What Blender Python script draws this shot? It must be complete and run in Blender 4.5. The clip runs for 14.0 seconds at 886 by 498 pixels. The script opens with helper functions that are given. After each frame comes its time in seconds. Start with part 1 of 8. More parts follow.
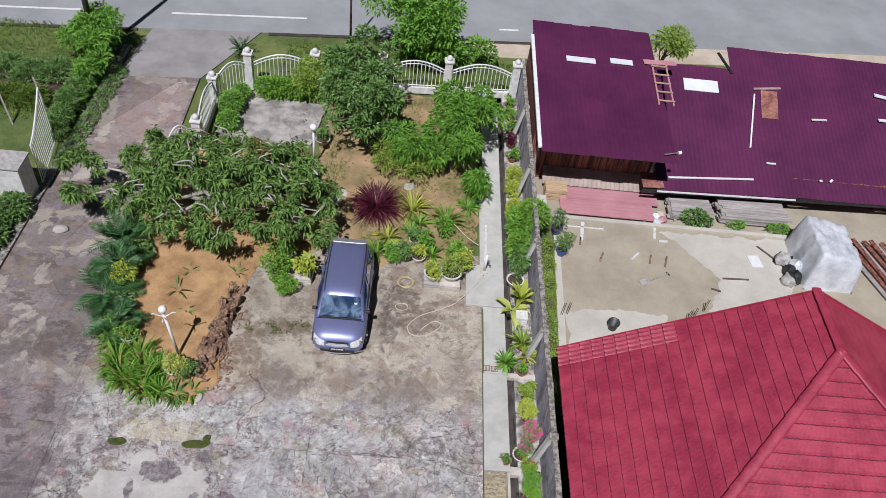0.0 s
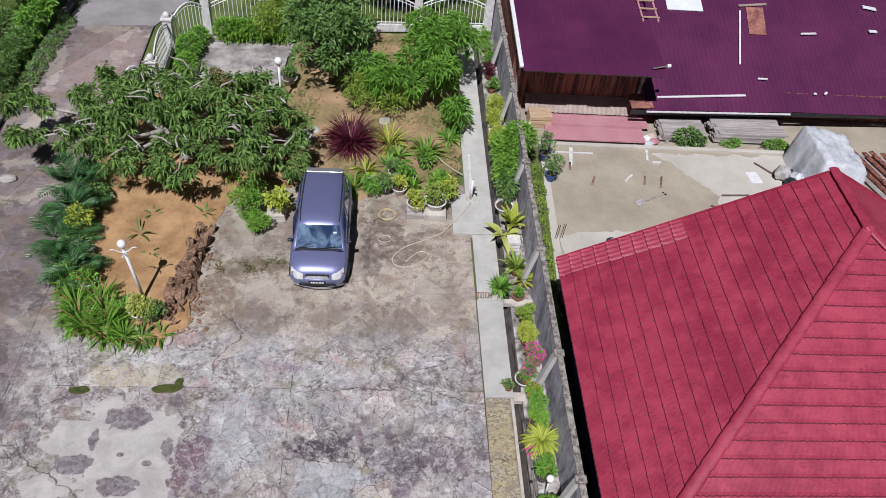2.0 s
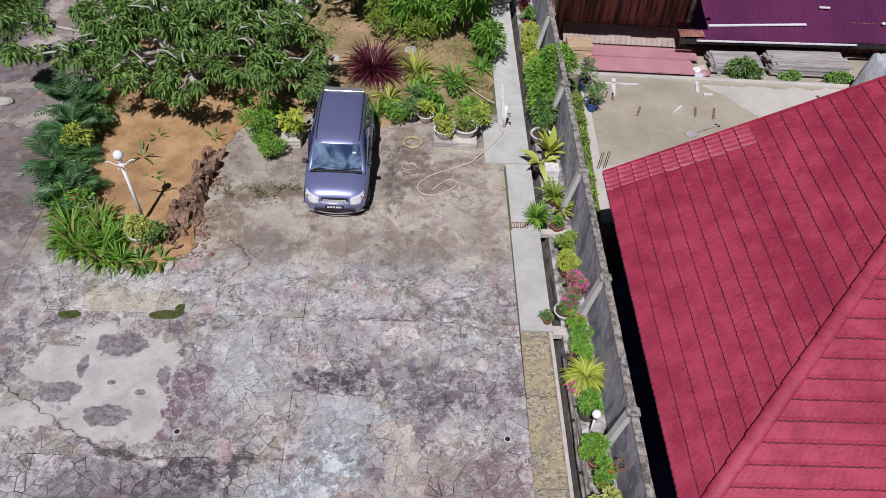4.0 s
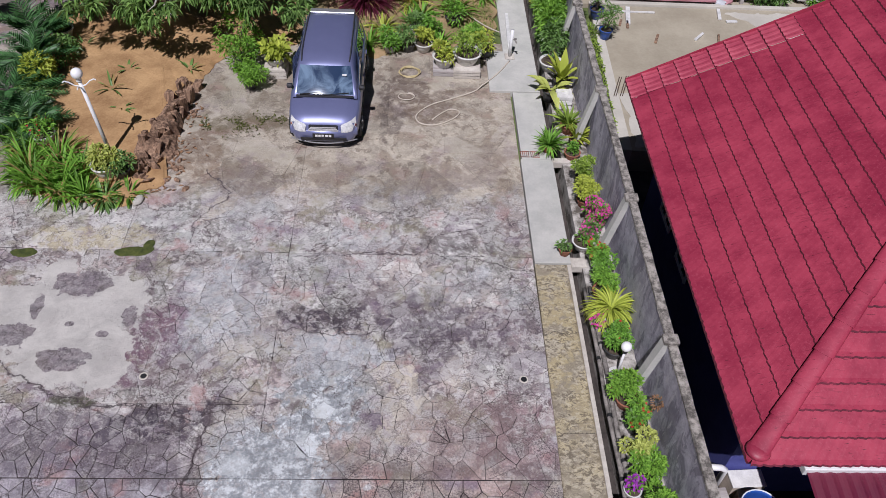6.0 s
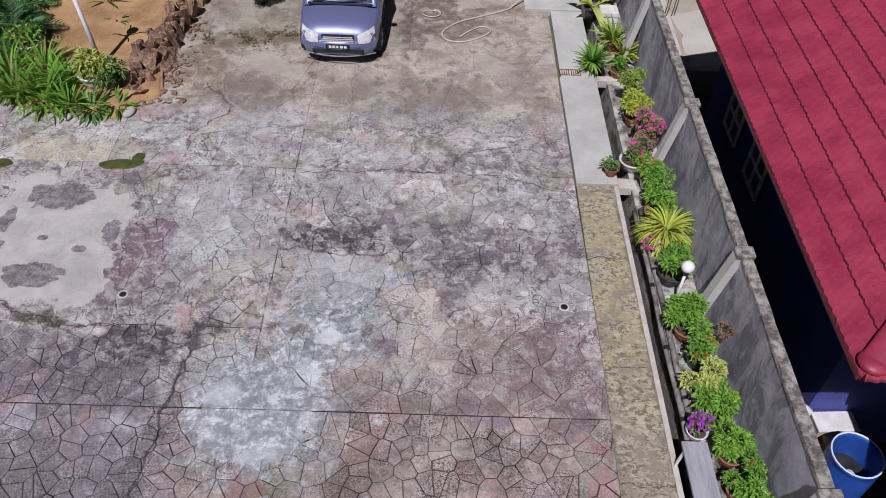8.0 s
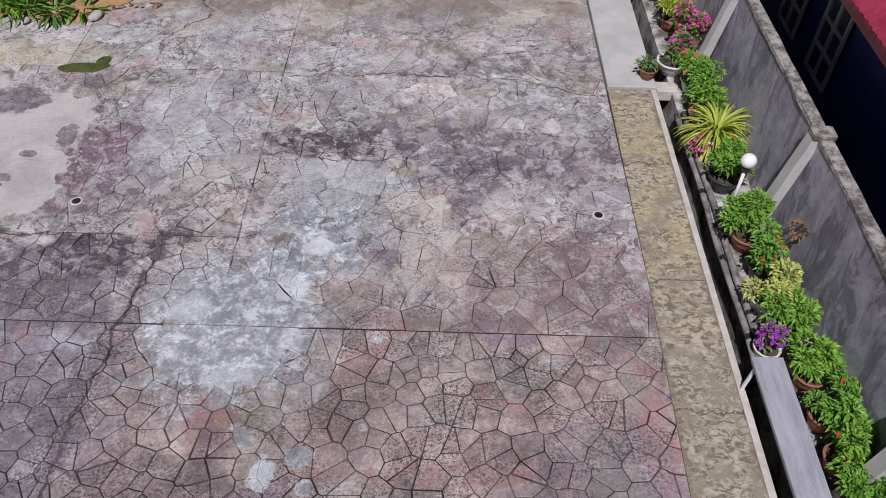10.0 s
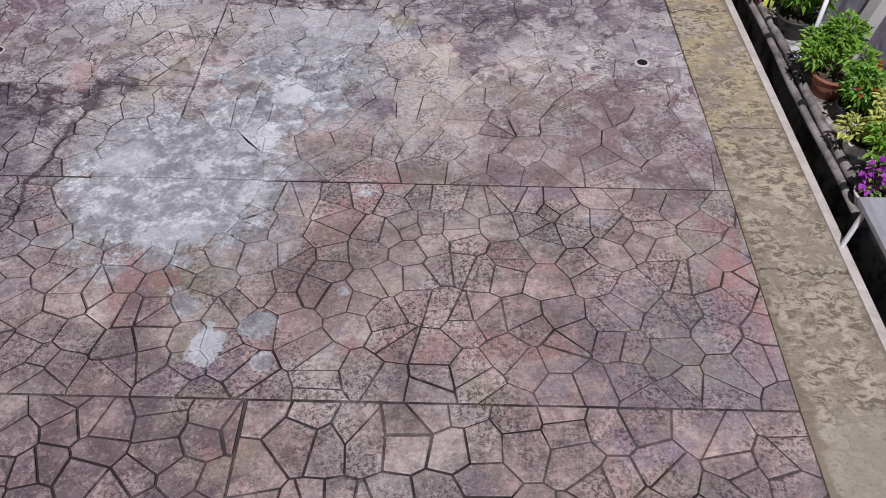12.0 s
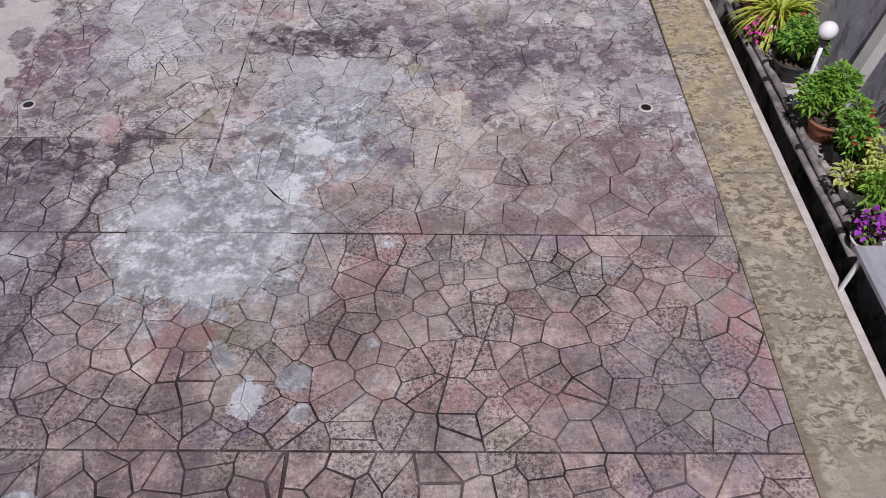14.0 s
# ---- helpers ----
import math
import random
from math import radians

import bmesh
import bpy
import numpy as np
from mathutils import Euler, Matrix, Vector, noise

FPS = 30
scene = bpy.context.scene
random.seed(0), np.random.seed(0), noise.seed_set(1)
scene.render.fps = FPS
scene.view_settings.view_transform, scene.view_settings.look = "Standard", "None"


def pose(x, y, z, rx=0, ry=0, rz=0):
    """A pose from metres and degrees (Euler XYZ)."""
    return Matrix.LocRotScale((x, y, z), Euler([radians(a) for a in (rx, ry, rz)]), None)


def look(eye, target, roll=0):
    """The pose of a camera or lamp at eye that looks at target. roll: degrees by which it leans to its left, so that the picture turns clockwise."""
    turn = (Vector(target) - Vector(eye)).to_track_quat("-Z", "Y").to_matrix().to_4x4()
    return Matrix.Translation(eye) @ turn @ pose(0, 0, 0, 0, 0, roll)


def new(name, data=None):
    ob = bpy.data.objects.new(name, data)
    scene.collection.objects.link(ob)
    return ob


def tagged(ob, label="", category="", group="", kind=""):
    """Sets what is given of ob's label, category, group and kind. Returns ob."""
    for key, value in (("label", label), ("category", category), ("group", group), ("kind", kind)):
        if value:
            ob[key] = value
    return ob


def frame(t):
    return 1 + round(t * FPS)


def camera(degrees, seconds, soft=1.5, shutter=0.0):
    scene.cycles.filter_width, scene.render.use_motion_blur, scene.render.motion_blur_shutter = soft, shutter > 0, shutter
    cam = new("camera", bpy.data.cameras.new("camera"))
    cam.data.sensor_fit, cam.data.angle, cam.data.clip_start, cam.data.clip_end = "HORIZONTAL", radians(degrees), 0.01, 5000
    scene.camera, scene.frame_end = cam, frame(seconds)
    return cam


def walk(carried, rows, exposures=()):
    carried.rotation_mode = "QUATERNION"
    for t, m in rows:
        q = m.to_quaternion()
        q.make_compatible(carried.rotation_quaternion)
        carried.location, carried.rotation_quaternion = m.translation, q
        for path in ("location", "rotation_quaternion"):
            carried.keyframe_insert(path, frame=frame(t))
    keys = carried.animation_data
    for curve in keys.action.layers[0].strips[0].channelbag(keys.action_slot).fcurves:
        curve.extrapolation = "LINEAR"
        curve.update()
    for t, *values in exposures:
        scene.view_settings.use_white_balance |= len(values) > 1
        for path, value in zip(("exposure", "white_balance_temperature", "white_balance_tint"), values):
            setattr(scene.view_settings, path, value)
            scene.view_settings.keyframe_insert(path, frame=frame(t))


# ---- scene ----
cam = camera(59.1, 14.0, soft=0.5)
PATH = [
    (0, (-0.284, -0.517, 18.321), (-0.178, 0.878, 16.892), 8.2),
    (0.5, (-0.286, -0.62, 17.623), (-0.117, 0.773, 16.198), 7.4),
    (1, (-0.277, -0.698, 16.992), (-0.11, 0.696, 15.568), 7.0),
    (1.5, (-0.28, -0.809, 16.313), (-0.119, 0.586, 14.889), 6.6),
    (2, (-0.276, -0.881, 15.653), (-0.112, 0.514, 14.228), 6.5),
    (2.5, (-0.217, -0.898, 15.031), (-0.084, 0.495, 13.602), 6.1),
    (3, (-0.184, -0.876, 14.321), (-0.071, 0.52, 12.893), 5.7),
    (5.5, (-0.134, -0.485, 11.18), (-0.037, 0.903, 9.744), 4.3),
    (6, (-0.079, -0.402, 10.635), (0.018, 0.986, 9.198), 4.0),
    (6.5, (-0.08, -0.33, 10.024), (0.001, 1.059, 8.588), 3.7),
    (7, (-0.042, -0.281, 9.481), (0.012, 1.108, 8.043), 3.4),
    (7.5, (-0.009, -0.196, 8.961), (0.031, 1.191, 7.52), 3.1),
    (7.7, (0.0, -0.146, 8.738), (0.037, 1.238, 7.295), 3.0),
    (9.8, (0.03, 0.235, 6.501), (0.043, 1.618, 5.056), 2.1),
    (10, (0.019, 0.234, 6.329), (0.034, 1.618, 4.886), 2.1),
    (10.5, (0.012, 0.247, 5.707), (-0.002, 1.633, 4.265), 1.9),
    (11, (0.053, 0.289, 5.12), (0.038, 1.678, 3.68), 1.5),
    (11.5, (0.09, 0.382, 4.579), (0.077, 1.768, 3.137), 1.2),
    (12, (0.086, 0.489, 4.126), (0.078, 1.87, 2.679), 1.0),
    (12.5, (0.047, 0.564, 4.179), (0.059, 1.94, 2.728), 0.8),
    (13, (-0.003, 0.556, 4.367), (0.012, 1.934, 2.917), 0.7),
    (13.5, (-0.075, 0.533, 4.554), (-0.066, 1.913, 3.107), 0.8),
    (14, (-0.121, 0.521, 4.624), (-0.116, 1.907, 3.181), 0.5),
]
walk(cam, [(t, look(eye, target, roll)) for t, eye, target, roll in PATH], [(0, -0.02, 5900, 15), (3, -0.03, 5900, 17), (7.5, -0.17, 5850, 19), (11, -0.20, 5900, 21), (14, -0.24, 5950, 23)])

# ---- world, sun, exposure ----
world = bpy.data.worlds.new("sky_world")
scene.world = world
world.use_nodes = True
wn = world.node_tree
wn.nodes.clear()
w_out = wn.nodes.new("ShaderNodeOutputWorld")
w_bg = wn.nodes.new("ShaderNodeBackground")
w_sky = wn.nodes.new("ShaderNodeTexSky")
w_sky.sky_type = "NISHITA"
w_sky.sun_disc = False
SUN_WAY = Vector((0.38, 1.25, -2.0)).normalized()
w_sky.sun_elevation = math.asin(-SUN_WAY.z)
w_sky.sun_rotation = math.atan2(-SUN_WAY.x, -SUN_WAY.y)
w_bg.inputs["Strength"].default_value = 0.012
wn.links.new(w_sky.outputs[0], w_bg.inputs["Color"])
wn.links.new(w_bg.outputs[0], w_out.inputs["Surface"])
sun = new("sun", bpy.data.lights.new("sun", "SUN"))
sun.data.energy = 4.45
sun.data.angle = radians(0.5)
sun.data.color = (1.0, 0.955, 0.90)
sun.matrix_basis = look((0, 0, 40), Vector((0, 0, 40)) + SUN_WAY)

# ---- node helpers ----
rnd = random.Random(7)


def material(name):
    m = bpy.data.materials.new(name)
    m.use_nodes = True
    nt = m.node_tree
    return m, nt, nt.nodes["Principled BSDF"]


def node(nt, kind, **inputs):
    n = nt.nodes.new(kind)
    for k, v in inputs.items():
        n.inputs[k.replace("_", " ")].default_value = v
    return n


def plug(nt, value, socket):
    if isinstance(value, (int, float, tuple)):
        if isinstance(value, tuple) and len(value) == 3 and socket.type == "RGBA":
            value = (*value, 1.0)
        socket.default_value = value
    else:
        nt.links.new(value, socket)


def mth(nt, op, a, b=0.0, clamp=False):
    n = nt.nodes.new("ShaderNodeMath")
    n.operation, n.use_clamp = op, clamp
    plug(nt, a, n.inputs[0])
    plug(nt, b, n.inputs[1])
    return n.outputs[0]


def blend(nt, fac, a, b, how="MIX"):
    n = nt.nodes.new("ShaderNodeMix")
    n.data_type, n.blend_type = "RGBA", how
    plug(nt, fac, n.inputs[0])
    plug(nt, a, n.inputs[6])
    plug(nt, b, n.inputs[7])
    return n.outputs[2]


def step(nt, x, lo, hi):
    n = nt.nodes.new("ShaderNodeMapRange")
    n.interpolation_type = "SMOOTHSTEP"
    plug(nt, x, n.inputs[0])
    n.inputs[1].default_value, n.inputs[2].default_value = lo, hi
    n.inputs[3].default_value, n.inputs[4].default_value = 0.0, 1.0
    return n.outputs[0]


def place(nt):
    return nt.nodes.new("ShaderNodeNewGeometry").outputs["Position"]


def grain(nt, scale, detail=5.0, rough=0.6, at=None, stretch=None, distort=0.0):
    n = node(nt, "ShaderNodeTexNoise", Scale=scale, Detail=detail, Roughness=rough, Distortion=distort)
    at = at or place(nt)
    if stretch:
        mp = nt.nodes.new("ShaderNodeMapping")
        mp.inputs["Scale"].default_value = stretch
        nt.links.new(at, mp.inputs["Vector"])
        at = mp.outputs[0]
    nt.links.new(at, n.inputs["Vector"])
    return n.outputs["Fac"]


def bump(nt, bs, height, strength, distance=0.01):
    b = node(nt, "ShaderNodeBump", Strength=strength, Distance=distance)
    nt.links.new(height, b.inputs["Height"])
    nt.links.new(b.outputs[0], bs.inputs["Normal"])


def surf(name, low, high, scale=3.0, fine=40.0, rough=0.8, metal=0.0, relief=0.3, stretch=None, spread=0.25, per_piece=0.0, coat=0.0):
    """A surface between two colours, with variation at two scales and fine relief."""
    m, nt, bs = material(name)
    big = grain(nt, scale, 6.0, 0.65, stretch=stretch)
    small = grain(nt, fine, 3.0, 0.6, stretch=stretch)
    f = mth(nt, "ADD", step(nt, big, 0.5 - spread, 0.5 + spread), mth(nt, "MULTIPLY", mth(nt, "SUBTRACT", small, 0.5), 0.8), True)
    c = blend(nt, f, low, high)
    if per_piece:
        r = nt.nodes.new("ShaderNodeObjectInfo").outputs["Random"]
        v = mth(nt, "ADD", mth(nt, "MULTIPLY", r, per_piece), 1.0 - per_piece / 2)
        c = blend(nt, 1.0, c, v, "MULTIPLY")
    nt.links.new(c, bs.inputs["Base Color"])
    bs.inputs["Roughness"].default_value = rough
    bs.inputs["Metallic"].default_value = metal
    bs.inputs["Coat Weight"].default_value = coat
    if relief:
        bump(nt, bs, mth(nt, "ADD", big, mth(nt, "MULTIPLY", small, 0.6)), relief)
    return m


def leafy(name, dark, light, rough=0.5, through_light=0.25):
    """Leaves: each one takes its own tint."""
    m, nt, bs = material(name)
    isl = nt.nodes.new("ShaderNodeNewGeometry").outputs["Random Per Island"]
    f = mth(nt, "ADD", mth(nt, "MULTIPLY", isl, 0.75), mth(nt, "MULTIPLY", grain(nt, 2.2, 3.0), 0.45), True)
    c = blend(nt, f, dark, light)
    nt.links.new(c, bs.inputs["Base Color"])
    bs.inputs["Roughness"].default_value = rough
    bs.inputs["Specular IOR Level"].default_value = 0.25
    tr = nt.nodes.new("ShaderNodeBsdfTranslucent")
    nt.links.new(blend(nt, 0.5, c, (min(1, light[0] * 1.5), min(1, light[1] * 1.5), light[2] * 0.6)), tr.inputs["Color"])
    mix = nt.nodes.new("ShaderNodeMixShader")
    mix.inputs[0].default_value = through_light
    nt.links.new(bs.outputs[0], mix.inputs[1])
    nt.links.new(tr.outputs[0], mix.inputs[2])
    nt.links.new(mix.outputs[0], nt.nodes["Material Output"].inputs["Surface"])
    return m


def spot(nt, xy, cx, cy, rx, ry, ragged, edge=0.12, turn=0.0):
    """1 inside a ragged stain of the given place and size, 0 outside."""
    dx, dy = mth(nt, "SUBTRACT", xy[0], cx), mth(nt, "SUBTRACT", xy[1], cy)
    if turn:
        c, s = math.cos(turn), math.sin(turn)
        dx, dy = (mth(nt, "ADD", mth(nt, "MULTIPLY", dx, c), mth(nt, "MULTIPLY", dy, s)),
                  mth(nt, "SUBTRACT", mth(nt, "MULTIPLY", dy, c), mth(nt, "MULTIPLY", dx, s)))
    dx, dy = mth(nt, "DIVIDE", dx, rx), mth(nt, "DIVIDE", dy, ry)
    d = mth(nt, "SQRT", mth(nt, "ADD", mth(nt, "MULTIPLY", dx, dx), mth(nt, "MULTIPLY", dy, dy)))
    return mth(nt, "SUBTRACT", 1.0, step(nt, mth(nt, "ADD", d, ragged), 1.0 - edge, 1.0 + edge))


def spots(nt, xy, rows, ragged, edge):
    """The union of stains (cx, cy, rx, ry, turn, amount)."""
    out = None
    for cx, cy, rx, ry, turn, much in rows:
        s = mth(nt, "MULTIPLY", spot(nt, xy, cx, cy, rx, ry, ragged, edge, turn), much)
        out = s if out is None else mth(nt, "MAXIMUM", out, s)
    return out


def off_line(nt, flat, points):
    """The distance from a chain of straight cracks."""
    out = None
    for a, b in zip(points, points[1:]):
        ax, ay, bx, by = *a, b[0] - a[0], b[1] - a[1]
        steps = []
        for op in ("SUBTRACT", "DOT_PRODUCT", "SCALE", "DISTANCE"):
            n = nt.nodes.new("ShaderNodeVectorMath")
            n.operation = op
            steps.append(n)
        sub, dot, sca, dist = steps
        nt.links.new(flat, sub.inputs[0])
        sub.inputs[1].default_value = (ax, ay, 0)
        nt.links.new(sub.outputs[0], dot.inputs[0])
        k = bx * bx + by * by
        dot.inputs[1].default_value = (bx / k, by / k, 0)
        sca.inputs[0].default_value = (bx, by, 0)
        nt.links.new(mth(nt, "ADD", dot.outputs["Value"], 0.0, True), sca.inputs["Scale"])
        nt.links.new(sub.outputs[0], dist.inputs[0])
        nt.links.new(sca.outputs[0], dist.inputs[1])
        out = dist.outputs["Value"] if out is None else mth(nt, "MINIMUM", out, dist.outputs["Value"])
    return out


def concrete_colour(nt):
    """The worn, flaking, stained paving of the yard, in world metres. Returns colour, relief, slurry mask."""
    at = place(nt)
    sep = nt.nodes.new("ShaderNodeSeparateXYZ")
    nt.links.new(at, sep.inputs[0])
    flat = nt.nodes.new("ShaderNodeCombineXYZ")
    nt.links.new(sep.outputs[0], flat.inputs[0])
    nt.links.new(sep.outputs[1], flat.inputs[1])
    flat = flat.outputs[0]
    xy = (sep.outputs[0], sep.outputs[1])

    def both(a, b):
        return mth(nt, "MULTIPLY", a, b)

    def less(a):
        return mth(nt, "SUBTRACT", 1.0, a)

    def as_grey(v):
        n = nt.nodes.new("ShaderNodeCombineColor")
        for k in range(3):
            nt.links.new(v, n.inputs[k])
        return n.outputs[0]

    n_big = grain(nt, 0.6, 5.0, 0.6, at, distort=0.4)
    n_mid = grain(nt, 1.7, 9.0, 0.68, at, distort=0.3)
    n_fine = grain(nt, 9.0, 7.0, 0.72, at)
    n_grit = grain(nt, 60.0, 4.0, 0.8, at)
    ragged = both(mth(nt, "SUBTRACT", grain(nt, 2.4, 10.0, 0.66, at, distort=0.4), 0.5), 2.8)
    crisp = both(mth(nt, "SUBTRACT", grain(nt, 4.0, 10.0, 0.62, at, distort=0.2), 0.5), 1.5)
    frayed = mth(nt, "ADD", both(crisp, 1.1), both(mth(nt, "SUBTRACT", n_fine, 0.5), 2.6))
    pink = less(step(nt, mth(nt, "ADD", xy[1], both(ragged, 0.6)), 4.9, 6.7))
    buff = step(nt, mth(nt, "ADD", xy[1], both(ragged, 0.9)), 10.7, 11.9)
    left = less(step(nt, mth(nt, "ADD", xy[0], both(ragged, 0.8)), -8.9, -7.7))
    grey = less(mth(nt, "MAXIMUM", pink, mth(nt, "MAXIMUM", buff, left)))
    plain = mth(nt, "MAXIMUM", buff, both(left, 0.7))
    hue = step(nt, n_big, 0.40, 0.60)
    c = blend(nt, hue, (0.372, 0.315, 0.298), (0.365, 0.358, 0.33))
    c = blend(nt, pink, c, blend(nt, hue, (0.352, 0.254, 0.228), (0.318, 0.277, 0.244)))
    c = blend(nt, both(pink, less(step(nt, mth(nt, "ADD", xy[0], both(ragged, 0.5)), -3.6, -2.6))), c, (0.31, 0.288, 0.318))
    c = blend(nt, buff, c, (0.40, 0.355, 0.285))
    c = blend(nt, left, c, (0.225, 0.193, 0.19))
    # drifts of grime, from broad clouds to grit
    tone = mth(nt, "ADD", mth(nt, "ADD", both(n_mid, 0.36), both(n_fine, 0.30)), both(mth(nt, "ADD", both(n_grit, 0.5), both(grain(nt, 24.0, 6.0, 0.75, at), 0.5)), 0.34))
    c = blend(nt, 1.0, c, as_grey(mth(nt, "ADD", mth(nt, "ADD", 0.50, both(plain, 0.28)), both(step(nt, tone, 0.42, 0.585), mth(nt, "SUBTRACT", 1.0, both(plain, 0.46))))), "MULTIPLY")
    # the pale skin of the concrete, flaking off in large and small sheets
    f1 = grain(nt, 0.8, 11.0, 0.56, at, distort=0.5)
    f2 = grain(nt, 2.6, 10.0, 0.60, at, distort=0.4)
    f3 = grain(nt, 6.5, 8.0, 0.62, at, distort=0.3)
    skin1, skin2, skin3 = step(nt, f1, 0.500, 0.512), step(nt, f2, 0.535, 0.545), step(nt, f3, 0.575, 0.585)
    worn_in = mth(nt, "ADD", grey, both(pink, 0.16), True)
    c = blend(nt, both(both(skin1, worn_in), 0.60), c, blend(nt, hue, (0.47, 0.43, 0.39), (0.47, 0.475, 0.46)))
    c = blend(nt, both(both(skin2, worn_in), 0.70), c, (0.60, 0.585, 0.555))
    c = blend(nt, both(both(skin3, worn_in), 0.60), c, (0.70, 0.685, 0.655))
    # dark rims painted as the shadow at the flakes' lifted edges
    rim = mth(nt, "MAXIMUM", mth(nt, "SUBTRACT", step(nt, f1, 0.484, 0.492), step(nt, f1, 0.498, 0.503)), mth(nt, "SUBTRACT", step(nt, f2, 0.519, 0.527), step(nt, f2, 0.534, 0.540)))
    c = blend(nt, both(both(rim, step(nt, n_mid, 0.44, 0.52)), both(worn_in, 0.92)), c, (0.10, 0.08, 0.08))
    c = blend(nt, both(both(less(step(nt, f2, 0.395, 0.41)), worn_in), 0.75), c, (0.16, 0.125, 0.135))
    c = blend(nt, both(both(less(step(nt, f3, 0.37, 0.385)), worn_in), 0.80), c, (0.085, 0.066, 0.075))
    smear = both(left, step(nt, grain(nt, 1.5, 8.0, 0.62, at, stretch=(0.6, 1.5, 1), distort=0.8), 0.55, 0.58))
    c = blend(nt, both(smear, 0.75), c, (0.115, 0.09, 0.085))
    c = blend(nt, both(both(left, step(nt, grain(nt, 0.8, 7.0, 0.6, at, distort=0.6), 0.54, 0.60)), 0.6), c, (0.31, 0.28, 0.27))
    cloud = both(buff, step(nt, grain(nt, 1.3, 10.0, 0.68, at, distort=0.6), 0.49, 0.56))
    c = blend(nt, both(cloud, 0.62), c, (0.235, 0.185, 0.135))
    c = blend(nt, both(both(buff, step(nt, grain(nt, 4.5, 9.0, 0.66, at, distort=0.4), 0.56, 0.58)), 0.6), c, (0.16, 0.125, 0.095))
    c = blend(nt, both(both(buff, step(nt, grain(nt, 0.9, 8.0, 0.6, at, distort=0.3), 0.54, 0.57)), 0.55), c, (0.52, 0.47, 0.40))
    # faint tints of olive, mauve and rose
    for sc, lo, col, much in ((0.9, 0.53, (0.265, 0.245, 0.155), 0.6), (1.1, 0.55, (0.20, 0.145, 0.205), 0.65), (1.3, 0.56, (0.37, 0.195, 0.185), 0.6)):
        c = blend(nt, both(both(step(nt, grain(nt, sc, 7.0, 0.62, at, stretch=(1, 1, 1 + sc)), lo, lo + 0.10), much), less(both(plain, 0.6))), c, col)
    # paler and darker stains with places of their own
    broken = mth(nt, "ADD", 0.38, both(step(nt, grain(nt, 5.0, 10.0, 0.66, at, distort=0.5), 0.44, 0.49), 0.62))
    mottled = both(broken, mth(nt, "ADD", 0.72, both(step(nt, n_fine, 0.40, 0.58), 0.28)))
    fade = blend(nt, step(nt, n_fine, 0.38, 0.62), (0.36, 0.37, 0.385), (0.55, 0.56, 0.57))
    pale = spots(nt, xy, ((-3.3, 8.4, 0.8, 1.15, 0.1, 0.85), (-1.2, 7.4, 0.85, 0.42, 0.0, 0.95), (-2.75, 9.3, 0.35, 0.6, 0.1, 0.45), (-1.3, 9.3, 0.85, 0.35, 0.0, 0.45), (1.35, 9.25, 0.28, 0.18, 0.3, 0.75), (-0.9, 10.1, 0.65, 0.32, 0.0, 0.5),
                            (0.6, 8.85, 0.9, 0.35, 0.1, 0.40), (-3.1, 10.6, 0.5, 0.7, 0.2, 0.4), (1.9, 8.7, 0.3, 0.35, 0.0, 0.4), (1.25, 4.78, 0.12, 0.10, 0.0, 0.5), (-3.6, 4.9, 0.25, 0.3, 0.3, 0.3), (-2.6, 5.9, 0.35, 0.35, 0.0, 0.45)), ragged, 0.14)
    c = blend(nt, both(pale, broken), c, fade)
    cream = spots(nt, xy, ((-0.2, 7.0, 0.38, 0.25, 0.0, 1.0), (0.0, 6.25, 0.45, 0.58, 0.1, 0.75), (-2.9, 7.5, 0.55, 0.18, 0.5, 0.5), (-3.75, 10.9, 0.5, 0.22, 0.9, 0.6), (-2.75, 6.3, 0.4, 0.25, 0.5, 0.5), (0.85, 6.8, 0.28, 0.15, -0.3, 0.5)), both(crisp, 1.2), 0.06)
    c = blend(nt, both(cream, broken), c, (0.53, 0.475, 0.395))
    slate = spots(nt, xy, ((2.05, 7.28, 0.33, 0.24, 0.0, 0.8), (1.35, 7.35, 0.25, 0.15, 0.0, 0.5), (-5.6, 5.95, 0.6, 0.35, 0.0, 0.5)), both(crisp, 0.8), 0.05)
    c = blend(nt, slate, c, (0.36, 0.335, 0.345))
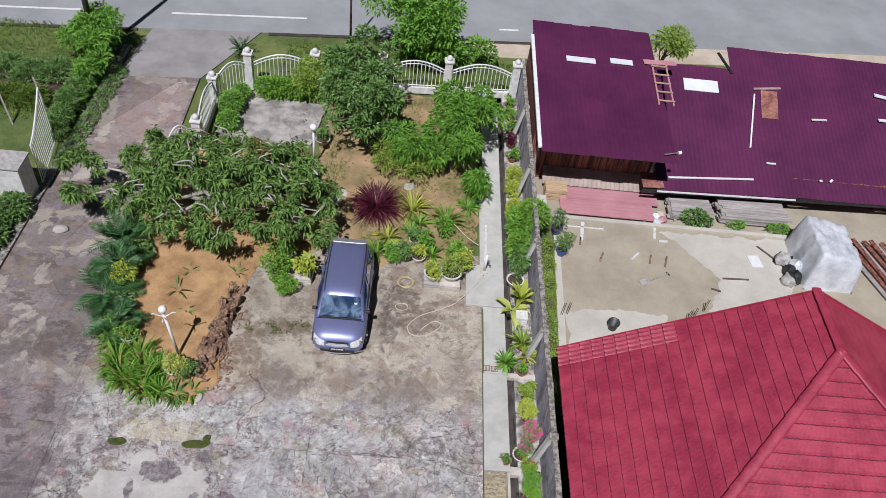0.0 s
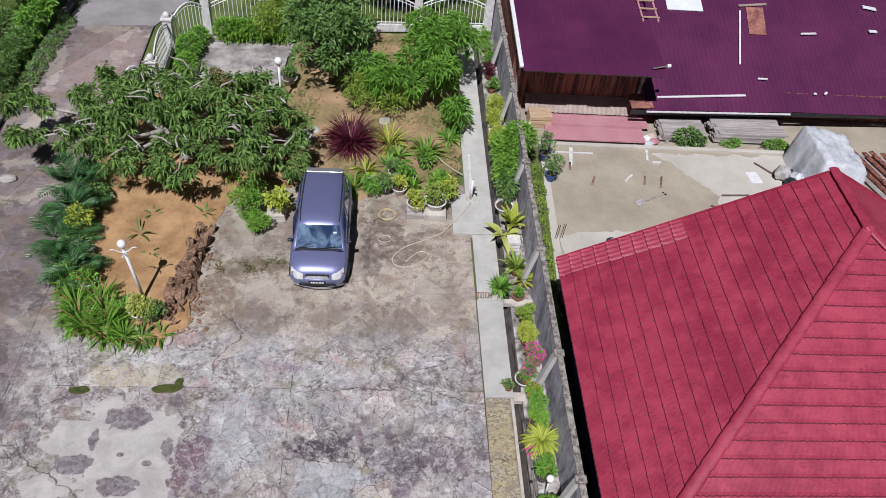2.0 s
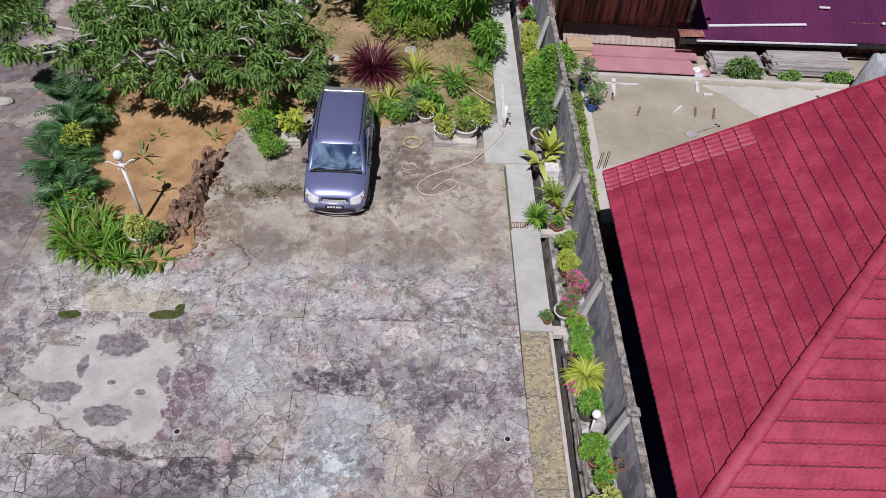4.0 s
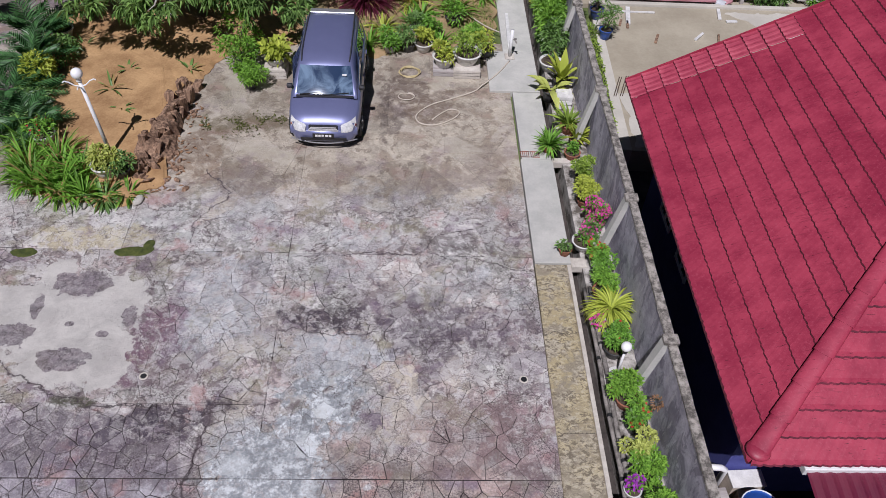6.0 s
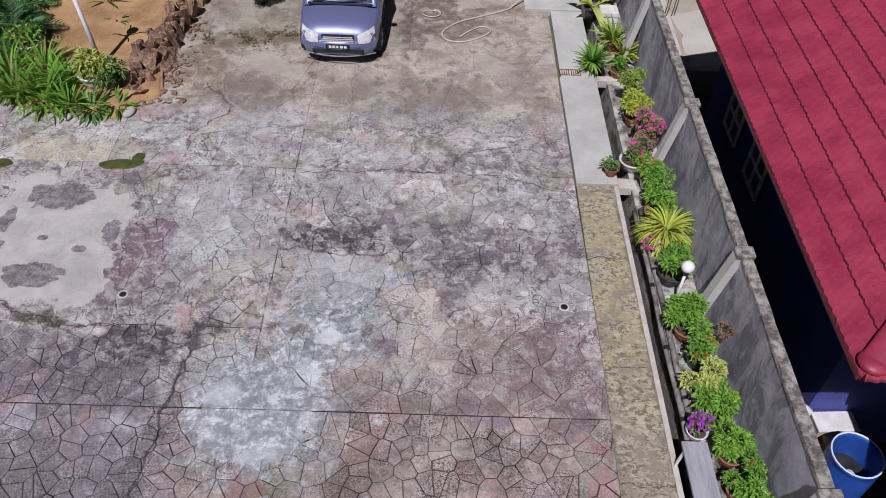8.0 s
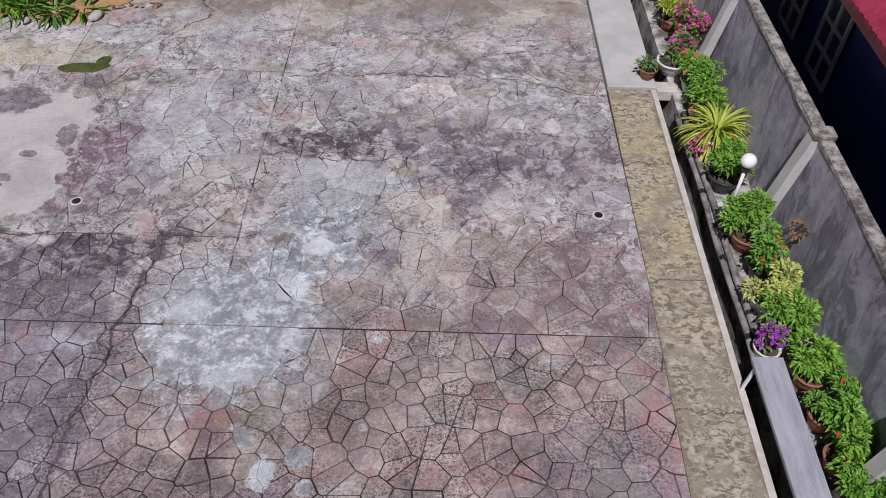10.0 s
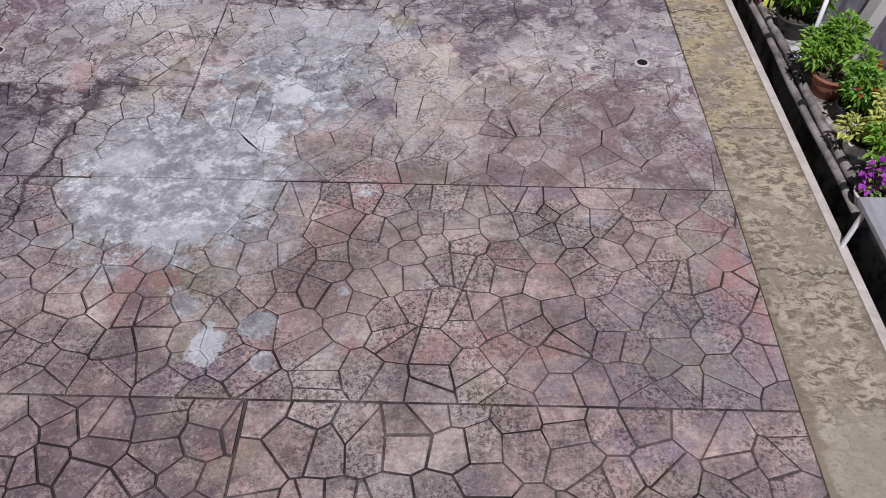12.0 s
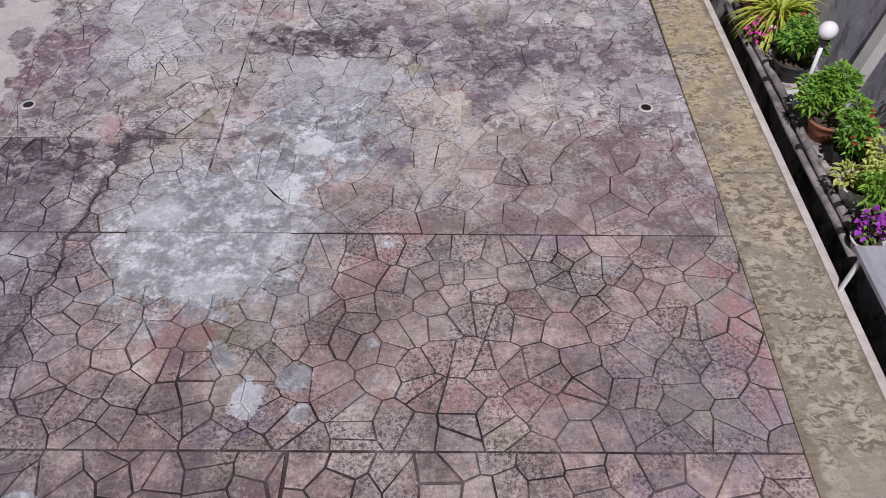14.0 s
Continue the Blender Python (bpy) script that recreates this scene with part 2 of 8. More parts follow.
    for cx, cy, rx, ry, turn, col, amount in (
            (-1.45, 8.15, 0.85, 0.28, 0.0, (0.055, 0.042, 0.055), 1.0), (0.2, 8.05, 1.0, 0.6, -0.1, (0.10, 0.075, 0.105), 0.72), (1.6, 7.95, 0.85, 0.5, 0.1, (0.13, 0.10, 0.13), 0.6), (0.55, 7.6, 0.35, 0.3, 0.5, (0.11, 0.085, 0.105), 0.7), (-0.6, 8.75, 0.5, 0.25, 0.2, (0.15, 0.12, 0.13), 0.6),
            (0.75, 10.05, 0.75, 0.30, 0.1, (0.09, 0.075, 0.075), 0.75), (-4.35, 7.7, 0.42, 0.9, -0.3, (0.165, 0.09, 0.13), 0.9), (-3.9, 6.0, 1.0, 0.30, 0.25, (0.055, 0.042, 0.06), 1.0), (-5.2, 5.75, 1.0, 0.55, 0.0, (0.12, 0.10, 0.125), 0.75),
            (-2.05, 4.0, 0.24, 0.46, 0.45, (0.32, 0.135, 0.135), 0.7), (-0.72, 4.7, 0.18, 0.36, -0.5, (0.36, 0.175, 0.155), 0.55), (2.12, 4.0, 0.18, 0.7, 0.0, (0.38, 0.19, 0.18), 0.8), (0.3, 3.55, 0.9, 0.12, 0.05, (0.34, 0.16, 0.14), 0.5), (1.8, 5.85, 0.65, 0.8, 0.0, (0.23, 0.14, 0.155), 0.7),
            (1.6, 3.5, 0.75, 0.55, 0.0, (0.20, 0.18, 0.215), 0.6), (-0.9, 3.75, 0.22, 0.4, 0.3, (0.28, 0.15, 0.14), 0.5), (-0.75, 4.15, 0.5, 0.45, 0.3, (0.17, 0.135, 0.12), 0.55), (-1.9, 3.45, 0.2, 0.5, 0.3, (0.13, 0.095, 0.11), 0.75),
            (-2.4, 2.5, 1.4, 0.55, 0.0, (0.125, 0.09, 0.10), 0.85), (1.9, 2.4, 0.6, 0.4, 0.2, (0.15, 0.13, 0.14), 0.6), (0.3, 2.5, 0.35, 0.25, 0.0, (0.16, 0.13, 0.12), 0.5), (1.9, 6.9, 0.3, 0.35, 0.0, (0.19, 0.155, 0.17), 0.6), (0.9, 6.0, 0.9, 0.7, 0.0, (0.215, 0.155, 0.15), 0.6),
            (0.45, 5.3, 1.6, 0.14, 0.0, (0.19, 0.14, 0.13), 0.55), (1.95, 5.25, 0.4, 0.16, 0.0, (0.13, 0.095, 0.10), 0.7), (-4.3, 4.2, 1.3, 0.7, 0.0, (0.14, 0.115, 0.13), 0.7), (-4.6, 3.2, 0.9, 0.6, 0.0, (0.12, 0.09, 0.10), 0.7), (-2.7, 3.4, 0.5, 0.3, 0.0, (0.17, 0.125, 0.13), 0.6), (-3.6, 7.0, 0.6, 0.35, 0.3, (0.16, 0.11, 0.125), 0.65), (-4.0, 5.4, 0.7, 0.4, 0.0, (0.12, 0.095, 0.115), 0.75),
            (-0.2, 15.0, 0.55, 0.75, 0.3, (0.125, 0.09, 0.07), 0.85), (0.45, 14.2, 0.75, 0.45, 0.2, (0.145, 0.105, 0.075), 0.8), (-0.45, 13.9, 0.3, 0.7, 0.0, (0.12, 0.095, 0.08), 0.8), (0.9, 14.9, 0.9, 0.2, 0.3, (0.16, 0.12, 0.09), 0.7),
            (-4.35, 12.5, 0.5, 0.9, 0.2, (0.19, 0.13, 0.085), 0.75), (-2.95, 14.5, 0.7, 0.35, 0.0, (0.20, 0.165, 0.12), 0.7), (0.9, 11.9, 1.2, 0.35, 0.2, (0.24, 0.195, 0.175), 0.6), (-3.3, 11.6, 0.6, 0.6, 0.4, (0.22, 0.175, 0.15), 0.6), (-5.4, 3.6, 2.2, 1.1, 0.0, (0.16, 0.135, 0.145), 0.5),
            (-3.6, 13.6, 1.2, 0.28, 0.05, (0.13, 0.105, 0.055), 0.7), (-5.9, 10.0, 1.15, 0.34, 0.0, (0.46, 0.41, 0.26), 0.75), (1.2, 16.1, 0.9, 0.35, 0.0, (0.12, 0.095, 0.08), 0.6), (1.7, 12.6, 0.5, 0.5, 0.2, (0.25, 0.20, 0.17), 0.5), (-1.6, 12.0, 0.5, 0.35, 0.2, (0.26, 0.21, 0.17), 0.5),
            (-10.3, 12.4, 1.7, 0.5, 0.2, (0.11, 0.09, 0.085), 0.7), (-10.8, 18.4, 1.4, 0.6, 0.0, (0.11, 0.085, 0.08), 0.7), (-9.6, 14.4, 0.9, 0.5, 0.0, (0.12, 0.10, 0.095), 0.6),
            (-10.0, 23.0, 1.2, 2.2, 0.0, (0.33, 0.24, 0.22), 0.7), (-10.6, 26.0, 1.6, 0.5, 0.1, (0.12, 0.10, 0.095), 0.6), (-9.6, 8.2, 2.2, 0.7, 0.4, (0.11, 0.09, 0.105), 0.65),
            (-5.2, 6.42, 0.35, 0.10, -0.1, (0.055, 0.06, 0.026), 0.9), (-2.95, 6.2, 0.16, 0.3, -0.5, (0.06, 0.045, 0.055), 0.85), (-2.85, 8.9, 0.15, 0.35, 0.0, (0.15, 0.10, 0.11), 0.7)):
        c = blend(nt, both(both(spot(nt, xy, cx, cy, rx, ry, ragged, 0.20, turn), mottled), amount), c, col)
    shard = both(both(step(nt, grain(nt, 3.8, 10.0, 0.62, at, distort=0.3), 0.54, 0.552), worn_in), 0.55)
    c = blend(nt, shard, c, (0.52, 0.495, 0.485))
    # cement slurry: a cool grey spill, whiter in crusts, with a thin wash round it
    spill = spots(nt, xy, ((-2.05, 5.14, 0.82, 0.88, 0.1, 1.0), (-1.60, 5.72, 0.30, 0.34, 0.4, 1.0), (-1.47, 3.53, 0.12, 0.17, 0.1, 1.0), (-1.15, 3.70, 0.13, 0.11, 0.0, 0.9), (-1.68, 3.84, 0.10, 0.09, 0.0, 0.8), (-1.08, 3.40, 0.08, 0.08, 0.0, 0.8), (-1.76, 3.97, 0.07, 0.06, 0.0, 0.6),
                             (-1.22, 6.36, 0.34, 0.32, 0.5, 0.9), (-2.75, 2.75, 0.14, 0.08, 0.0, 0.9), (-0.55, 5.02, 0.06, 0.05, 0.0, 0.7), (-0.62, 4.0, 0.05, 0.05, 0.0, 0.5)), both(frayed, 0.75), 0.06)
    thin = spots(nt, xy, ((-2.05, 5.15, 0.98, 1.02, 0.1, 0.5), (-1.38, 6.42, 0.72, 0.60, 0.5, 1.0), (-0.95, 7.2, 0.5, 0.3, 0.2, 0.35), (-1.2, 4.5, 0.3, 0.25, 0.0, 0.35)), both(crisp, 1.4), 0.16)
    lump = mth(nt, "ADD", both(grain(nt, 5.5, 10.0, 0.66, at, distort=0.6), 0.6), both(grain(nt, 16.0, 7.0, 0.75, at), 0.4))
    crust = blend(nt, step(nt, lump, 0.43, 0.57), (0.245, 0.262, 0.278), (0.50, 0.525, 0.54))
    crust = blend(nt, both(step(nt, lump, 0.535, 0.55), 0.85), crust, (0.64, 0.67, 0.685))
    crust = blend(nt, both(less(step(nt, grain(nt, 7.0, 8.0, 0.66, at, distort=0.4), 0.38, 0.42)), 0.7), crust, (0.21, 0.215, 0.225))
    white = spots(nt, xy, ((-1.50, 5.68, 0.17, 0.20, 0.3, 1.0), (-1.27, 6.3, 0.16, 0.15, 0.2, 1.0), (-1.42, 4.95, 0.12, 0.22, 0.0, 0.7), (-2.55, 5.35, 0.22, 0.2, 0.3, 0.6), (-1.95, 4.5, 0.3, 0.12, 0.0, 0.6), (-1.47, 3.53, 0.12, 0.17, 0.1, 1.0)), frayed, 0.10)
    crust = blend(nt, both(white, 0.8), crust, (0.60, 0.63, 0.64))
    wash = mth(nt, "MAXIMUM", both(spill, mth(nt, "ADD", 0.76, both(step(nt, n_fine, 0.40, 0.50), 0.24))), both(thin, step(nt, f2, 0.42, 0.50)))
    c = blend(nt, wash, c, crust)
    # the smooth screed patch, worn through in places
    screed = spots(nt, xy, ((-5.55, 7.55, 1.0, 0.85, 0, 1), (-5.15, 8.45, 0.62, 0.62, 0, 1), (-6.55, 8.35, 0.85, 0.5, 0, 1), (-6.2, 9.1, 0.3, 0.35, 0, 1), (-4.85, 7.05, 0.35, 0.42, 0, 1), (-7.0, 7.2, 0.6, 0.3, 0, 1)), both(crisp, 0.9), 0.03)
    holes = spots(nt, xy, ((-5.75, 8.85, 0.48, 0.30, 0, 1), (-5.6, 7.2, 0.40, 0.24, 0, 1), (-6.6, 7.7, 0.42, 0.24, 0, 1), (-5.1, 7.75, 0.11, 0.07, 0, 1), (-5.25, 7.15, 0.08, 0.05, 0, 1), (-6.35, 8.3, 0.10, 0.28, 0, 1), (-5.7, 7.95, 0.08, 0.05, 0, 1), (-4.75, 8.1, 0.12, 0.25, 0, 1)), both(crisp, 1.3), 0.04)
    screed = both(screed, less(holes))
    c = blend(nt, both(holes, 0.75), c, blend(nt, step(nt, n_fine, 0.42, 0.58), (0.11, 0.09, 0.105), (0.27, 0.235, 0.25)))
    c = blend(nt, both(screed, 0.93), c, blend(nt, step(nt, mth(nt, "ADD", both(n_mid, 0.7), both(n_grit, 0.3)), 0.40, 0.60), (0.43, 0.41, 0.385), (0.58, 0.555, 0.515)))
    wash = mth(nt, "MAXIMUM", wash, screed)
    # hair cracks, and the long wandering ones that run across the slabs
    hair_at = less(both(mth(nt, "MAXIMUM", screed, mth(nt, "MAXIMUM", buff, pink)), 0.85))
    line = mth(nt, "ABSOLUTE", mth(nt, "SUBTRACT", grain(nt, 1.3, 6.0, 0.62, at, distort=0.6), 0.5))
    c = blend(nt, both(both(less(step(nt, line, 0.002, 0.007)), step(nt, n_big, 0.40, 0.50)), both(hair_at, 0.9)), c, (0.075, 0.058, 0.055))
    wander = nt.nodes.new("ShaderNodeVectorMath")
    wander.operation = "MULTIPLY_ADD"
    shake = node(nt, "ShaderNodeTexNoise", Scale=2.6, Detail=8.0, Roughness=0.62)
    nt.links.new(at, shake.inputs["Vector"])
    nt.links.new(shake.outputs["Color"], wander.inputs[0])
    wander.inputs[1].default_value = (0.42, 0.42, 0.0)
    lift = nt.nodes.new("ShaderNodeVectorMath")
    lift.operation = "SUBTRACT"
    nt.links.new(flat, lift.inputs[0])
    lift.inputs[1].default_value = (0.21, 0.21, 0.0)
    nt.links.new(lift.outputs[0], wander.inputs[2])
    shaken = wander.outputs[0]
    crack = None
    for chain, wide in ((((-8.3, 8.3), (-7.0, 7.4), (-5.95, 6.75), (-4.97, 6.39), (-3.9, 6.3), (-3.19, 6.11)), 1.0), (((-3.0, 6.3), (-3.19, 5.4), (-3.26, 4.2), (-3.3, 3.1)), 1.9),
                        (((-2.1, 9.62), (-0.8, 9.72), (0.4, 9.76), (1.4, 9.6), (2.3, 9.3)), 0.9), (((-4.1, 9.9), (-4.1, 10.5), (-3.55, 11.3), (-4.2, 12.0)), 0.9), (((-2.2, 7.9), (-1.2, 7.82), (-0.5, 7.85)), 0.9),
                        (((0.3, 9.8), (0.55, 10.3), (1.3, 10.4)), 0.8), (((-8.4, 12.4), (-7.1, 9.56), (-8.4, 8.6)), 0.7)):
        d = both(off_line(nt, shaken, chain), 1.0 / wide)
        crack = d if crack is None else mth(nt, "MINIMUM", crack, d)
    split = less(step(nt, mth(nt, "SUBTRACT", crack, both(mth(nt, "SUBTRACT", n_fine, 0.5), 0.045)), 0.003, 0.016))
    c = blend(nt, both(split, 0.92), c, (0.05, 0.038, 0.042))
    c = blend(nt, both(both(less(step(nt, mth(nt, "ADD", crack, both(ragged, 0.05)), 0.005, 0.06)), step(nt, n_mid, 0.48, 0.54)), 0.45), c, (0.13, 0.10, 0.11))
    # speckle of grime and pale grit
    rough = less(both(mth(nt, "MAXIMUM", screed, both(plain, 0.6)), 0.75))
    drift = step(nt, grain(nt, 1.9, 6.0, 0.62, at, distort=0.5), 0.42, 0.60)
    speck = step(nt, grain(nt, 34.0, 6.0, 0.8, at), 0.495, 0.54)
    c = blend(nt, both(both(speck, mth(nt, "ADD", 0.25, both(drift, 0.75))), both(both(rough, less(both(wash, 0.7))), mth(nt, "ADD", 0.58, both(pink, 0.36)))), c, (0.075, 0.054, 0.06))
    c = blend(nt, both(both(step(nt, grain(nt, 26.0, 4.0, 0.8, at), 0.56, 0.62), rough), 0.30), c, (0.60, 0.55, 0.53))
    height = mth(nt, "ADD", mth(nt, "ADD", both(n_fine, 0.6), both(both(mth(nt, "ADD", skin1, skin2), worn_in), 0.35)), mth(nt, "ADD", both(n_grit, 0.6), mth(nt, "SUBTRACT", both(wash, 0.5), both(split, 1.2))))
    return c, height, wash


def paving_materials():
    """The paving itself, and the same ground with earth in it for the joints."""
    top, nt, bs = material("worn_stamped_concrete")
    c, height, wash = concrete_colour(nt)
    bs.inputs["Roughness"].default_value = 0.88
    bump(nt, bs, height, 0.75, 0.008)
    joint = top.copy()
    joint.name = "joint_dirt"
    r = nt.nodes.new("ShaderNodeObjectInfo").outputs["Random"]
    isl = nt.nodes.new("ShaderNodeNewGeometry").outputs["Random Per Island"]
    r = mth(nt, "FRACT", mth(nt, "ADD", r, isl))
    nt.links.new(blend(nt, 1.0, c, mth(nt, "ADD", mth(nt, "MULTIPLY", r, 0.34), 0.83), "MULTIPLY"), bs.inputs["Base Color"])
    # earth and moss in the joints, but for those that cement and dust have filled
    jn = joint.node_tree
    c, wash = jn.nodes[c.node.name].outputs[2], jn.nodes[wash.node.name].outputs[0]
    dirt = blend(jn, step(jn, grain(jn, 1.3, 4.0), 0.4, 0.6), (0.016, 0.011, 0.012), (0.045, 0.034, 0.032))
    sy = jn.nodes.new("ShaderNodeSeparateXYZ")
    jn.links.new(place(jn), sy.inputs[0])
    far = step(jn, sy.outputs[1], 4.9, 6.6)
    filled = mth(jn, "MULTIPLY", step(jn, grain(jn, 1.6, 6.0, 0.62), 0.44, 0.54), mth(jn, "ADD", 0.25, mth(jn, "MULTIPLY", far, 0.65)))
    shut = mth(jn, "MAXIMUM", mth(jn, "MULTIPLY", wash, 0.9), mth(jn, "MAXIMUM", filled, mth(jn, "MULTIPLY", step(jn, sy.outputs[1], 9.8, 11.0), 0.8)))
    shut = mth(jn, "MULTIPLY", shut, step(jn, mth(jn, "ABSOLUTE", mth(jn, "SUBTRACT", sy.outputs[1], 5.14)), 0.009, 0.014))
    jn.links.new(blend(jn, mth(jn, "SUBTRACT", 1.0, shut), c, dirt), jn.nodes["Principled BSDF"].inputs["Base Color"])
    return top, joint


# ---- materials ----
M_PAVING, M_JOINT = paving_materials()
M_DUSTY = surf("stained_dusty_concrete", (0.20, 0.185, 0.175), (0.46, 0.43, 0.40), 1.3, 25, 0.9, relief=0.3, spread=0.14)
M_LEDGE = surf("stained_ledge_concrete", (0.10, 0.085, 0.07), (0.52, 0.49, 0.45), 3.5, 25, 0.9, relief=0.5, spread=0.16)
M_SLAB = surf("pale_walkway_concrete", (0.42, 0.42, 0.39), (0.56, 0.55, 0.51), 1.8, 25, 0.85, relief=0.2, per_piece=0.12)
def strip_material():
    """Buff concrete with dark scuffs; yellow lichen towards its far end."""
    m, nt, bs = material("lichen_yellowed_concrete")
    at = place(nt)
    sep = nt.nodes.new("ShaderNodeSeparateXYZ")
    nt.links.new(at, sep.inputs[0])
    n1, n2, n3 = grain(nt, 2.4, 8.0, 0.7, at), grain(nt, 11.0, 10.0, 0.72, at, stretch=(1, 1.5, 1), distort=0.9), grain(nt, 45.0, 3.0, 0.7, at)
    y = sep.outputs[1]
    c = blend(nt, step(nt, n1, 0.35, 0.65), (0.25, 0.215, 0.155), (0.415, 0.37, 0.275))
    lichen = mth(nt, "MULTIPLY", step(nt, mth(nt, "ADD", y, mth(nt, "MULTIPLY", n1, 5.0)), 7.0, 9.4), step(nt, grain(nt, 2.6, 9.0, 0.7, at), 0.44, 0.54))
    c = blend(nt, mth(nt, "MULTIPLY", lichen, 0.55), c, (0.48, 0.395, 0.20))
    smooth_end = mth(nt, "SUBTRACT", 1.0, step(nt, mth(nt, "ADD", y, mth(nt, "MULTIPLY", n1, 0.8)), 3.35, 3.6))
    scuffed = mth(nt, "SUBTRACT", 1.0, mth(nt, "MULTIPLY", smooth_end, 0.75))
    c = blend(nt, mth(nt, "MULTIPLY", smooth_end, 0.55), c, (0.345, 0.315, 0.255))
    scuff = mth(nt, "MULTIPLY", mth(nt, "MULTIPLY", step(nt, n2, 0.51, 0.545), step(nt, n1, 0.42, 0.52)), scuffed)
    c = blend(nt, mth(nt, "MULTIPLY", scuff, 0.85), c, (0.135, 0.11, 0.08))
    pale = mth(nt, "MULTIPLY", mth(nt, "SUBTRACT", 1.0, step(nt, n2, 0.42, 0.46)), scuffed)
    c = blend(nt, mth(nt, "MULTIPLY", pale, 0.45), c, (0.56, 0.51, 0.41))
    c = blend(nt, mth(nt, "MULTIPLY", mth(nt, "SUBTRACT", 1.0, step(nt, n3, 0.34, 0.44)), 0.5), c, (0.13, 0.10, 0.08))
    # dirt gathered along both edges, with an uneven border, and cracks across
    edge_off = mth(nt, "ABSOLUTE", mth(nt, "SUBTRACT", sep.outputs[0], 2.635))
    rim = step(nt, mth(nt, "ADD", edge_off, mth(nt, "MULTIPLY", mth(nt, "SUBTRACT", grain(nt, 7.0, 8.0, 0.66, at), 0.5), 0.3)), 0.27, 0.33)
    c = blend(nt, mth(nt, "MULTIPLY", rim, 0.6), c, (0.17, 0.135, 0.085))
    for yc in (4.25, 5.9, 7.9):
        off = mth(nt, "ABSOLUTE", mth(nt, "SUBTRACT", mth(nt, "ADD", y, mth(nt, "MULTIPLY", mth(nt, "SUBTRACT", n1, 0.5), 0.4)), yc))
        c = blend(nt, mth(nt, "MULTIPLY", mth(nt, "SUBTRACT", 1.0, step(nt, off, 0.004, 0.014)), 0.85), c, (0.07, 0.055, 0.045))
    nt.links.new(c, bs.inputs["Base Color"])
    bs.inputs["Roughness"].default_value = 0.9
    bump(nt, bs, mth(nt, "ADD", n2, mth(nt, "MULTIPLY", n3, 0.5)), 0.5, 0.008)
    return m


M_STRIP = strip_material()
M_KERB = surf("pale_edge_concrete", (0.42, 0.38, 0.33), (0.62, 0.58, 0.52), 4, 30, 0.9, relief=0.3)
def wall_plaster():
    """Grey cement plaster with dark algae runs down from the coping, pale scrapes and blotches."""
    m, nt, bs = material("weathered_plaster")
    at = place(nt)
    big, mid, fine = grain(nt, 0.9, 6.0, 0.62, at), grain(nt, 5.0, 9.0, 0.7, at, distort=0.4), grain(nt, 40.0, 4.0, 0.7, at)
    c = blend(nt, step(nt, mth(nt, "ADD", mth(nt, "MULTIPLY", big, 0.5), mth(nt, "MULTIPLY", mid, 0.5)), 0.38, 0.62), (0.29, 0.275, 0.335), (0.56, 0.54, 0.61))
    streak = step(nt, mth(nt, "ADD", mth(nt, "MULTIPLY", grain(nt, 1.5, 9.0, 0.68, at, stretch=(1.0, 1.8, 0.8), distort=0.8), 0.75), mth(nt, "MULTIPLY", mid, 0.25)), 0.50, 0.56)
    c = blend(nt, mth(nt, "MULTIPLY", streak, 0.6), c, (0.10, 0.09, 0.125))
    scrape = step(nt, grain(nt, 3.6, 9.0, 0.66, at, stretch=(1.0, 2.2, 0.6), distort=0.3), 0.57, 0.62)
    c = blend(nt, mth(nt, "MULTIPLY", scrape, 0.6), c, (0.56, 0.54, 0.57))
    c = blend(nt, mth(nt, "MULTIPLY", step(nt, fine, 0.55, 0.65), 0.35), c, (0.13, 0.12, 0.14))
    nt.links.new(c, bs.inputs["Base Color"])
    bs.inputs["Roughness"].default_value = 0.92
    bump(nt, bs, mth(nt, "ADD", mid, mth(nt, "MULTIPLY", fine, 0.6)), 0.5)
    return m


M_WALL = wall_plaster()
M_COPING = surf("rough_mossy_coping", (0.10, 0.09, 0.08), (0.40, 0.37, 0.33), 9, 40, 0.95, relief=0.8, spread=0.15)
# near-black: the passage's shade under the eave is put into the colour
M_DARK = surf("shade_dark_concrete", (0.025, 0.02, 0.018), (0.085, 0.07, 0.06), 3, 20, 0.8)
M_SOIL = surf("red_brown_soil", (0.26, 0.145, 0.062), (0.50, 0.315, 0.15), 1.4, 22, 0.95, relief=0.7)
M_SOIL2 = surf("pale_garden_soil", (0.17, 0.15, 0.06), (0.46, 0.30, 0.17), 1.0, 22, 0.95, relief=0.7)
M_GRASS = surf("rough_grass_ground", (0.05, 0.09, 0.02), (0.17, 0.20, 0.06), 0.8, 14, 0.95, relief=0.8)
M_ASPHALT = surf("sun_bleached_asphalt", (0.25, 0.258, 0.268), (0.34, 0.348, 0.358), 0.35, 50, 0.9, relief=0.3)
M_APRON = surf("road_apron_concrete", (0.22, 0.21, 0.21), (0.34, 0.32, 0.315), 0.7, 25, 0.9)
M_LINE = surf("worn_road_paint", (0.6, 0.6, 0.58), (0.8, 0.8, 0.78), 6, 40, 0.7)
M_SHOULDER = surf("sandy_shoulder", (0.42, 0.35, 0.26), (0.58, 0.50, 0.40), 0.8, 20, 0.95)
M_NYARD = surf("sandy_screed", (0.315, 0.275, 0.205), (0.43, 0.385, 0.295), 0.7, 18, 0.92, relief=0.3)
M_NPALE = surf("dry_cement", (0.45, 0.425, 0.37), (0.57, 0.54, 0.475), 0.9, 18, 0.92, relief=0.3)
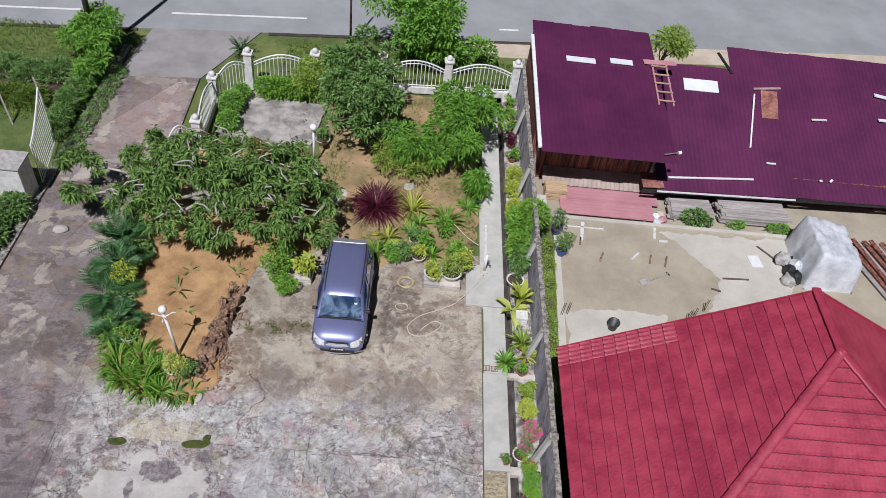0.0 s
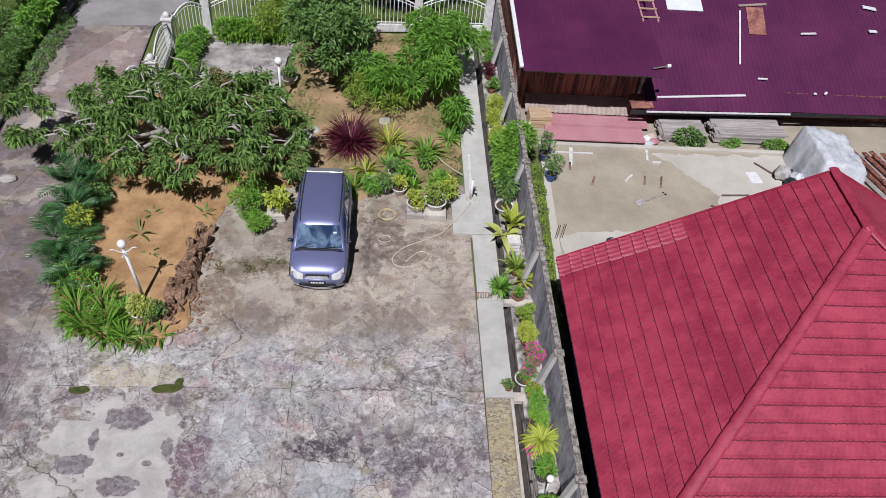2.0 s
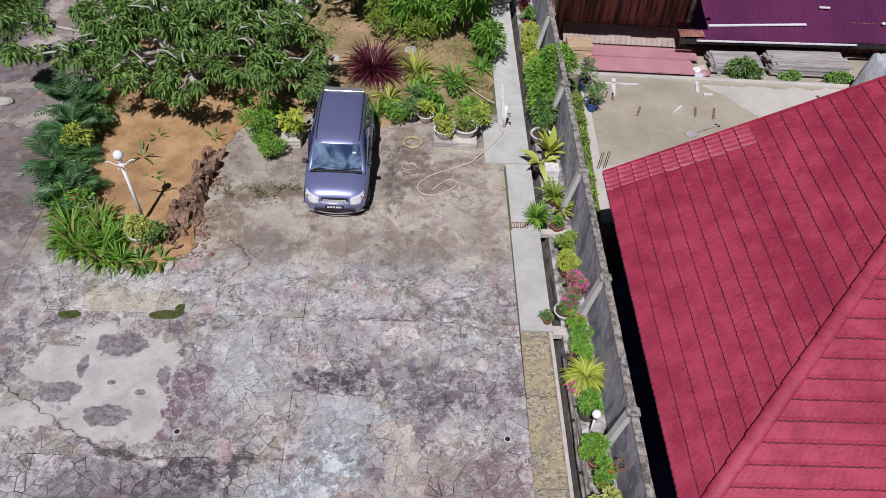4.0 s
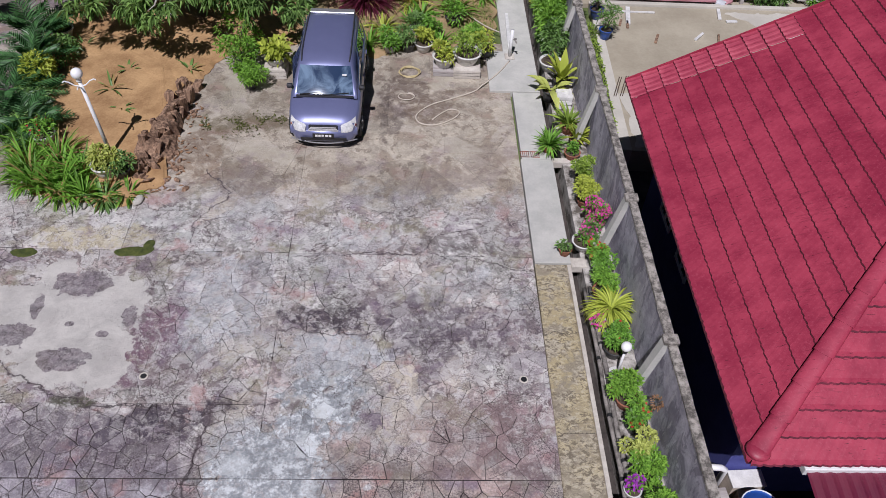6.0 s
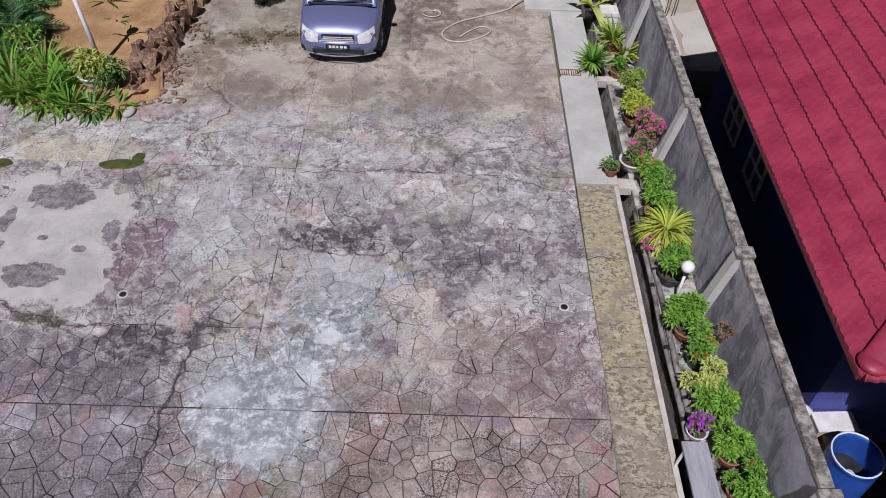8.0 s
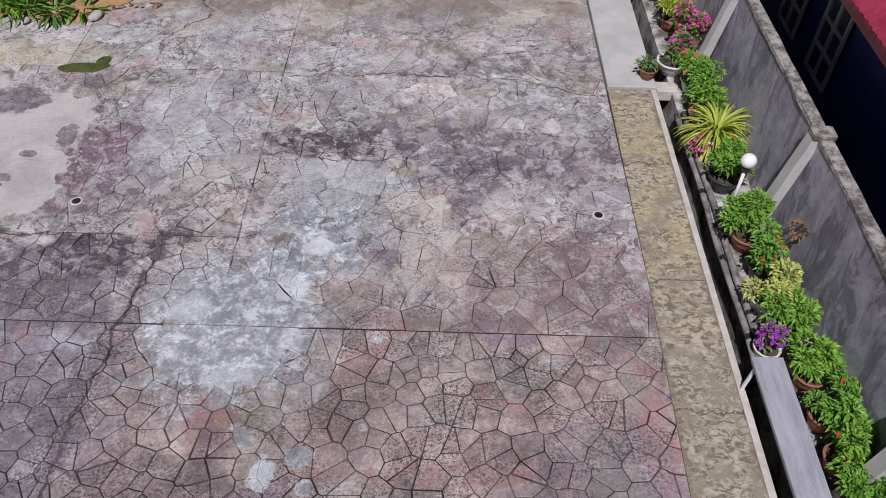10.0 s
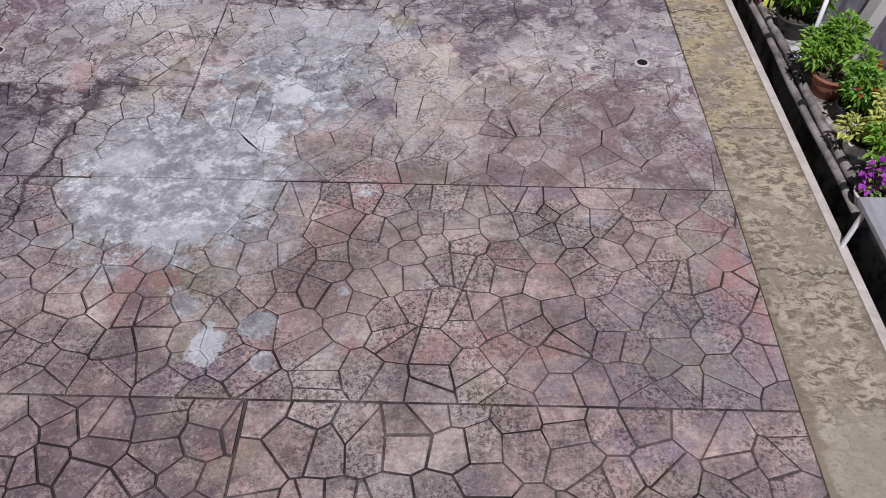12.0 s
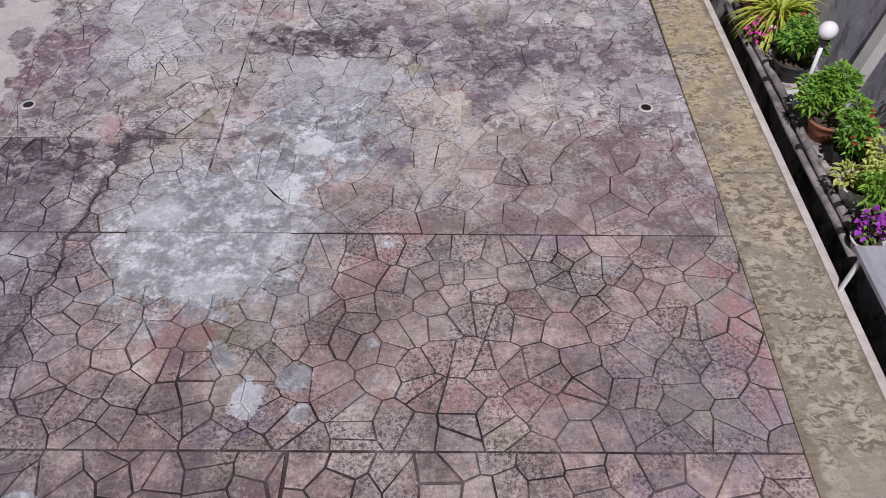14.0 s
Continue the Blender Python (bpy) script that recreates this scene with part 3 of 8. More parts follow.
def tile_material():
    """Red pressed-metal tiles: broad fading, short dark run-marks down the slope, and chalky bloom."""
    m, nt, bs = material("red_pressed_metal_tile")
    at = place(nt)
    big, mid, fine = grain(nt, 0.7, 6.0, 0.62, at), grain(nt, 3.0, 8.0, 0.65, at), grain(nt, 30.0, 5.0, 0.7, at)
    c = blend(nt, step(nt, mth(nt, "ADD", mth(nt, "MULTIPLY", big, 0.55), mth(nt, "MULTIPLY", mid, 0.45)), 0.38, 0.62), (0.26, 0.020, 0.050), (0.40, 0.047, 0.086))
    c = blend(nt, mth(nt, "MULTIPLY", step(nt, fine, 0.52, 0.66), 0.35), c, (0.46, 0.085, 0.13))
    run_mark = mth(nt, "MULTIPLY", step(nt, grain(nt, 5.0, 6.0, 0.6, at, stretch=(0.8, 5.5, 0.8)), 0.56, 0.62), step(nt, grain(nt, 1.2, 5.0, 0.6, at), 0.47, 0.58))
    c = blend(nt, mth(nt, "MULTIPLY", run_mark, 0.32), c, (0.12, 0.010, 0.026))
    dash = mth(nt, "MULTIPLY", step(nt, grain(nt, 11.0, 4.0, 0.6, at, stretch=(0.6, 4.0, 0.6)), 0.66, 0.69), 0.75)
    c = blend(nt, dash, c, (0.07, 0.008, 0.018))
    nt.links.new(c, bs.inputs["Base Color"])
    bs.inputs["Roughness"].default_value = 0.5
    bump(nt, bs, mth(nt, "ADD", mid, mth(nt, "MULTIPLY", fine, 0.4)), 0.2)
    return m


M_TILE = tile_material()
# dark lip colour draws the shadow line under each tile course
M_TILE_LIP_SHADE = surf("shade_dark_tile_lip", (0.045, 0.006, 0.014), (0.20, 0.02, 0.045), 7, 30, 0.8, relief=0.1)
# paler red that carries the glare on the gable edge
M_TILE_PALE = surf("glare_pale_red_tile", (0.31, 0.033, 0.068), (0.44, 0.072, 0.112), 3, 14, 0.6, relief=0.15)
M_MAROON = surf("maroon_zinc_sheet", (0.070, 0.0115, 0.052), (0.118, 0.021, 0.076), 0.5, 9, 0.5, relief=0.1, spread=0.3, per_piece=0.10)
M_MAROON2 = surf("rusting_maroon_sheet", (0.115, 0.013, 0.037), (0.175, 0.026, 0.05), 0.9, 9, 0.5, relief=0.1)
M_RUST = surf("rusty_sheet", (0.05, 0.02, 0.02), (0.36, 0.13, 0.085), 2.0, 10, 0.8, relief=0.3, stretch=(5, 5, 0.3), spread=0.12)
M_RUSTSTAIN = surf("orange_rust_stain", (0.13, 0.03, 0.045), (0.50, 0.25, 0.16), 1.6, 12, 0.85, relief=0.2)
M_PINKSHEET = surf("faded_pink_sheet", (0.46, 0.21, 0.24), (0.55, 0.28, 0.31), 1.2, 12, 0.6, relief=0.1, per_piece=0.1)
M_ZINC = surf("dull_zinc_sheet", (0.30, 0.235, 0.195), (0.44, 0.36, 0.31), 2.0, 20, 0.6, relief=0.2)
M_HOUSE = surf("dark_blue_house_wall", (0.055, 0.06, 0.25), (0.09, 0.10, 0.34), 1.4, 18, 0.85, relief=0.15)
M_WHITE = surf("white_gloss_paint", (0.70, 0.70, 0.70), (0.84, 0.84, 0.84), 5, 40, 0.4, relief=0.1)
M_WHITE_WORN = surf("chalky_white_paint", (0.50, 0.50, 0.49), (0.78, 0.77, 0.75), 5, 30, 0.75, relief=0.3)
M_POLY = surf("milky_roof_panel", (0.66, 0.70, 0.72), (0.80, 0.83, 0.85), 3, 20, 0.5, relief=0.05)
M_TARP = surf("white_plastic_tarp", (0.42, 0.44, 0.48), (0.70, 0.72, 0.75), 2.5, 14, 0.5, relief=0.4)
M_WOODGREY = surf("silvered_planks", (0.24, 0.21, 0.20), (0.47, 0.44, 0.42), 3, 30, 0.85, relief=0.4, stretch=(0.3, 3, 3), per_piece=0.3)
M_WOODRAW = surf("raw_timber", (0.38, 0.26, 0.15), (0.58, 0.44, 0.28), 4, 30, 0.8, stretch=(0.4, 3, 3), per_piece=0.3)
M_PLANK = surf("grey_weathered_bench_board", (0.25, 0.25, 0.275), (0.42, 0.42, 0.45), 3, 26, 0.85, relief=0.5, stretch=(4, 0.5, 1))
M_STUMP = surf("rotting_stump_wood", (0.07, 0.038, 0.026), (0.40, 0.255, 0.165), 3, 22, 0.95, relief=0.9, stretch=(5, 5, 0.5), spread=0.2)
M_BARK = surf("pale_mango_bark", (0.24, 0.22, 0.19), (0.54, 0.51, 0.46), 6, 40, 0.9, relief=0.6)
M_BARKDARK = surf("dark_bark", (0.08, 0.06, 0.045), (0.20, 0.16, 0.12), 6, 40, 0.9, relief=0.6)
M_CLAY = surf("terracotta_pot", (0.24, 0.09, 0.05), (0.36, 0.15, 0.09), 6, 40, 0.85)
M_POTGREY = surf("cement_pot", (0.28, 0.27, 0.26), (0.50, 0.48, 0.46), 6, 40, 0.85, relief=0.4)
M_POTDARK = surf("black_plastic_pot", (0.02, 0.02, 0.022), (0.05, 0.05, 0.05), 6, 40, 0.5)
M_POTWHITE = surf("whitewashed_pot", (0.55, 0.54, 0.52), (0.76, 0.75, 0.72), 6, 40, 0.8)
M_HUMUS = surf("dark_potting_soil", (0.04, 0.03, 0.02), (0.11, 0.08, 0.055), 10, 60, 0.95)
M_BLUE = surf("blue_plastic", (0.015, 0.06, 0.30), (0.03, 0.10, 0.40), 4, 30, 0.4, relief=0.05)
M_NAVY = surf("dark_blue_pail", (0.03, 0.05, 0.18), (0.05, 0.08, 0.26), 4, 30, 0.45)
M_CARD = surf("cardboard", (0.42, 0.34, 0.26), (0.58, 0.50, 0.42), 3, 30, 0.85)
M_STEEL = surf("galvanised_rod", (0.22, 0.2, 0.19), (0.36, 0.34, 0.32), 8, 60, 0.5, 0.6)
M_IRON = surf("rusty_rebar", (0.06, 0.045, 0.04), (0.17, 0.11, 0.085), 20, 80, 0.8)
M_PVC = surf("grimy_grey_pipe", (0.07, 0.06, 0.055), (0.36, 0.33, 0.30), 5, 30, 0.7)
M_HOSE = surf("cream_garden_hose", (0.48, 0.42, 0.34), (0.62, 0.56, 0.48), 8, 60, 0.5)
M_HOSEY = surf("yellow_garden_hose", (0.47, 0.39, 0.20), (0.58, 0.48, 0.27), 8, 60, 0.5)
M_BLACK = surf("black_paint", (0.012, 0.012, 0.014), (0.03, 0.03, 0.032), 5, 40, 0.5)
M_ROCK = surf("garden_rock", (0.30, 0.28, 0.25), (0.55, 0.52, 0.47), 4, 30, 0.9, relief=0.6)
M_MOSS = surf("wet_green_moss", (0.03, 0.045, 0.008), (0.095, 0.11, 0.022), 8, 40, 0.95, relief=0.9)
M_POLE = surf("tarred_pole", (0.04, 0.035, 0.03), (0.09, 0.08, 0.07), 6, 40, 0.8)
M_LITTER = surf("dry_leaf_litter", (0.14, 0.07, 0.035), (0.34, 0.20, 0.11), 8, 40, 0.9)

L_MANGO = leafy("mango_leaves", (0.008, 0.032, 0.008), (0.255, 0.415, 0.11), 0.34, 0.12)
L_MANGO_NEW = leafy("young_mango_leaves", (0.16, 0.11, 0.03), (0.26, 0.20, 0.06), 0.4)
L_DEEP = leafy("deep_green_leaves", (0.0165, 0.055, 0.0138), (0.23, 0.39, 0.11), 0.36, 0.18)
L_MID = leafy("fresh_green_leaves", (0.028, 0.10, 0.012), (0.26, 0.50, 0.075), 0.42, 0.22)
L_BRIGHT = leafy("bright_green_leaves", (0.045, 0.14, 0.014), (0.30, 0.53, 0.075), 0.5)
L_FEATHER = leafy("feathery_green_leaves", (0.0495, 0.105, 0.0121), (0.38, 0.52, 0.09), 0.45, 0.2)
L_LIME = leafy("lime_yellow_leaves", (0.165, 0.22, 0.022), (0.58, 0.65, 0.11), 0.5)
L_VARIEGATED = leafy("cream_variegated_leaves", (0.165, 0.209, 0.033), (0.63, 0.68, 0.20), 0.5)
L_MAROON = leafy("maroon_leaves", (0.0275, 0.0044, 0.011), (0.17, 0.03, 0.06), 0.5)
L_PALM = leafy("blue_green_fronds", (0.008, 0.032, 0.010), (0.085, 0.20, 0.065), 0.36, 0.12)
L_BLADE = leafy("grassy_green_blades", (0.0248, 0.0825, 0.00825), (0.24, 0.47, 0.06), 0.42, 0.2)
L_DRY = leafy("dry_straw_blades", (0.22, 0.15, 0.05), (0.42, 0.33, 0.13), 0.7)
L_GRASS = leafy("lawn_blades", (0.033, 0.0715, 0.00825), (0.20, 0.30, 0.05), 0.6)
L_WEED = leafy("withered_weed_blades", (0.035, 0.045, 0.012), (0.16, 0.17, 0.05), 0.7)
L_PINK = leafy("magenta_petals", (0.52, 0.02, 0.28), (0.85, 0.12, 0.50), 0.6)
L_RED = leafy("red_petals", (0.4, 0.02, 0.02), (0.65, 0.08, 0.06), 0.6)
L_PURPLE = leafy("purple_petals", (0.26, 0.03, 0.35), (0.48, 0.10, 0.58), 0.6)


def car_paint():
    m, nt, bs = material("grey_blue_metallic_paint")
    flake = grain(nt, 900.0, 1.0)
    dust = grain(nt, 3.0, 5.0, 0.7)
    nt.links.new(blend(nt, mth(nt, "ADD", mth(nt, "MULTIPLY", flake, 0.5), mth(nt, "MULTIPLY", dust, 0.4)), (0.135, 0.148, 0.285), (0.225, 0.243, 0.43)), bs.inputs["Base Color"])
    bs.inputs["Metallic"].default_value = 0.35
    bs.inputs["Roughness"].default_value = 0.38
    bs.inputs["Coat Weight"].default_value = 0.7
    bs.inputs["Coat Roughness"].default_value = 0.08
    return m


M_CAR = car_paint()
M_TRIM = surf("dark_grey_plastic", (0.025, 0.025, 0.03), (0.05, 0.05, 0.055), 8, 50, 0.55, relief=0.05)
M_TYRE = surf("tyre_rubber", (0.015, 0.015, 0.015), (0.035, 0.035, 0.035), 20, 60, 0.85)
M_RIM = surf("silver_rim", (0.45, 0.45, 0.46), (0.6, 0.6, 0.61), 10, 50, 0.35, 0.7, relief=0.02)
M_CHROME = surf("bright_chrome", (0.66, 0.66, 0.68), (0.82, 0.82, 0.84), 10, 50, 0.25, 0.45, relief=0.0)
M_LENS = surf("headlamp_lens", (0.48, 0.49, 0.50), (0.80, 0.80, 0.80), 14, 30, 0.2, 0.0, relief=0.05, coat=1.0)
M_PLATE = surf("black_plate", (0.02, 0.02, 0.02), (0.03, 0.03, 0.03), 10, 50, 0.5, relief=0.0)
M_REDLAMP = surf("red_tail_lens", (0.35, 0.02, 0.02), (0.5, 0.04, 0.04), 10, 50, 0.2, relief=0.0)


def glass(name, tint, rough=0.03):
    m, nt, bs = material(name)
    f = grain(nt, 4.0, 3.0)
    nt.links.new(blend(nt, f, tint, tuple(min(1, v * 1.25) for v in tint)), bs.inputs["Base Color"])
    bs.inputs["Transmission Weight"].default_value = 0.85
    bs.inputs["Roughness"].default_value = rough
    bs.inputs["IOR"].default_value = 1.45
    return m


M_PANE = glass("window_pane", (0.5, 0.55, 0.6))
M_GLOBE = surf("milky_globe", (0.80, 0.80, 0.80), (0.88, 0.88, 0.88), 5, 30, 0.25, relief=0.0)

# ---- mesh helpers ----


def thing(name, label, category, at=(0, 0, 0), rz=0.0, group="", kind=""):
    ob = new(name)
    ob.matrix_basis = pose(*at, 0, 0, rz)
    ob.empty_display_size = 0.1
    return tagged(ob, label, category, group, kind)


def mesh_of(name, bm, mat, smooth=False):
    me = bpy.data.meshes.new(name)
    bmesh.ops.recalc_face_normals(bm, faces=bm.faces)
    bm.to_mesh(me)
    bm.free()
    me.materials.append(mat)
    if smooth:
        me.shade_smooth()
    return me


def part(name, bm, mat, parent, label="", smooth=False):
    """Links a bmesh (or a ready mesh) as one mesh object under a thing or a part."""
    me = bm if isinstance(bm, bpy.types.Mesh) else mesh_of(name, bm, mat, smooth)
    ob = new(name, me)
    ob.parent = parent
    return tagged(ob, label)


def structure(name, bm, mat, label, category, smooth=False, kind="structure"):
    return tagged(new(name, mesh_of(name, bm, mat, smooth)), label, category, kind=kind)


def box(bm, x0, y0, z0, x1, y1, z1, bevel=0.0):
    r = bmesh.ops.create_cube(bm, size=1.0, matrix=Matrix.Translation(((x0 + x1) / 2, (y0 + y1) / 2, (z0 + z1) / 2)) @ Matrix.Diagonal((abs(x1 - x0), abs(y1 - y0), abs(z1 - z0), 1)))
    if bevel:
        es = list({e for v in r["verts"] for e in v.link_edges})
        bmesh.ops.bevel(bm, geom=es, offset=bevel, segments=2, affect="EDGES", profile=0.6)
    return bm


def slab(x0, y0, z0, x1, y1, z1, bevel=0.0):
    return box(bmesh.new(), x0, y0, z0, x1, y1, z1, bevel)


def beam(bm, a, b, w, h, bevel=0.0):
    """A bar of section w by h from a to b."""
    a, b = Vector(a), Vector(b)
    d = b - a
    m = Matrix.Translation((a + b) / 2) @ d.to_track_quat("Y", "Z").to_matrix().to_4x4() @ Matrix.Diagonal((w, d.length, h, 1))
    r = bmesh.ops.create_cube(bm, size=1.0, matrix=m)
    if bevel:
        bmesh.ops.bevel(bm, geom=list({e for v in r["verts"] for e in v.link_edges}), offset=bevel, segments=1, affect="EDGES")
    return bm


def tube(bm, points, radii, seg=8, caps=True):
    """A round tube along points, with a radius at each."""
    pts = [Vector(p) for p in points]
    if isinstance(radii, (int, float)):
        radii = [radii] * len(pts)
    rings = []
    for i, p in enumerate(pts):
        d = (pts[min(i + 1, len(pts) - 1)] - pts[max(i - 1, 0)]).normalized()
        u = d.orthogonal().normalized() if i == 0 else (u - d * u.dot(d)).normalized()
        v = d.cross(u)
        rings.append([bm.verts.new(p + (u * math.cos(k * math.tau / seg) + v * math.sin(k * math.tau / seg)) * radii[i]) for k in range(seg)])
    for a, b in zip(rings, rings[1:]):
        for k in range(seg):
            bm.faces.new((a[k], a[(k + 1) % seg], b[(k + 1) % seg], b[k]))
    if caps:
        bm.faces.new(rings[0][::-1])
        bm.faces.new(rings[-1])
    return bm


def lathe(bm, profile, seg=20, at=(0, 0, 0)):
    """Turns a profile of (radius, height) round the upright axis at a place."""
    c = Vector(at)
    rings = [[bm.verts.new(c + Vector((r * math.cos(k * math.tau / seg), r * math.sin(k * math.tau / seg), z))) for k in range(seg)] for r, z in profile]
    for a, b in zip(rings, rings[1:]):
        for k in range(seg):
            bm.faces.new((a[k], a[(k + 1) % seg], b[(k + 1) % seg], b[k]))
    bm.faces.new(rings[0][::-1])
    bm.faces.new(rings[-1])
    return bm


def outline_sheet(points, z0, z1, ragged=0.0, seed=1, rise=0.0, steps=12):
    """A flat body with a ragged outline: the loop is cut finer and shaken; rise lifts its middle."""
    r = random.Random(seed)
    loop = []
    n = len(points)
    for i in range(n):
        a, b = Vector((*points[i], 0)), Vector((*points[(i + 1) % n], 0))
        k = max(1, int((b - a).length * steps))
        for j in range(k):
            p = a.lerp(b, j / k)
            w = noise.noise_vector(p * 1.7 + Vector((seed * 3.1, 0, 0))) * ragged + noise.noise_vector(p * 5 + Vector((seed, 5, 0))) * ragged * 0.6 + noise.noise_vector(p * 14 + Vector((seed, 8, 0))) * ragged * 0.25
            loop.append(Vector((p.x + w.x, p.y + w.y, 0)))
    c = sum(loop, Vector()) / len(loop)
    bm = bmesh.new()
    low = [bm.verts.new((p.x, p.y, z0)) for p in loop]
    rings = [low]
    if not rise:
        high = [bm.verts.new((p.x, p.y, z1)) for p in loop]
        for k in range(len(loop)):
            bm.faces.new((low[k], low[(k + 1) % len(loop)], high[(k + 1) % len(loop)], high[k]))
        bmesh.ops.triangulate(bm, faces=[bm.faces.new(high)], ngon_method="EAR_CLIP")
        return bm
    for f, h in ((1.0, 0.0), (0.93, 0.5), (0.7, 0.85), (0.35, 1.0)):
        rings.append([bm.verts.new(((c + (p - c) * f).x, (c + (p - c) * f).y, z1 + rise * h + (noise.noise(p * 2.0 * f) * 0.25 * rise if rise else 0))) for p in loop])
    for a, b in zip(rings, rings[1:]):
        for k in range(len(loop)):
            bm.faces.new((a[k], a[(k + 1) % len(loop)], b[(k + 1) % len(loop)], b[k]))
    bm.faces.new(rings[-1])
    return bm


def flat_polygon(points, z0, z1):
    bm = bmesh.new()
    a = [bm.verts.new((x, y, z0)) for x, y in points]
    b = [bm.verts.new((x, y, z1)) for x, y in points]
    n = len(points)
    for k in range(n):
        bm.faces.new((a[k], a[(k + 1) % n], b[(k + 1) % n], b[k]))
    bm.faces.new(b)
    bm.faces.new(a[::-1])
    return bm


# ---- foliage helpers (numpy) ----
gen = np.random.default_rng(11)


def unit(v):
    return v / np.maximum(np.linalg.norm(v, axis=-1, keepdims=True), 1e-6)


def leaf_mesh(name, mat, P, D, L, W, droop=0.25, fold=0.25, wide_at=0.42):
    """Pointed, folded leaves: bases P, ways D, lengths L, widths W."""
    n = len(P)
    D = unit(D)
    up = np.array([0, 0, 1.0]) + gen.normal(0, 0.25, (n, 3))
    S = unit(np.cross(D, up))
    N = unit(np.cross(S, D))
    L, W = np.broadcast_to(L, n)[:, None], np.broadcast_to(W, n)[:, None]
    dz = np.array([0, 0, -1.0])
    mid = P + D * L * wide_at + dz * L * droop * 0.15
    tip = P + D * L + dz * L * droop
    V = np.stack([P, mid + S * W / 2 + N * W * fold, tip, mid - S * W / 2 + N * W * fold], 1).reshape(-1, 3)
    k = np.arange(n)[:, None] * 4
    F = np.concatenate([k + np.array([[0, 1, 2]]), k + np.array([[0, 2, 3]])], 0)
    me = bpy.data.meshes.new(name)
    me.from_pydata(V.tolist(), [], F.tolist())
    me.materials.append(mat)
    return me


def blades_mesh(name, mat, bases, yaws, e0, e1, L, W, seg=5, fold=0.15):
    """Arching blades: each leaves its base at elevation e0 and bends to e1 (radians)."""
    n = len(bases)
    e0, e1, L, W, yaws = (np.broadcast_to(np.asarray(v, float), n) for v in (e0, e1, L, W, yaws))
    p = np.array(bases, float)
    H = np.stack([np.cos(yaws), np.sin(yaws), np.zeros(n)], 1)
    S = np.stack([-np.sin(yaws), np.cos(yaws), np.zeros(n)], 1)
    rows = []
    for i in range(seg + 1):
        s = i / seg
        e = e0 + (e1 - e0) * s ** 1.3
        if i:
            p = p + (H * np.cos(e)[:, None] + np.array([0, 0, 1.0]) * np.sin(e)[:, None]) * (L / seg)[:, None]
        w = W * (0.55 + 1.1 * s if s < 0.4 else max(0.03, 1.0 - ((s - 0.4) / 0.6) ** 1.8))
        lift = np.array([0, 0, 1.0]) * (w * fold)[:, None]
        rows.append((p - S * w[:, None] / 2 + lift, p, p + S * w[:, None] / 2 + lift))
    V = np.stack([np.stack(r, 1) for r in rows], 1).reshape(-1, 3)
    per = (seg + 1) * 3
    q = []
    for i in range(seg):
        a = i * 3
        q += [[a, a + 1, a + 4, a + 3], [a + 1, a + 2, a + 5, a + 4]]
    F = (np.arange(n)[:, None, None] * per + np.array(q)[None]).reshape(-1, 4)
    me = bpy.data.meshes.new(name)
    me.from_pydata(V.tolist(), [], F.tolist())
    me.materials.append(mat)
    return me


def in_clumps(clumps, n, shell=0.55):
    """n points in ellipsoids (x, y, z, rx, ry, rz), mostly near their skins, with outward ways."""
    cl = np.array(clumps, float)
    vol = cl[:, 3] * cl[:, 4] + cl[:, 5] * cl[:, 3]
    i = gen.choice(len(cl), n, p=vol / vol.sum())
    d = unit(gen.normal(0, 1, (n, 3)))
    d[:, 2] = np.where(gen.random(n) < 0.6, np.abs(d[:, 2]), d[:, 2])
    r = (shell + (1.08 - shell) * gen.random(n) ** 0.6)[:, None]
    return cl[i, :3] + d * r * cl[i, 3:], d


def lumps(cx, cy, cz, rx, ry, rz, count, size, seed=0):
    """Smaller clumps spread over the skin of one large ellipsoid, for an uneven crown."""
    r = random.Random(seed)
    out = []
    for _ in range(count):
        v = Vector((r.gauss(0, 1), r.gauss(0, 1), r.gauss(0.25, 0.8))).normalized()
        f = r.uniform(0.45, 0.95)
        s = size * r.uniform(0.65, 1.25)
        out.append((cx + v.x * rx * f, cy + v.y * ry * f, cz + v.z * rz * f, s, s, s * r.uniform(0.6, 0.9)))
    return out


def crown(name, mat, clumps, n, L, W, parent, spread=0.8, droop=0.3, shell=0.5, label=""):
    P, d = in_clumps(clumps, n, shell)
    D = d * 0.7 + gen.normal(0, spread * 0.5, (n, 3))
    D[:, 2] += 0.15
    s = gen.uniform(0.7, 1.25, n)
    return part(name, leaf_mesh(name, mat, P, D, L * s, W * s, droop), mat, parent, label)

# ---- ground and paving ----
WALL_X0, WALL_X1, WALL_TOP = 3.85, 3.98, 1.47
ground_sheet = bmesh.new()
outer, inner = ((-900, -900), (900, -900), (900, 900), (-900, 900)), ((3.0, -8), (26, -8), (26, 28.0), (3.0, 28.0))
o_v, i_v = [ground_sheet.verts.new((*q, -0.10)) for q in outer], [ground_sheet.verts.new((*q, -0.10)) for q in inner]
l_v = [ground_sheet.verts.new((*q, -1.3)) for q in inner]
for k in range(4):
    ground_sheet.faces.new((o_v[k], o_v[(k + 1) % 4], i_v[(k + 1) % 4], i_v[k]))
    ground_sheet.faces.new((i_v[k], i_v[(k + 1) % 4], l_v[(k + 1) % 4], l_v[k]))
ground_sheet.faces.new(l_v)
structure("ground", ground_sheet, M_GRASS, "rough green grass and earth reaching to the horizon", "ground")
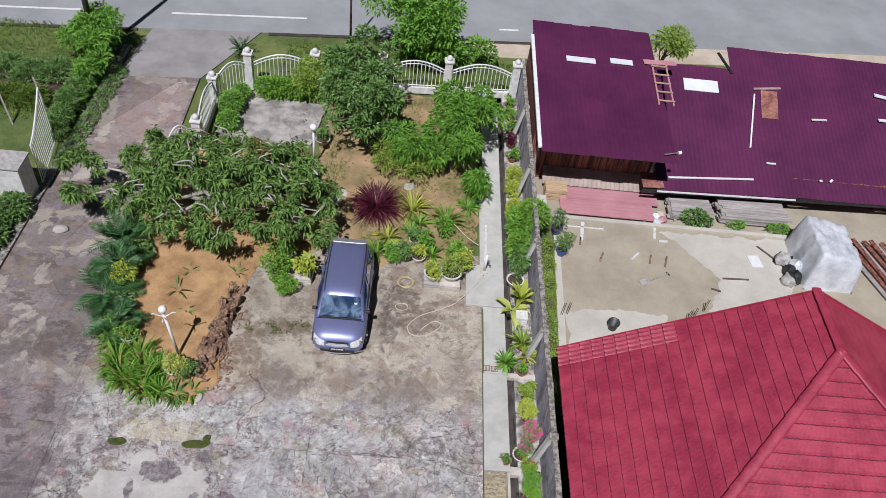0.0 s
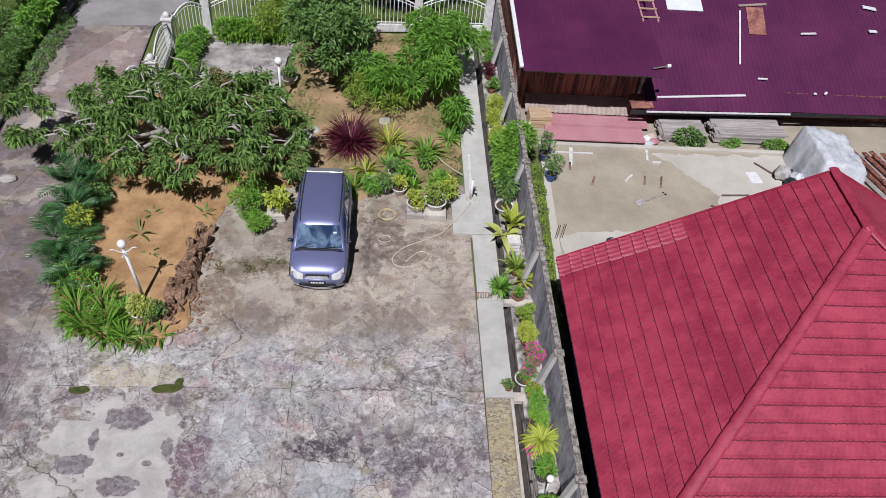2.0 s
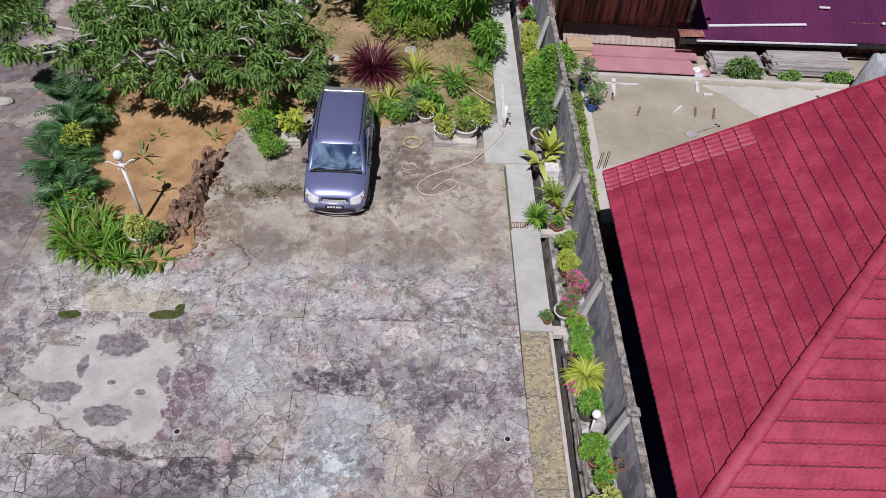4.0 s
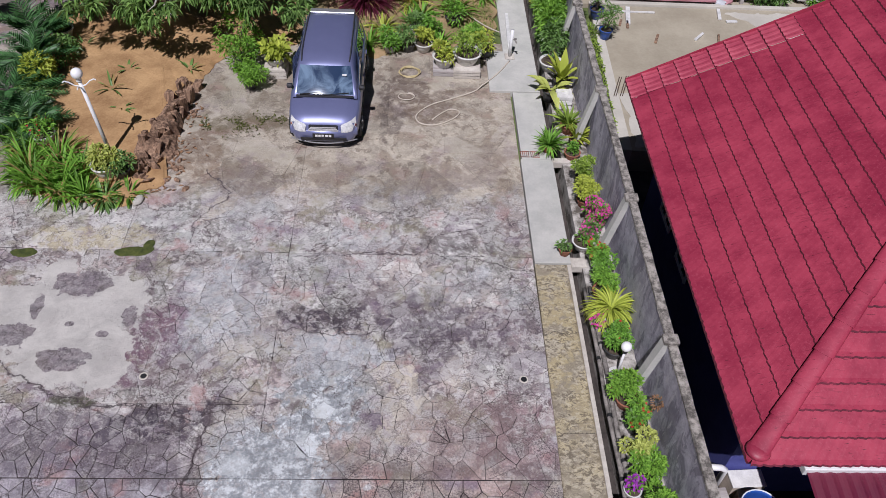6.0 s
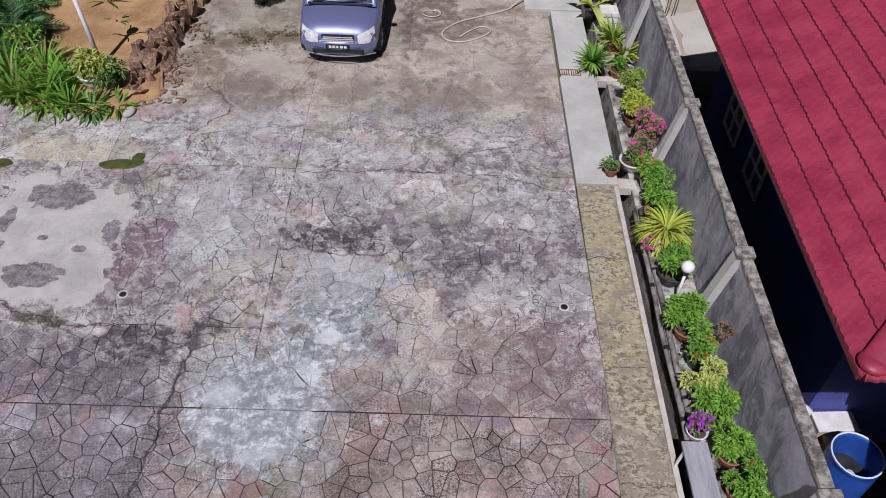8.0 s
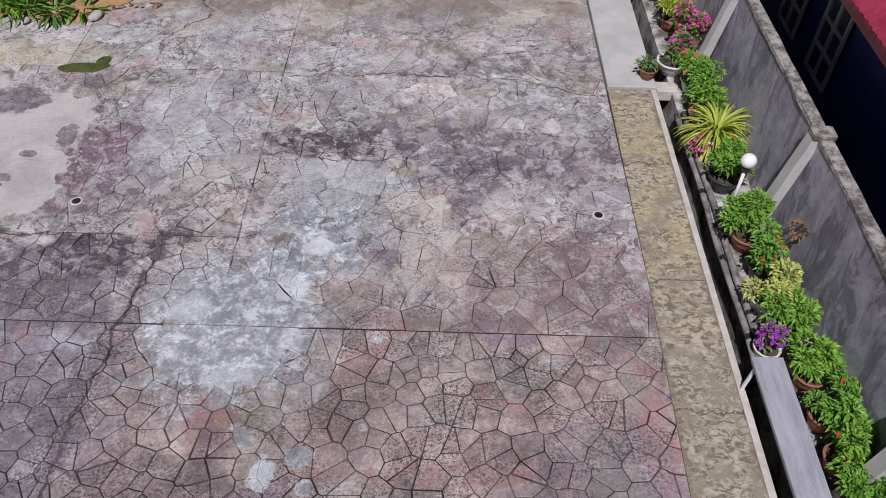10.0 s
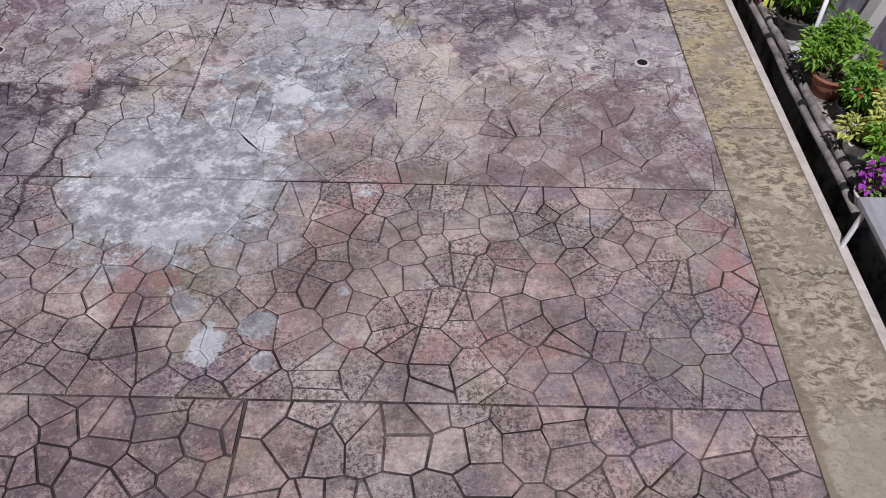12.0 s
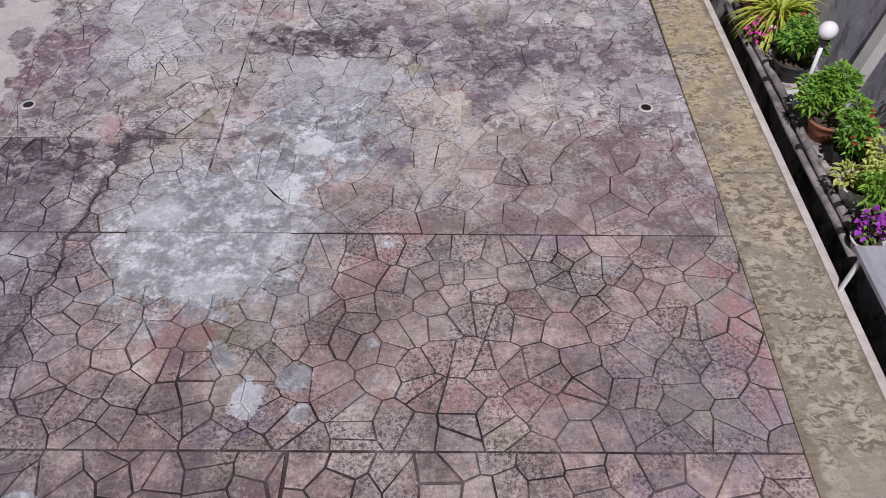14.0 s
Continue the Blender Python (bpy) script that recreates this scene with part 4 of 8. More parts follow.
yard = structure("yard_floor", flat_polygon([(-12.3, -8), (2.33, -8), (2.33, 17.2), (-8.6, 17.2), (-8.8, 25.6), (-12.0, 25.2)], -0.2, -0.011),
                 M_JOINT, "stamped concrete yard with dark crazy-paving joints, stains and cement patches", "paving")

# soil beds, garden
structure("soil_bed", outline_sheet([(-8.3, 12.4), (-7.5, 11.2), (-6.6, 10.95), (-5.5, 10.85), (-5.0, 11.5), (-5.15, 13.0), (-4.9, 15.0), (-4.5, 16.3), (-2.9, 16.9), (-3.0, 19.5), (-4.3, 21.8), (-8.2, 21.6), (-9.0, 17.0)],
          -0.1, 0.012, 0.16, 3, 0.12), M_SOIL, "bare orange-brown soil of the planting bed", "soil")
structure("garden_soil", outline_sheet([(-2.9, 16.9), (-1.0, 16.4), (0.2, 16.9), (1.8, 16.5), (2.2, 18.0), (2.2, 25.9), (-3.4, 25.9), (-3.5, 21.5)],
          -0.1, 0.0, 0.15, 5, 0.08), M_SOIL2, "patchy pale brown garden soil with thin grass", "soil")
structure("pale_patch", outline_sheet([(-7.4, 22.3), (-4.0, 22.0), (-3.6, 24.8), (-6.6, 25.0)], -0.1, 0.012, 0.09, 8, 0.012), M_DUSTY, "pale dusty concrete patch in the garden", "paving")

# road, apron, verges
ROAD_TURN = math.atan2(2.6, 21.0)


def along_road(s, d):
    """A place s metres along the road and d metres past its near edge."""
    c, q = math.cos(ROAD_TURN), math.sin(ROAD_TURN)
    return (-8.0 + s * c - d * q, 29.35 + s * q + d * c)


structure("road", flat_polygon([along_road(-90, 0), along_road(120, 0), along_road(120, 8.4), along_road(-90, 8.4)], -0.3, -0.06), M_ASPHALT, "wide sun-bleached grey asphalt road", "road")
structure("road_shoulder", flat_polygon([along_road(-90, 8.4), along_road(120, 8.4), along_road(120, 13), along_road(-90, 13)], -0.3, -0.075), M_SHOULDER, "sandy shoulder beyond the road", "road shoulder")
structure("near_shoulder", flat_polygon([along_road(9.5, -1.3), along_road(60, -1.3), along_road(60, 0), along_road(9.5, 0)], -0.3, -0.072), M_SHOULDER, "sandy strip along the road edge", "road shoulder")
structure("apron", flat_polygon([(-12.0, 25.2), (-8.8, 25.6), along_road(0.9, 0.0), along_road(-3.6, 0.0)], -0.3, -0.045), M_APRON, "grey concrete apron joining the drive to the road", "paving")
edge = bmesh.new()
for s0, s1, d in ((-40, -4.2, -0.12), (1.2, 13.0, -0.12)):
    a, b = along_road(s0, d), along_road(s1, d)
    beam(edge, (*a, -0.06), (*b, -0.06), 0.16, 0.07, 0.01)
structure("road_kerb", edge, M_DARK, "dark low kerb along the road edge", "kerb")
for k, (s0, s1, d) in enumerate(((-3.0, 2.8, 1.3), (7.2, 9.2, 1.1), (-40, -5.5, 1.3), (11.5, 12.4, 1.0))):
    ln = bmesh.new()
    a, b = along_road(s0, d), along_road(s1, d)
    beam(ln, (*a, -0.058), (*b, -0.058), 0.13, 0.006)
    structure("road_line", ln, M_LINE, "worn white painted road line", "road marking")
structure("verge", outline_sheet([(-5.9, 26.7), (5.0, 26.9), (6.0, 28.6), along_road(9.0, -0.3), along_road(1.6, -0.3)], -0.2, -0.05, 0.15, 9, 0.05), M_GRASS, "grass verge between fence and road", "grass")
structure("left_lot", outline_sheet([(-30, 12), (-12.6, 12), (-12.35, 20), (-12.2, 27.0), along_road(-6.5, -0.4), along_road(-24, -0.4)], -0.3, -0.06, 0.2, 12, 0.1, 2), M_GRASS, "overgrown grassy lot beside the drive", "grass")
structure("dirt_pile", outline_sheet([(-19, 23.2), (-13.6, 23.4), (-13.0, 25.2), (-19, 25.6)], -0.2, 0.02, 0.3, 14, 0.28), M_HUMUS, "dark heap of earth and rubble in the lot", "earth")
structure("drive_kerb", flat_polygon([(-12.55, -8), (-12.3, -8), (-12.0, 27.3), (-12.25, 27.3)], -0.2, 0.07), M_COPING, "dark mossy kerb along the drive", "kerb")

# walkway along the boundary, strip, drain
for y0, y1, x0, dz, nm in ((9.52, 12.55, 2.35, 0.05, ""), (12.57, 15.02, 2.38, 0.035, ""), (15.04, 16.75, 1.84, 0.06, ""), (16.77, 20.6, 2.28, 0.045, ""), (20.62, 25.6, 2.4, 0.04, "")):
    structure("walkway_slab", slab(x0, y0, -0.15, 3.04, y1, dz, 0.012), M_SLAB, "pale smooth concrete walkway slab beside the drain", "paving")
structure("edge_strip", flat_polygon([(2.23, -8), (2.955, -8), (2.955, 9.5), (2.35, 9.5), (2.335, 7.5), (2.325, 6.0), (2.305, 4.8), (2.275, 3.2)], -0.15, 0.018), M_STRIP, "yellowed lichen-stained concrete strip along the yard", "paving")
structure("drain_kerb", slab(2.958, -8, -0.3, 3.03, 9.5, 0.028, 0.008), M_KERB, "pale thin kerb at the drain edge", "kerb")
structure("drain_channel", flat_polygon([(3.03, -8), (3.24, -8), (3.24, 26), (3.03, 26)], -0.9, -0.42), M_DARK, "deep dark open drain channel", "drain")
structure("planter_ledge", slab(3.24, -8, -0.9, 3.845, 26.3, 0.03, 0.01), M_LEDGE, "stained concrete ledge for pots at the wall foot", "ledge")
grate = thing("drain_grating", "pair of small rusty drain gratings set in concrete", "grating", (2.55, 12.72, 0.036))
for gx in (-0.1, 0.12):
    bm = bmesh.new()
    for k in range(5):
        box(bm, gx - 0.085 + k * 0.042, -0.085, 0.0, gx - 0.070 + k * 0.042, 0.085, 0.008)
    box(bm, gx - 0.095, -0.1, 0.0, gx + 0.105, -0.085, 0.010)
    box(bm, gx - 0.095, 0.085, 0.0, gx + 0.105, 0.1, 0.010)
    part("grate", bm, M_RUST, grate)
structure("drain_bridge", slab(3.03, 12.45, -0.1, 3.85, 12.6, 0.06, 0.01), M_KERB, "small concrete bridge across the drain", "ledge")
structure("drain_bridge_2", slab(3.03, 9.42, -0.1, 3.32, 9.66, 0.055, 0.01), M_KERB, "small concrete bridge across the drain", "ledge")

# ---- boundary wall with buttresses ----


def wall_mesh():
    """The wall's body in short lengths, slightly uneven."""
    bm = bmesh.new()
    ys = [-8 + 0.5 * k for k in range(71)]
    rows = []
    for y in ys:
        w = noise.noise(Vector((0, y * 0.6, 3))) * 0.012
        rows.append([bm.verts.new(p) for p in ((WALL_X0 + w, y, -0.9), (WALL_X0 + w, y, 0.5), (WALL_X0 + w * 1.5, y, WALL_TOP), (WALL_X1, y, WALL_TOP), (WALL_X1, y, -0.9))])
    for a, b in zip(rows, rows[1:]):
        for k in range(4):
            bm.faces.new((a[k], a[k + 1], b[k + 1], b[k]))
    bm.faces.new(rows[0])
    bm.faces.new(rows[-1][::-1])
    return bm


structure("wall_east", wall_mesh(), M_WALL, "streaky grey weathered plaster boundary wall", "wall")
cop = bmesh.new()
rows = []
for k in range(140):
    y = -8 + 0.25 * k
    j = [noise.noise(Vector((q, y * 2.3, 0))) * 0.014 for q in range(4)]
    rows.append([cop.verts.new(p) for p in ((WALL_X0 - 0.012 + j[0], y, WALL_TOP), (WALL_X0 - 0.005 + j[1], y, WALL_TOP + 0.035 + j[1] * 0.5), (WALL_X1 + j[2], y, WALL_TOP + 0.035 + j[3] * 0.5), (WALL_X1 + 0.012 + j[3], y, WALL_TOP))])
for a, b in zip(rows, rows[1:]):
    for k in range(3):
        cop.faces.new((a[k], a[k + 1], b[k + 1], b[k]))
structure("wall_coping", cop, M_COPING, "rough mossy top edge of the boundary wall", "wall")
for y, h in ((3.4, 1.46), (6.62, 1.46), (9.75, 1.46), (13.1, 1.44), (16.6, 1.46), (20.2, 1.46), (23.6, 1.46)):
    ob = thing("buttress", "sloping grey plastered buttress with a post head on the wall", "buttress", (WALL_X0, y, 0.03), group="wall buttresses")
    bm = bmesh.new()
    a = [bm.verts.new((x, -0.075, z)) for x, z in ((-0.34, 0.0), (-0.22, 0.0), (0.0, h - 0.2), (0.0, h), (-0.07, h))]
    b = [bm.verts.new((x, 0.075, z)) for x, z in ((-0.34, 0.0), (-0.22, 0.0), (0.0, h - 0.2), (0.0, h), (-0.07, h))]
    for k in range(5):
        bm.faces.new((a[k], a[(k + 1) % 5], b[(k + 1) % 5], b[k]))
    bm.faces.new(a[::-1])
    bm.faces.new(b)
    part("brace", bm, M_SLAB, ob, "paler sloping brace")
    part("post_head", slab(-0.075, -0.09, h, 0.16, 0.09, h + 0.065, 0.012), M_COPING, ob)

# ---- neighbour's red-roofed house ----
EX, EZ, RX, RZ = 3.88, 2.72, 9.31, 5.65      # eave and ridge: x and z
NY, FY = 3.94, 11.55                        # near eave, far verge
HY = 9.82                         # where the hips meet the ridge
house = thing("tiled_house", "single-storey house with dark blue walls under a red pressed-metal tile roof", "house", (0, 0, 0))
for x0, y0, x1, y1 in ((4.75, NY + 1.33, 4.9, FY - 0.35), (4.9, NY + 1.33, 14.2, NY + 1.48), (4.9, FY - 0.5, 14.2, FY - 0.35), (14.05, NY + 1.48, 14.2, FY - 0.5)):
    part("wall", slab(x0, y0, -0.9, x1, y1, 3.1), M_HOUSE, house)
gab = flat_polygon([(EX + 1.0, 2.9), (2 * RX - EX - 1.0, 2.9), (RX, RZ - 0.12)], 0, 0.12)
bmesh.ops.transform(gab, matrix=Matrix.Translation((0, FY - 0.36, 0)) @ Matrix.Rotation(radians(90), 4, "X"), verts=gab.verts)
part("gable", gab, M_HOUSE, house)
slope = math.atan2(RZ - EZ, RX - EX)
roof = part("roof", flat_polygon([(EX + 0.12, NY + 0.12), (EX + 0.12, FY - 0.04), (2 * RX - EX - 0.12, FY - 0.04), (2 * RX - EX - 0.12, NY + 0.12)], EZ - 0.03, EZ + 0.0), M_TILE, house, "red pressed-metal tile roof with hips and a gable")


def course(y0a, y1a, y0b, y1b, u0, u1, lift, wave=0.115, amp=0.0018, slit=False):
    """One tile course: a waved strip from u0 to u1 up the slope, with a dropped lower lip. y0a..y1a at its foot, y0b..y1b at its head."""
    bm = bmesh.new()
    n = max(2, int((y1a - y0a) / 0.03))
    prev = None
    for i in range(n + 1):
        f = i / n
        ya, yb = y0a + (y1a - y0a) * f, y0b + (y1b - y0b) * f
        h = amp * (0.5 + 0.5 * math.cos(ya / wave * math.tau)) ** 1.5
        scallop = 0.017 * ((ya / wave) % 1.0) + 0.004 * noise.noise(Vector((ya * 3.0, u0 * 7.0, 0)))
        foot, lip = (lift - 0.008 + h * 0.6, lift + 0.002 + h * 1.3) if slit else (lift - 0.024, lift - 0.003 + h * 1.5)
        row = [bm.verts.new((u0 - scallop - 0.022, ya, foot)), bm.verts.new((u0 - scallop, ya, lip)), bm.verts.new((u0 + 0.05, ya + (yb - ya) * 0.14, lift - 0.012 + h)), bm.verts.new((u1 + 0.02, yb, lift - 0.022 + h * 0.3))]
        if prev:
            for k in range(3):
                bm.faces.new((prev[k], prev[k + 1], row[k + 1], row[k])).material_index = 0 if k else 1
        prev = row
    return bm


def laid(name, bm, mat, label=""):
    """A course on the roof; its lower lip is coloured dark as the overlap's step shadow."""
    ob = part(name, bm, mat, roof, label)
    ob.data.materials.append(M_TILE_LIP_SHADE)


run = (RX - EX) / math.cos(slope)
N_COURSE = 21
slope_n = math.atan2(RZ - EZ, HY - NY)
run_n = (HY - NY) / math.cos(slope_n)
# the long slope towards the yard, the opposite one, and the near hip end
for side in range(3):
    for k in range(N_COURSE):
        u0, u1 = run * k / N_COURSE, run * (k + 1) / N_COURSE
        d0, d1 = (HY - NY) * k / N_COURSE, (HY - NY) * (k + 1) / N_COURSE
        if side == 0:
            end_y = FY - 0.55 if k < 10 else FY      # gable edge: glare put into a paler colour, with deeper waves
            bm = course(NY + d0, end_y, NY + d1, end_y, u0, u1, 0.03)
            if k < 10:
                pale = course(end_y + 0.002, FY + 0.02, end_y + 0.002, FY + 0.02, u0, u1, 0.036, 0.13, 0.022)
                bmesh.ops.transform(pale, matrix=Matrix.Translation((EX, 0, EZ)) @ Matrix.Rotation(-slope, 4, "Y"), verts=pale.verts)
                laid("gable_tile_course", pale, M_TILE_PALE, "waved tiles along the gable edge, coloured paler pink for glare")
            m = Matrix.Translation((EX, 0, EZ)) @ Matrix.Rotation(-slope, 4, "Y")
        elif side == 1:
            bm = course(NY + d0, FY, NY + d1, FY, u0, u1, 0.03)
            m = Matrix.Translation((2 * RX - EX, 0, EZ)) @ Matrix.Diagonal((-1, 1, 1, 1)) @ Matrix.Rotation(-slope, 4, "Y")
        else:
            w0, w1 = (RX - EX) * (1 - k / N_COURSE), (RX - EX) * (1 - (k + 1) / N_COURSE)
            bm = course(-w0, w0, -w1, w1, run_n * k / N_COURSE, run_n * (k + 1) / N_COURSE, 0.03, slit=True)
            m = Matrix.Translation((RX, NY, EZ)) @ Matrix.Rotation(radians(90), 4, "Z") @ Matrix.Diagonal((1, -1, 1, 1)) @ Matrix.Rotation(-slope_n, 4, "Y")
        bmesh.ops.transform(bm, matrix=m, verts=bm.verts)
        laid("tile_course", bm, M_TILE)
# hip, ridge and verge caps
caps = [((EX + 0.10, NY + 0.11, EZ + 0.08), (RX, HY, RZ + 0.03), 17), ((2 * RX - EX, NY, EZ + 0.025), (RX, HY, RZ + 0.03), 17), ((RX, HY, RZ + 0.03), (RX, FY + 0.04, RZ + 0.03), 5)]
for a, b, n in caps:
    a, b = Vector(a), Vector(b)
    for k in range(n):
        bm = bmesh.new()
        p, q = a.lerp(b, k / n), a.lerp(b, (k + 1.12) / n)
        tube(bm, (p, q), (0.125, 0.11), 14, False)
        for v in bm.verts:
            on = p + (q - p) * ((v.co - p).dot(q - p) / (q - p).length_squared)
            v.co.z = on.z + (v.co.z - on.z) * 0.30
        part("ridge_cap", bm, M_TILE, roof, "", True)
end = bmesh.new()
bmesh.ops.create_uvsphere(end, u_segments=16, v_segments=8, radius=0.145, matrix=Matrix.Translation((EX + 0.12, NY + 0.13, EZ + 0.075)) @ Matrix.Diagonal((1, 1, 0.42, 1)))
part("hip_end_cap", end, M_TILE, roof, "rounded red hip end cap", True)
for x0, x1 in ((EX, RX), (2 * RX - EX, RX)):
    part("barge_board", beam(bmesh.new(), (x0, FY + 0.015, EZ + 0.0), (x1, FY + 0.015, RZ + 0.0), 0.02, 0.14), M_TILE, roof)
bm = bmesh.new()
beam(bm, (EX + 0.05, NY + 0.1, EZ - 0.07), (EX + 0.05, FY, EZ - 0.07), 0.03, 0.16)
beam(bm, (EX + 0.05, NY + 0.1, EZ - 0.07), (2 * RX - EX, NY + 0.1, EZ - 0.07), 0.03, 0.16)
part("fascia", bm, M_TILE, house)
for y0 in (9.58, 8.36):
    win = part("window", slab(4.70, y0, 0.86, 4.749, y0 + 0.62, 1.88, 0.004), M_BLACK, house, "white-framed louvre window")
    fr = bmesh.new()
    for yy in (y0, y0 + 0.31, y0 + 0.62):
        box(fr, 4.665, yy - 0.022, 0.84, 4.70, yy + 0.022, 1.90)
    part("window_frame", fr, M_WHITE, win)
    rl = bmesh.new()
    for zz in (0.86, 1.2, 1.54, 1.88):
        box(rl, 4.668, y0 - 0.02, zz - 0.02, 4.698, y0 + 0.64, zz + 0.02)
    part("glazing_bar", rl, M_WHITE, win)
    for q in range(2):
        part("pane", slab(4.690, y0 + 0.03 + 0.31 * q, 0.9, 4.694, y0 + 0.28 + 0.31 * q, 1.84), M_PANE, win)

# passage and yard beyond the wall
structure("passage_floor", flat_polygon([(3.98, -8), (30, -8), (30, 12.95), (3.98, 12.95)], -1.2, -0.55), M_DARK, "concrete passage beside the house, coloured dark for its shade", "paving")
structure("neighbour_yard", flat_polygon([(4.66, 12.95), (16.5, 12.95), (16.5, 19.35), (4.92, 19.3)], -1.2, 0.03), M_NYARD, "sandy concrete yard slab strewn with debris", "paving")
structure("yard_kerb", flat_polygon([(4.60, 12.93), (4.84, 12.93), (5.05, 19.45), (4.86, 19.45)], -1.2, 0.06), M_NPALE, "pale edge of the neighbour's yard", "kerb")
structure("yard_kerb_far", slab(4.9, 19.32, -0.5, 14.4, 19.47, 0.10, 0.015), M_NPALE, "pale low kerb at the back of the yard", "kerb")
structure("cement_pool", outline_sheet([(9.6, 15.6), (10.3, 17.0), (9.4, 18.4), (8.6, 19.1), (13.2, 19.2), (13.0, 17.4), (12.0, 15.2)], 0.0, 0.038, 0.15, 21), M_NPALE, "spread of pale dried cement", "paving")
structure("cement_pool_2", outline_sheet([(4.95, 13.1), (5.0, 15.1), (6.2, 15.4), (8.2, 15.3), (8.3, 13.1)], 0.0, 0.036, 0.12, 22), M_NPALE, "spread of pale dried cement", "paving")
structure("weedy_strip", outline_sheet([(4.0, 11.4), (4.62, 11.4), (4.85, 19.4), (4.0, 19.4)], -1.0, -0.12, 0.04, 23, 0.08), M_GRASS, "weedy strip behind the boundary wall", "grass")
structure("shed_ground", flat_polygon([(3.98, 19.48), (26, 19.48), (26, 28.6), (3.98, 28.6)], -1.0, -0.03), M_NYARD, "bare earth under the sheds", "ground")
structure("side_yard", flat_polygon([(16.5, 12.95), (32, 12.95), (32, 19.48), (16.5, 19.48)], -1.0, -0.06), M_NYARD, "bare earth beside the yard slab", "ground")


# ---- sheds with corrugated roofs ----
def corrugated(x0, x1, n_per_m, amp, y0, z0, y1, z1, mat, parent, name="roof_sheet", label="", rows=1):
    """One sheet of corrugated metal, waves across x, from the low edge (y0, z0) to the high edge (y1, z1)."""
    bm = bmesh.new()
    n = max(4, int((x1 - x0) * n_per_m * 4))
    prev = None
    for i in range(n + 1):
        x = x0 + (x1 - x0) * i / n
        h = amp * math.cos(x * n_per_m * math.tau)
        row = [bm.verts.new((x, y0, z0 + h)), bm.verts.new((x, y1, z1 + h))]
        if prev:
            bm.faces.new((prev[0], row[0], row[1], prev[1]))
        prev = row
    return part(name, bm, mat, parent, label)


def lerp(a, b, f):
    return a + (b - a) * f


shed = thing("open_shed", "shed with a low maroon corrugated metal roof and rusty sheet wall", "shed", (0, 0, 0))
SY0, SZ0, SY1, SZ1 = 19.85, 2.5, 27.3, 3.05
for k in range(6):
    corrugated(lerp(4.05, 8.6, k / 6) - 0.03, lerp(4.05, 8.6, (k + 1) / 6) + 0.03, 6.0, 0.004, SY0 + rnd.uniform(-0.05, 0.03), SZ0 + 0.003 * (k % 2), SY1 - 0.04 * (k % 3), SZ1 + 0.003 * (k % 2), M_MAROON, shed)
for k in range(16):
    x = lerp(4.15, 8.5, k / 15)
    part("wall_sheet", beam(bmesh.new(), (x, 21.55 + rnd.uniform(-0.03, 0.03), -0.03), (x, 21.6, 2.55), lerp(0.31, 0.27, rnd.random()), 0.012), M_RUST, shed, "rust-streaked wall sheet")
part("side_wall", slab(8.55, 21.6, -0.03, 8.6, 27.0, 2.55), M_RUST, shed)
part("side_wall", slab(4.1, 21.6, -0.03, 4.14, 27.0, 2.55), M_RUST, shed)
part("back_wall", slab(4.1, 27.0, -0.03, 8.6, 27.05, 2.9), M_RUST, shed)
for x in (4.2, 8.45):
    part("post", beam(bmesh.new(), (x, 21.4, -0.03), (x, 21.4, 2.5), 0.09, 0.09, 0.01), M_WOODGREY, shed)
part("eave_beam", slab(4.1, 19.97, 2.37, 8.5, 20.04, 2.47), M_WOODGREY, shed)
part("gutter", beam(bmesh.new(), (3.98, 20.0, 2.52), (3.98, 26.3, 2.98), 0.13, 0.09, 0.01), M_WHITE, shed, "white painted gutter along the shed edge")
for x, y, w in ((5.75, 25.0, 1.1), (7.3, 25.13, 0.85)):
    z = lerp(SZ0, SZ1, (y - SY0) / (SY1 - SY0)) + 0.03
    part("light_panel", beam(bmesh.new(), (x - w / 2, y, z), (x + w / 2, y - 0.02, z), 0.34, 0.02), M_POLY, shed, "milky translucent roof panel")

long_house = thing("long_shed", "long low building under a wide maroon corrugated metal roof", "house", (0, 0, 0))
LY0, LZ0, LY1, LZ1 = 20.45, 0.81, 27.3, 2.75


def on_long(x, y, up=0.03):
    return (x, y, lerp(LZ0, LZ1, (y - LY0) / (LY1 - LY0)) + up)


for k in range(13):
    x0, x1 = lerp(8.55, 19.6, k / 13), lerp(8.55, 19.6, (k + 1) / 13)
    far = 26.2 if x0 < 11.2 else 27.3
    corrugated(x0 - 0.03, x1 + 0.03, 6.0, 0.004, LY0 + 0.045 * (x0 - 8.55) + rnd.uniform(-0.06, 0.04), LZ0 + 0.003 * (k % 2), far + rnd.uniform(-0.04, 0.04), lerp(LZ0, LZ1, (far - LY0) / (LY1 - LY0)) + 0.003 * (k % 2), M_MAROON, long_house)
part("wall", slab(8.65, 21.5, -0.05, 19.4, 21.6, 1.05), M_RUST, long_house)
part("back_wall", slab(8.65, 25.7, -0.05, 19.4, 25.8, 2.2), M_RUST, long_house)
part("eave_board", beam(bmesh.new(), (8.0, 20.42, 0.72), (19.5, 20.92, 0.72), 0.04, 0.16), M_BLACK, long_house)
part("eave_flashing", beam(bmesh.new(), (8.5, 20.36, 0.80), (13.6, 20.58, 0.80), 0.07, 0.03), M_WHITE_WORN, long_house, "pale flashing strip along the eave")
part("end_canopy", beam(bmesh.new(), (8.0, 20.85, 0.86), (8.75, 20.85, 0.9), 0.8, 0.03), M_RUSTSTAIN, long_house, "faded rusty end sheet")
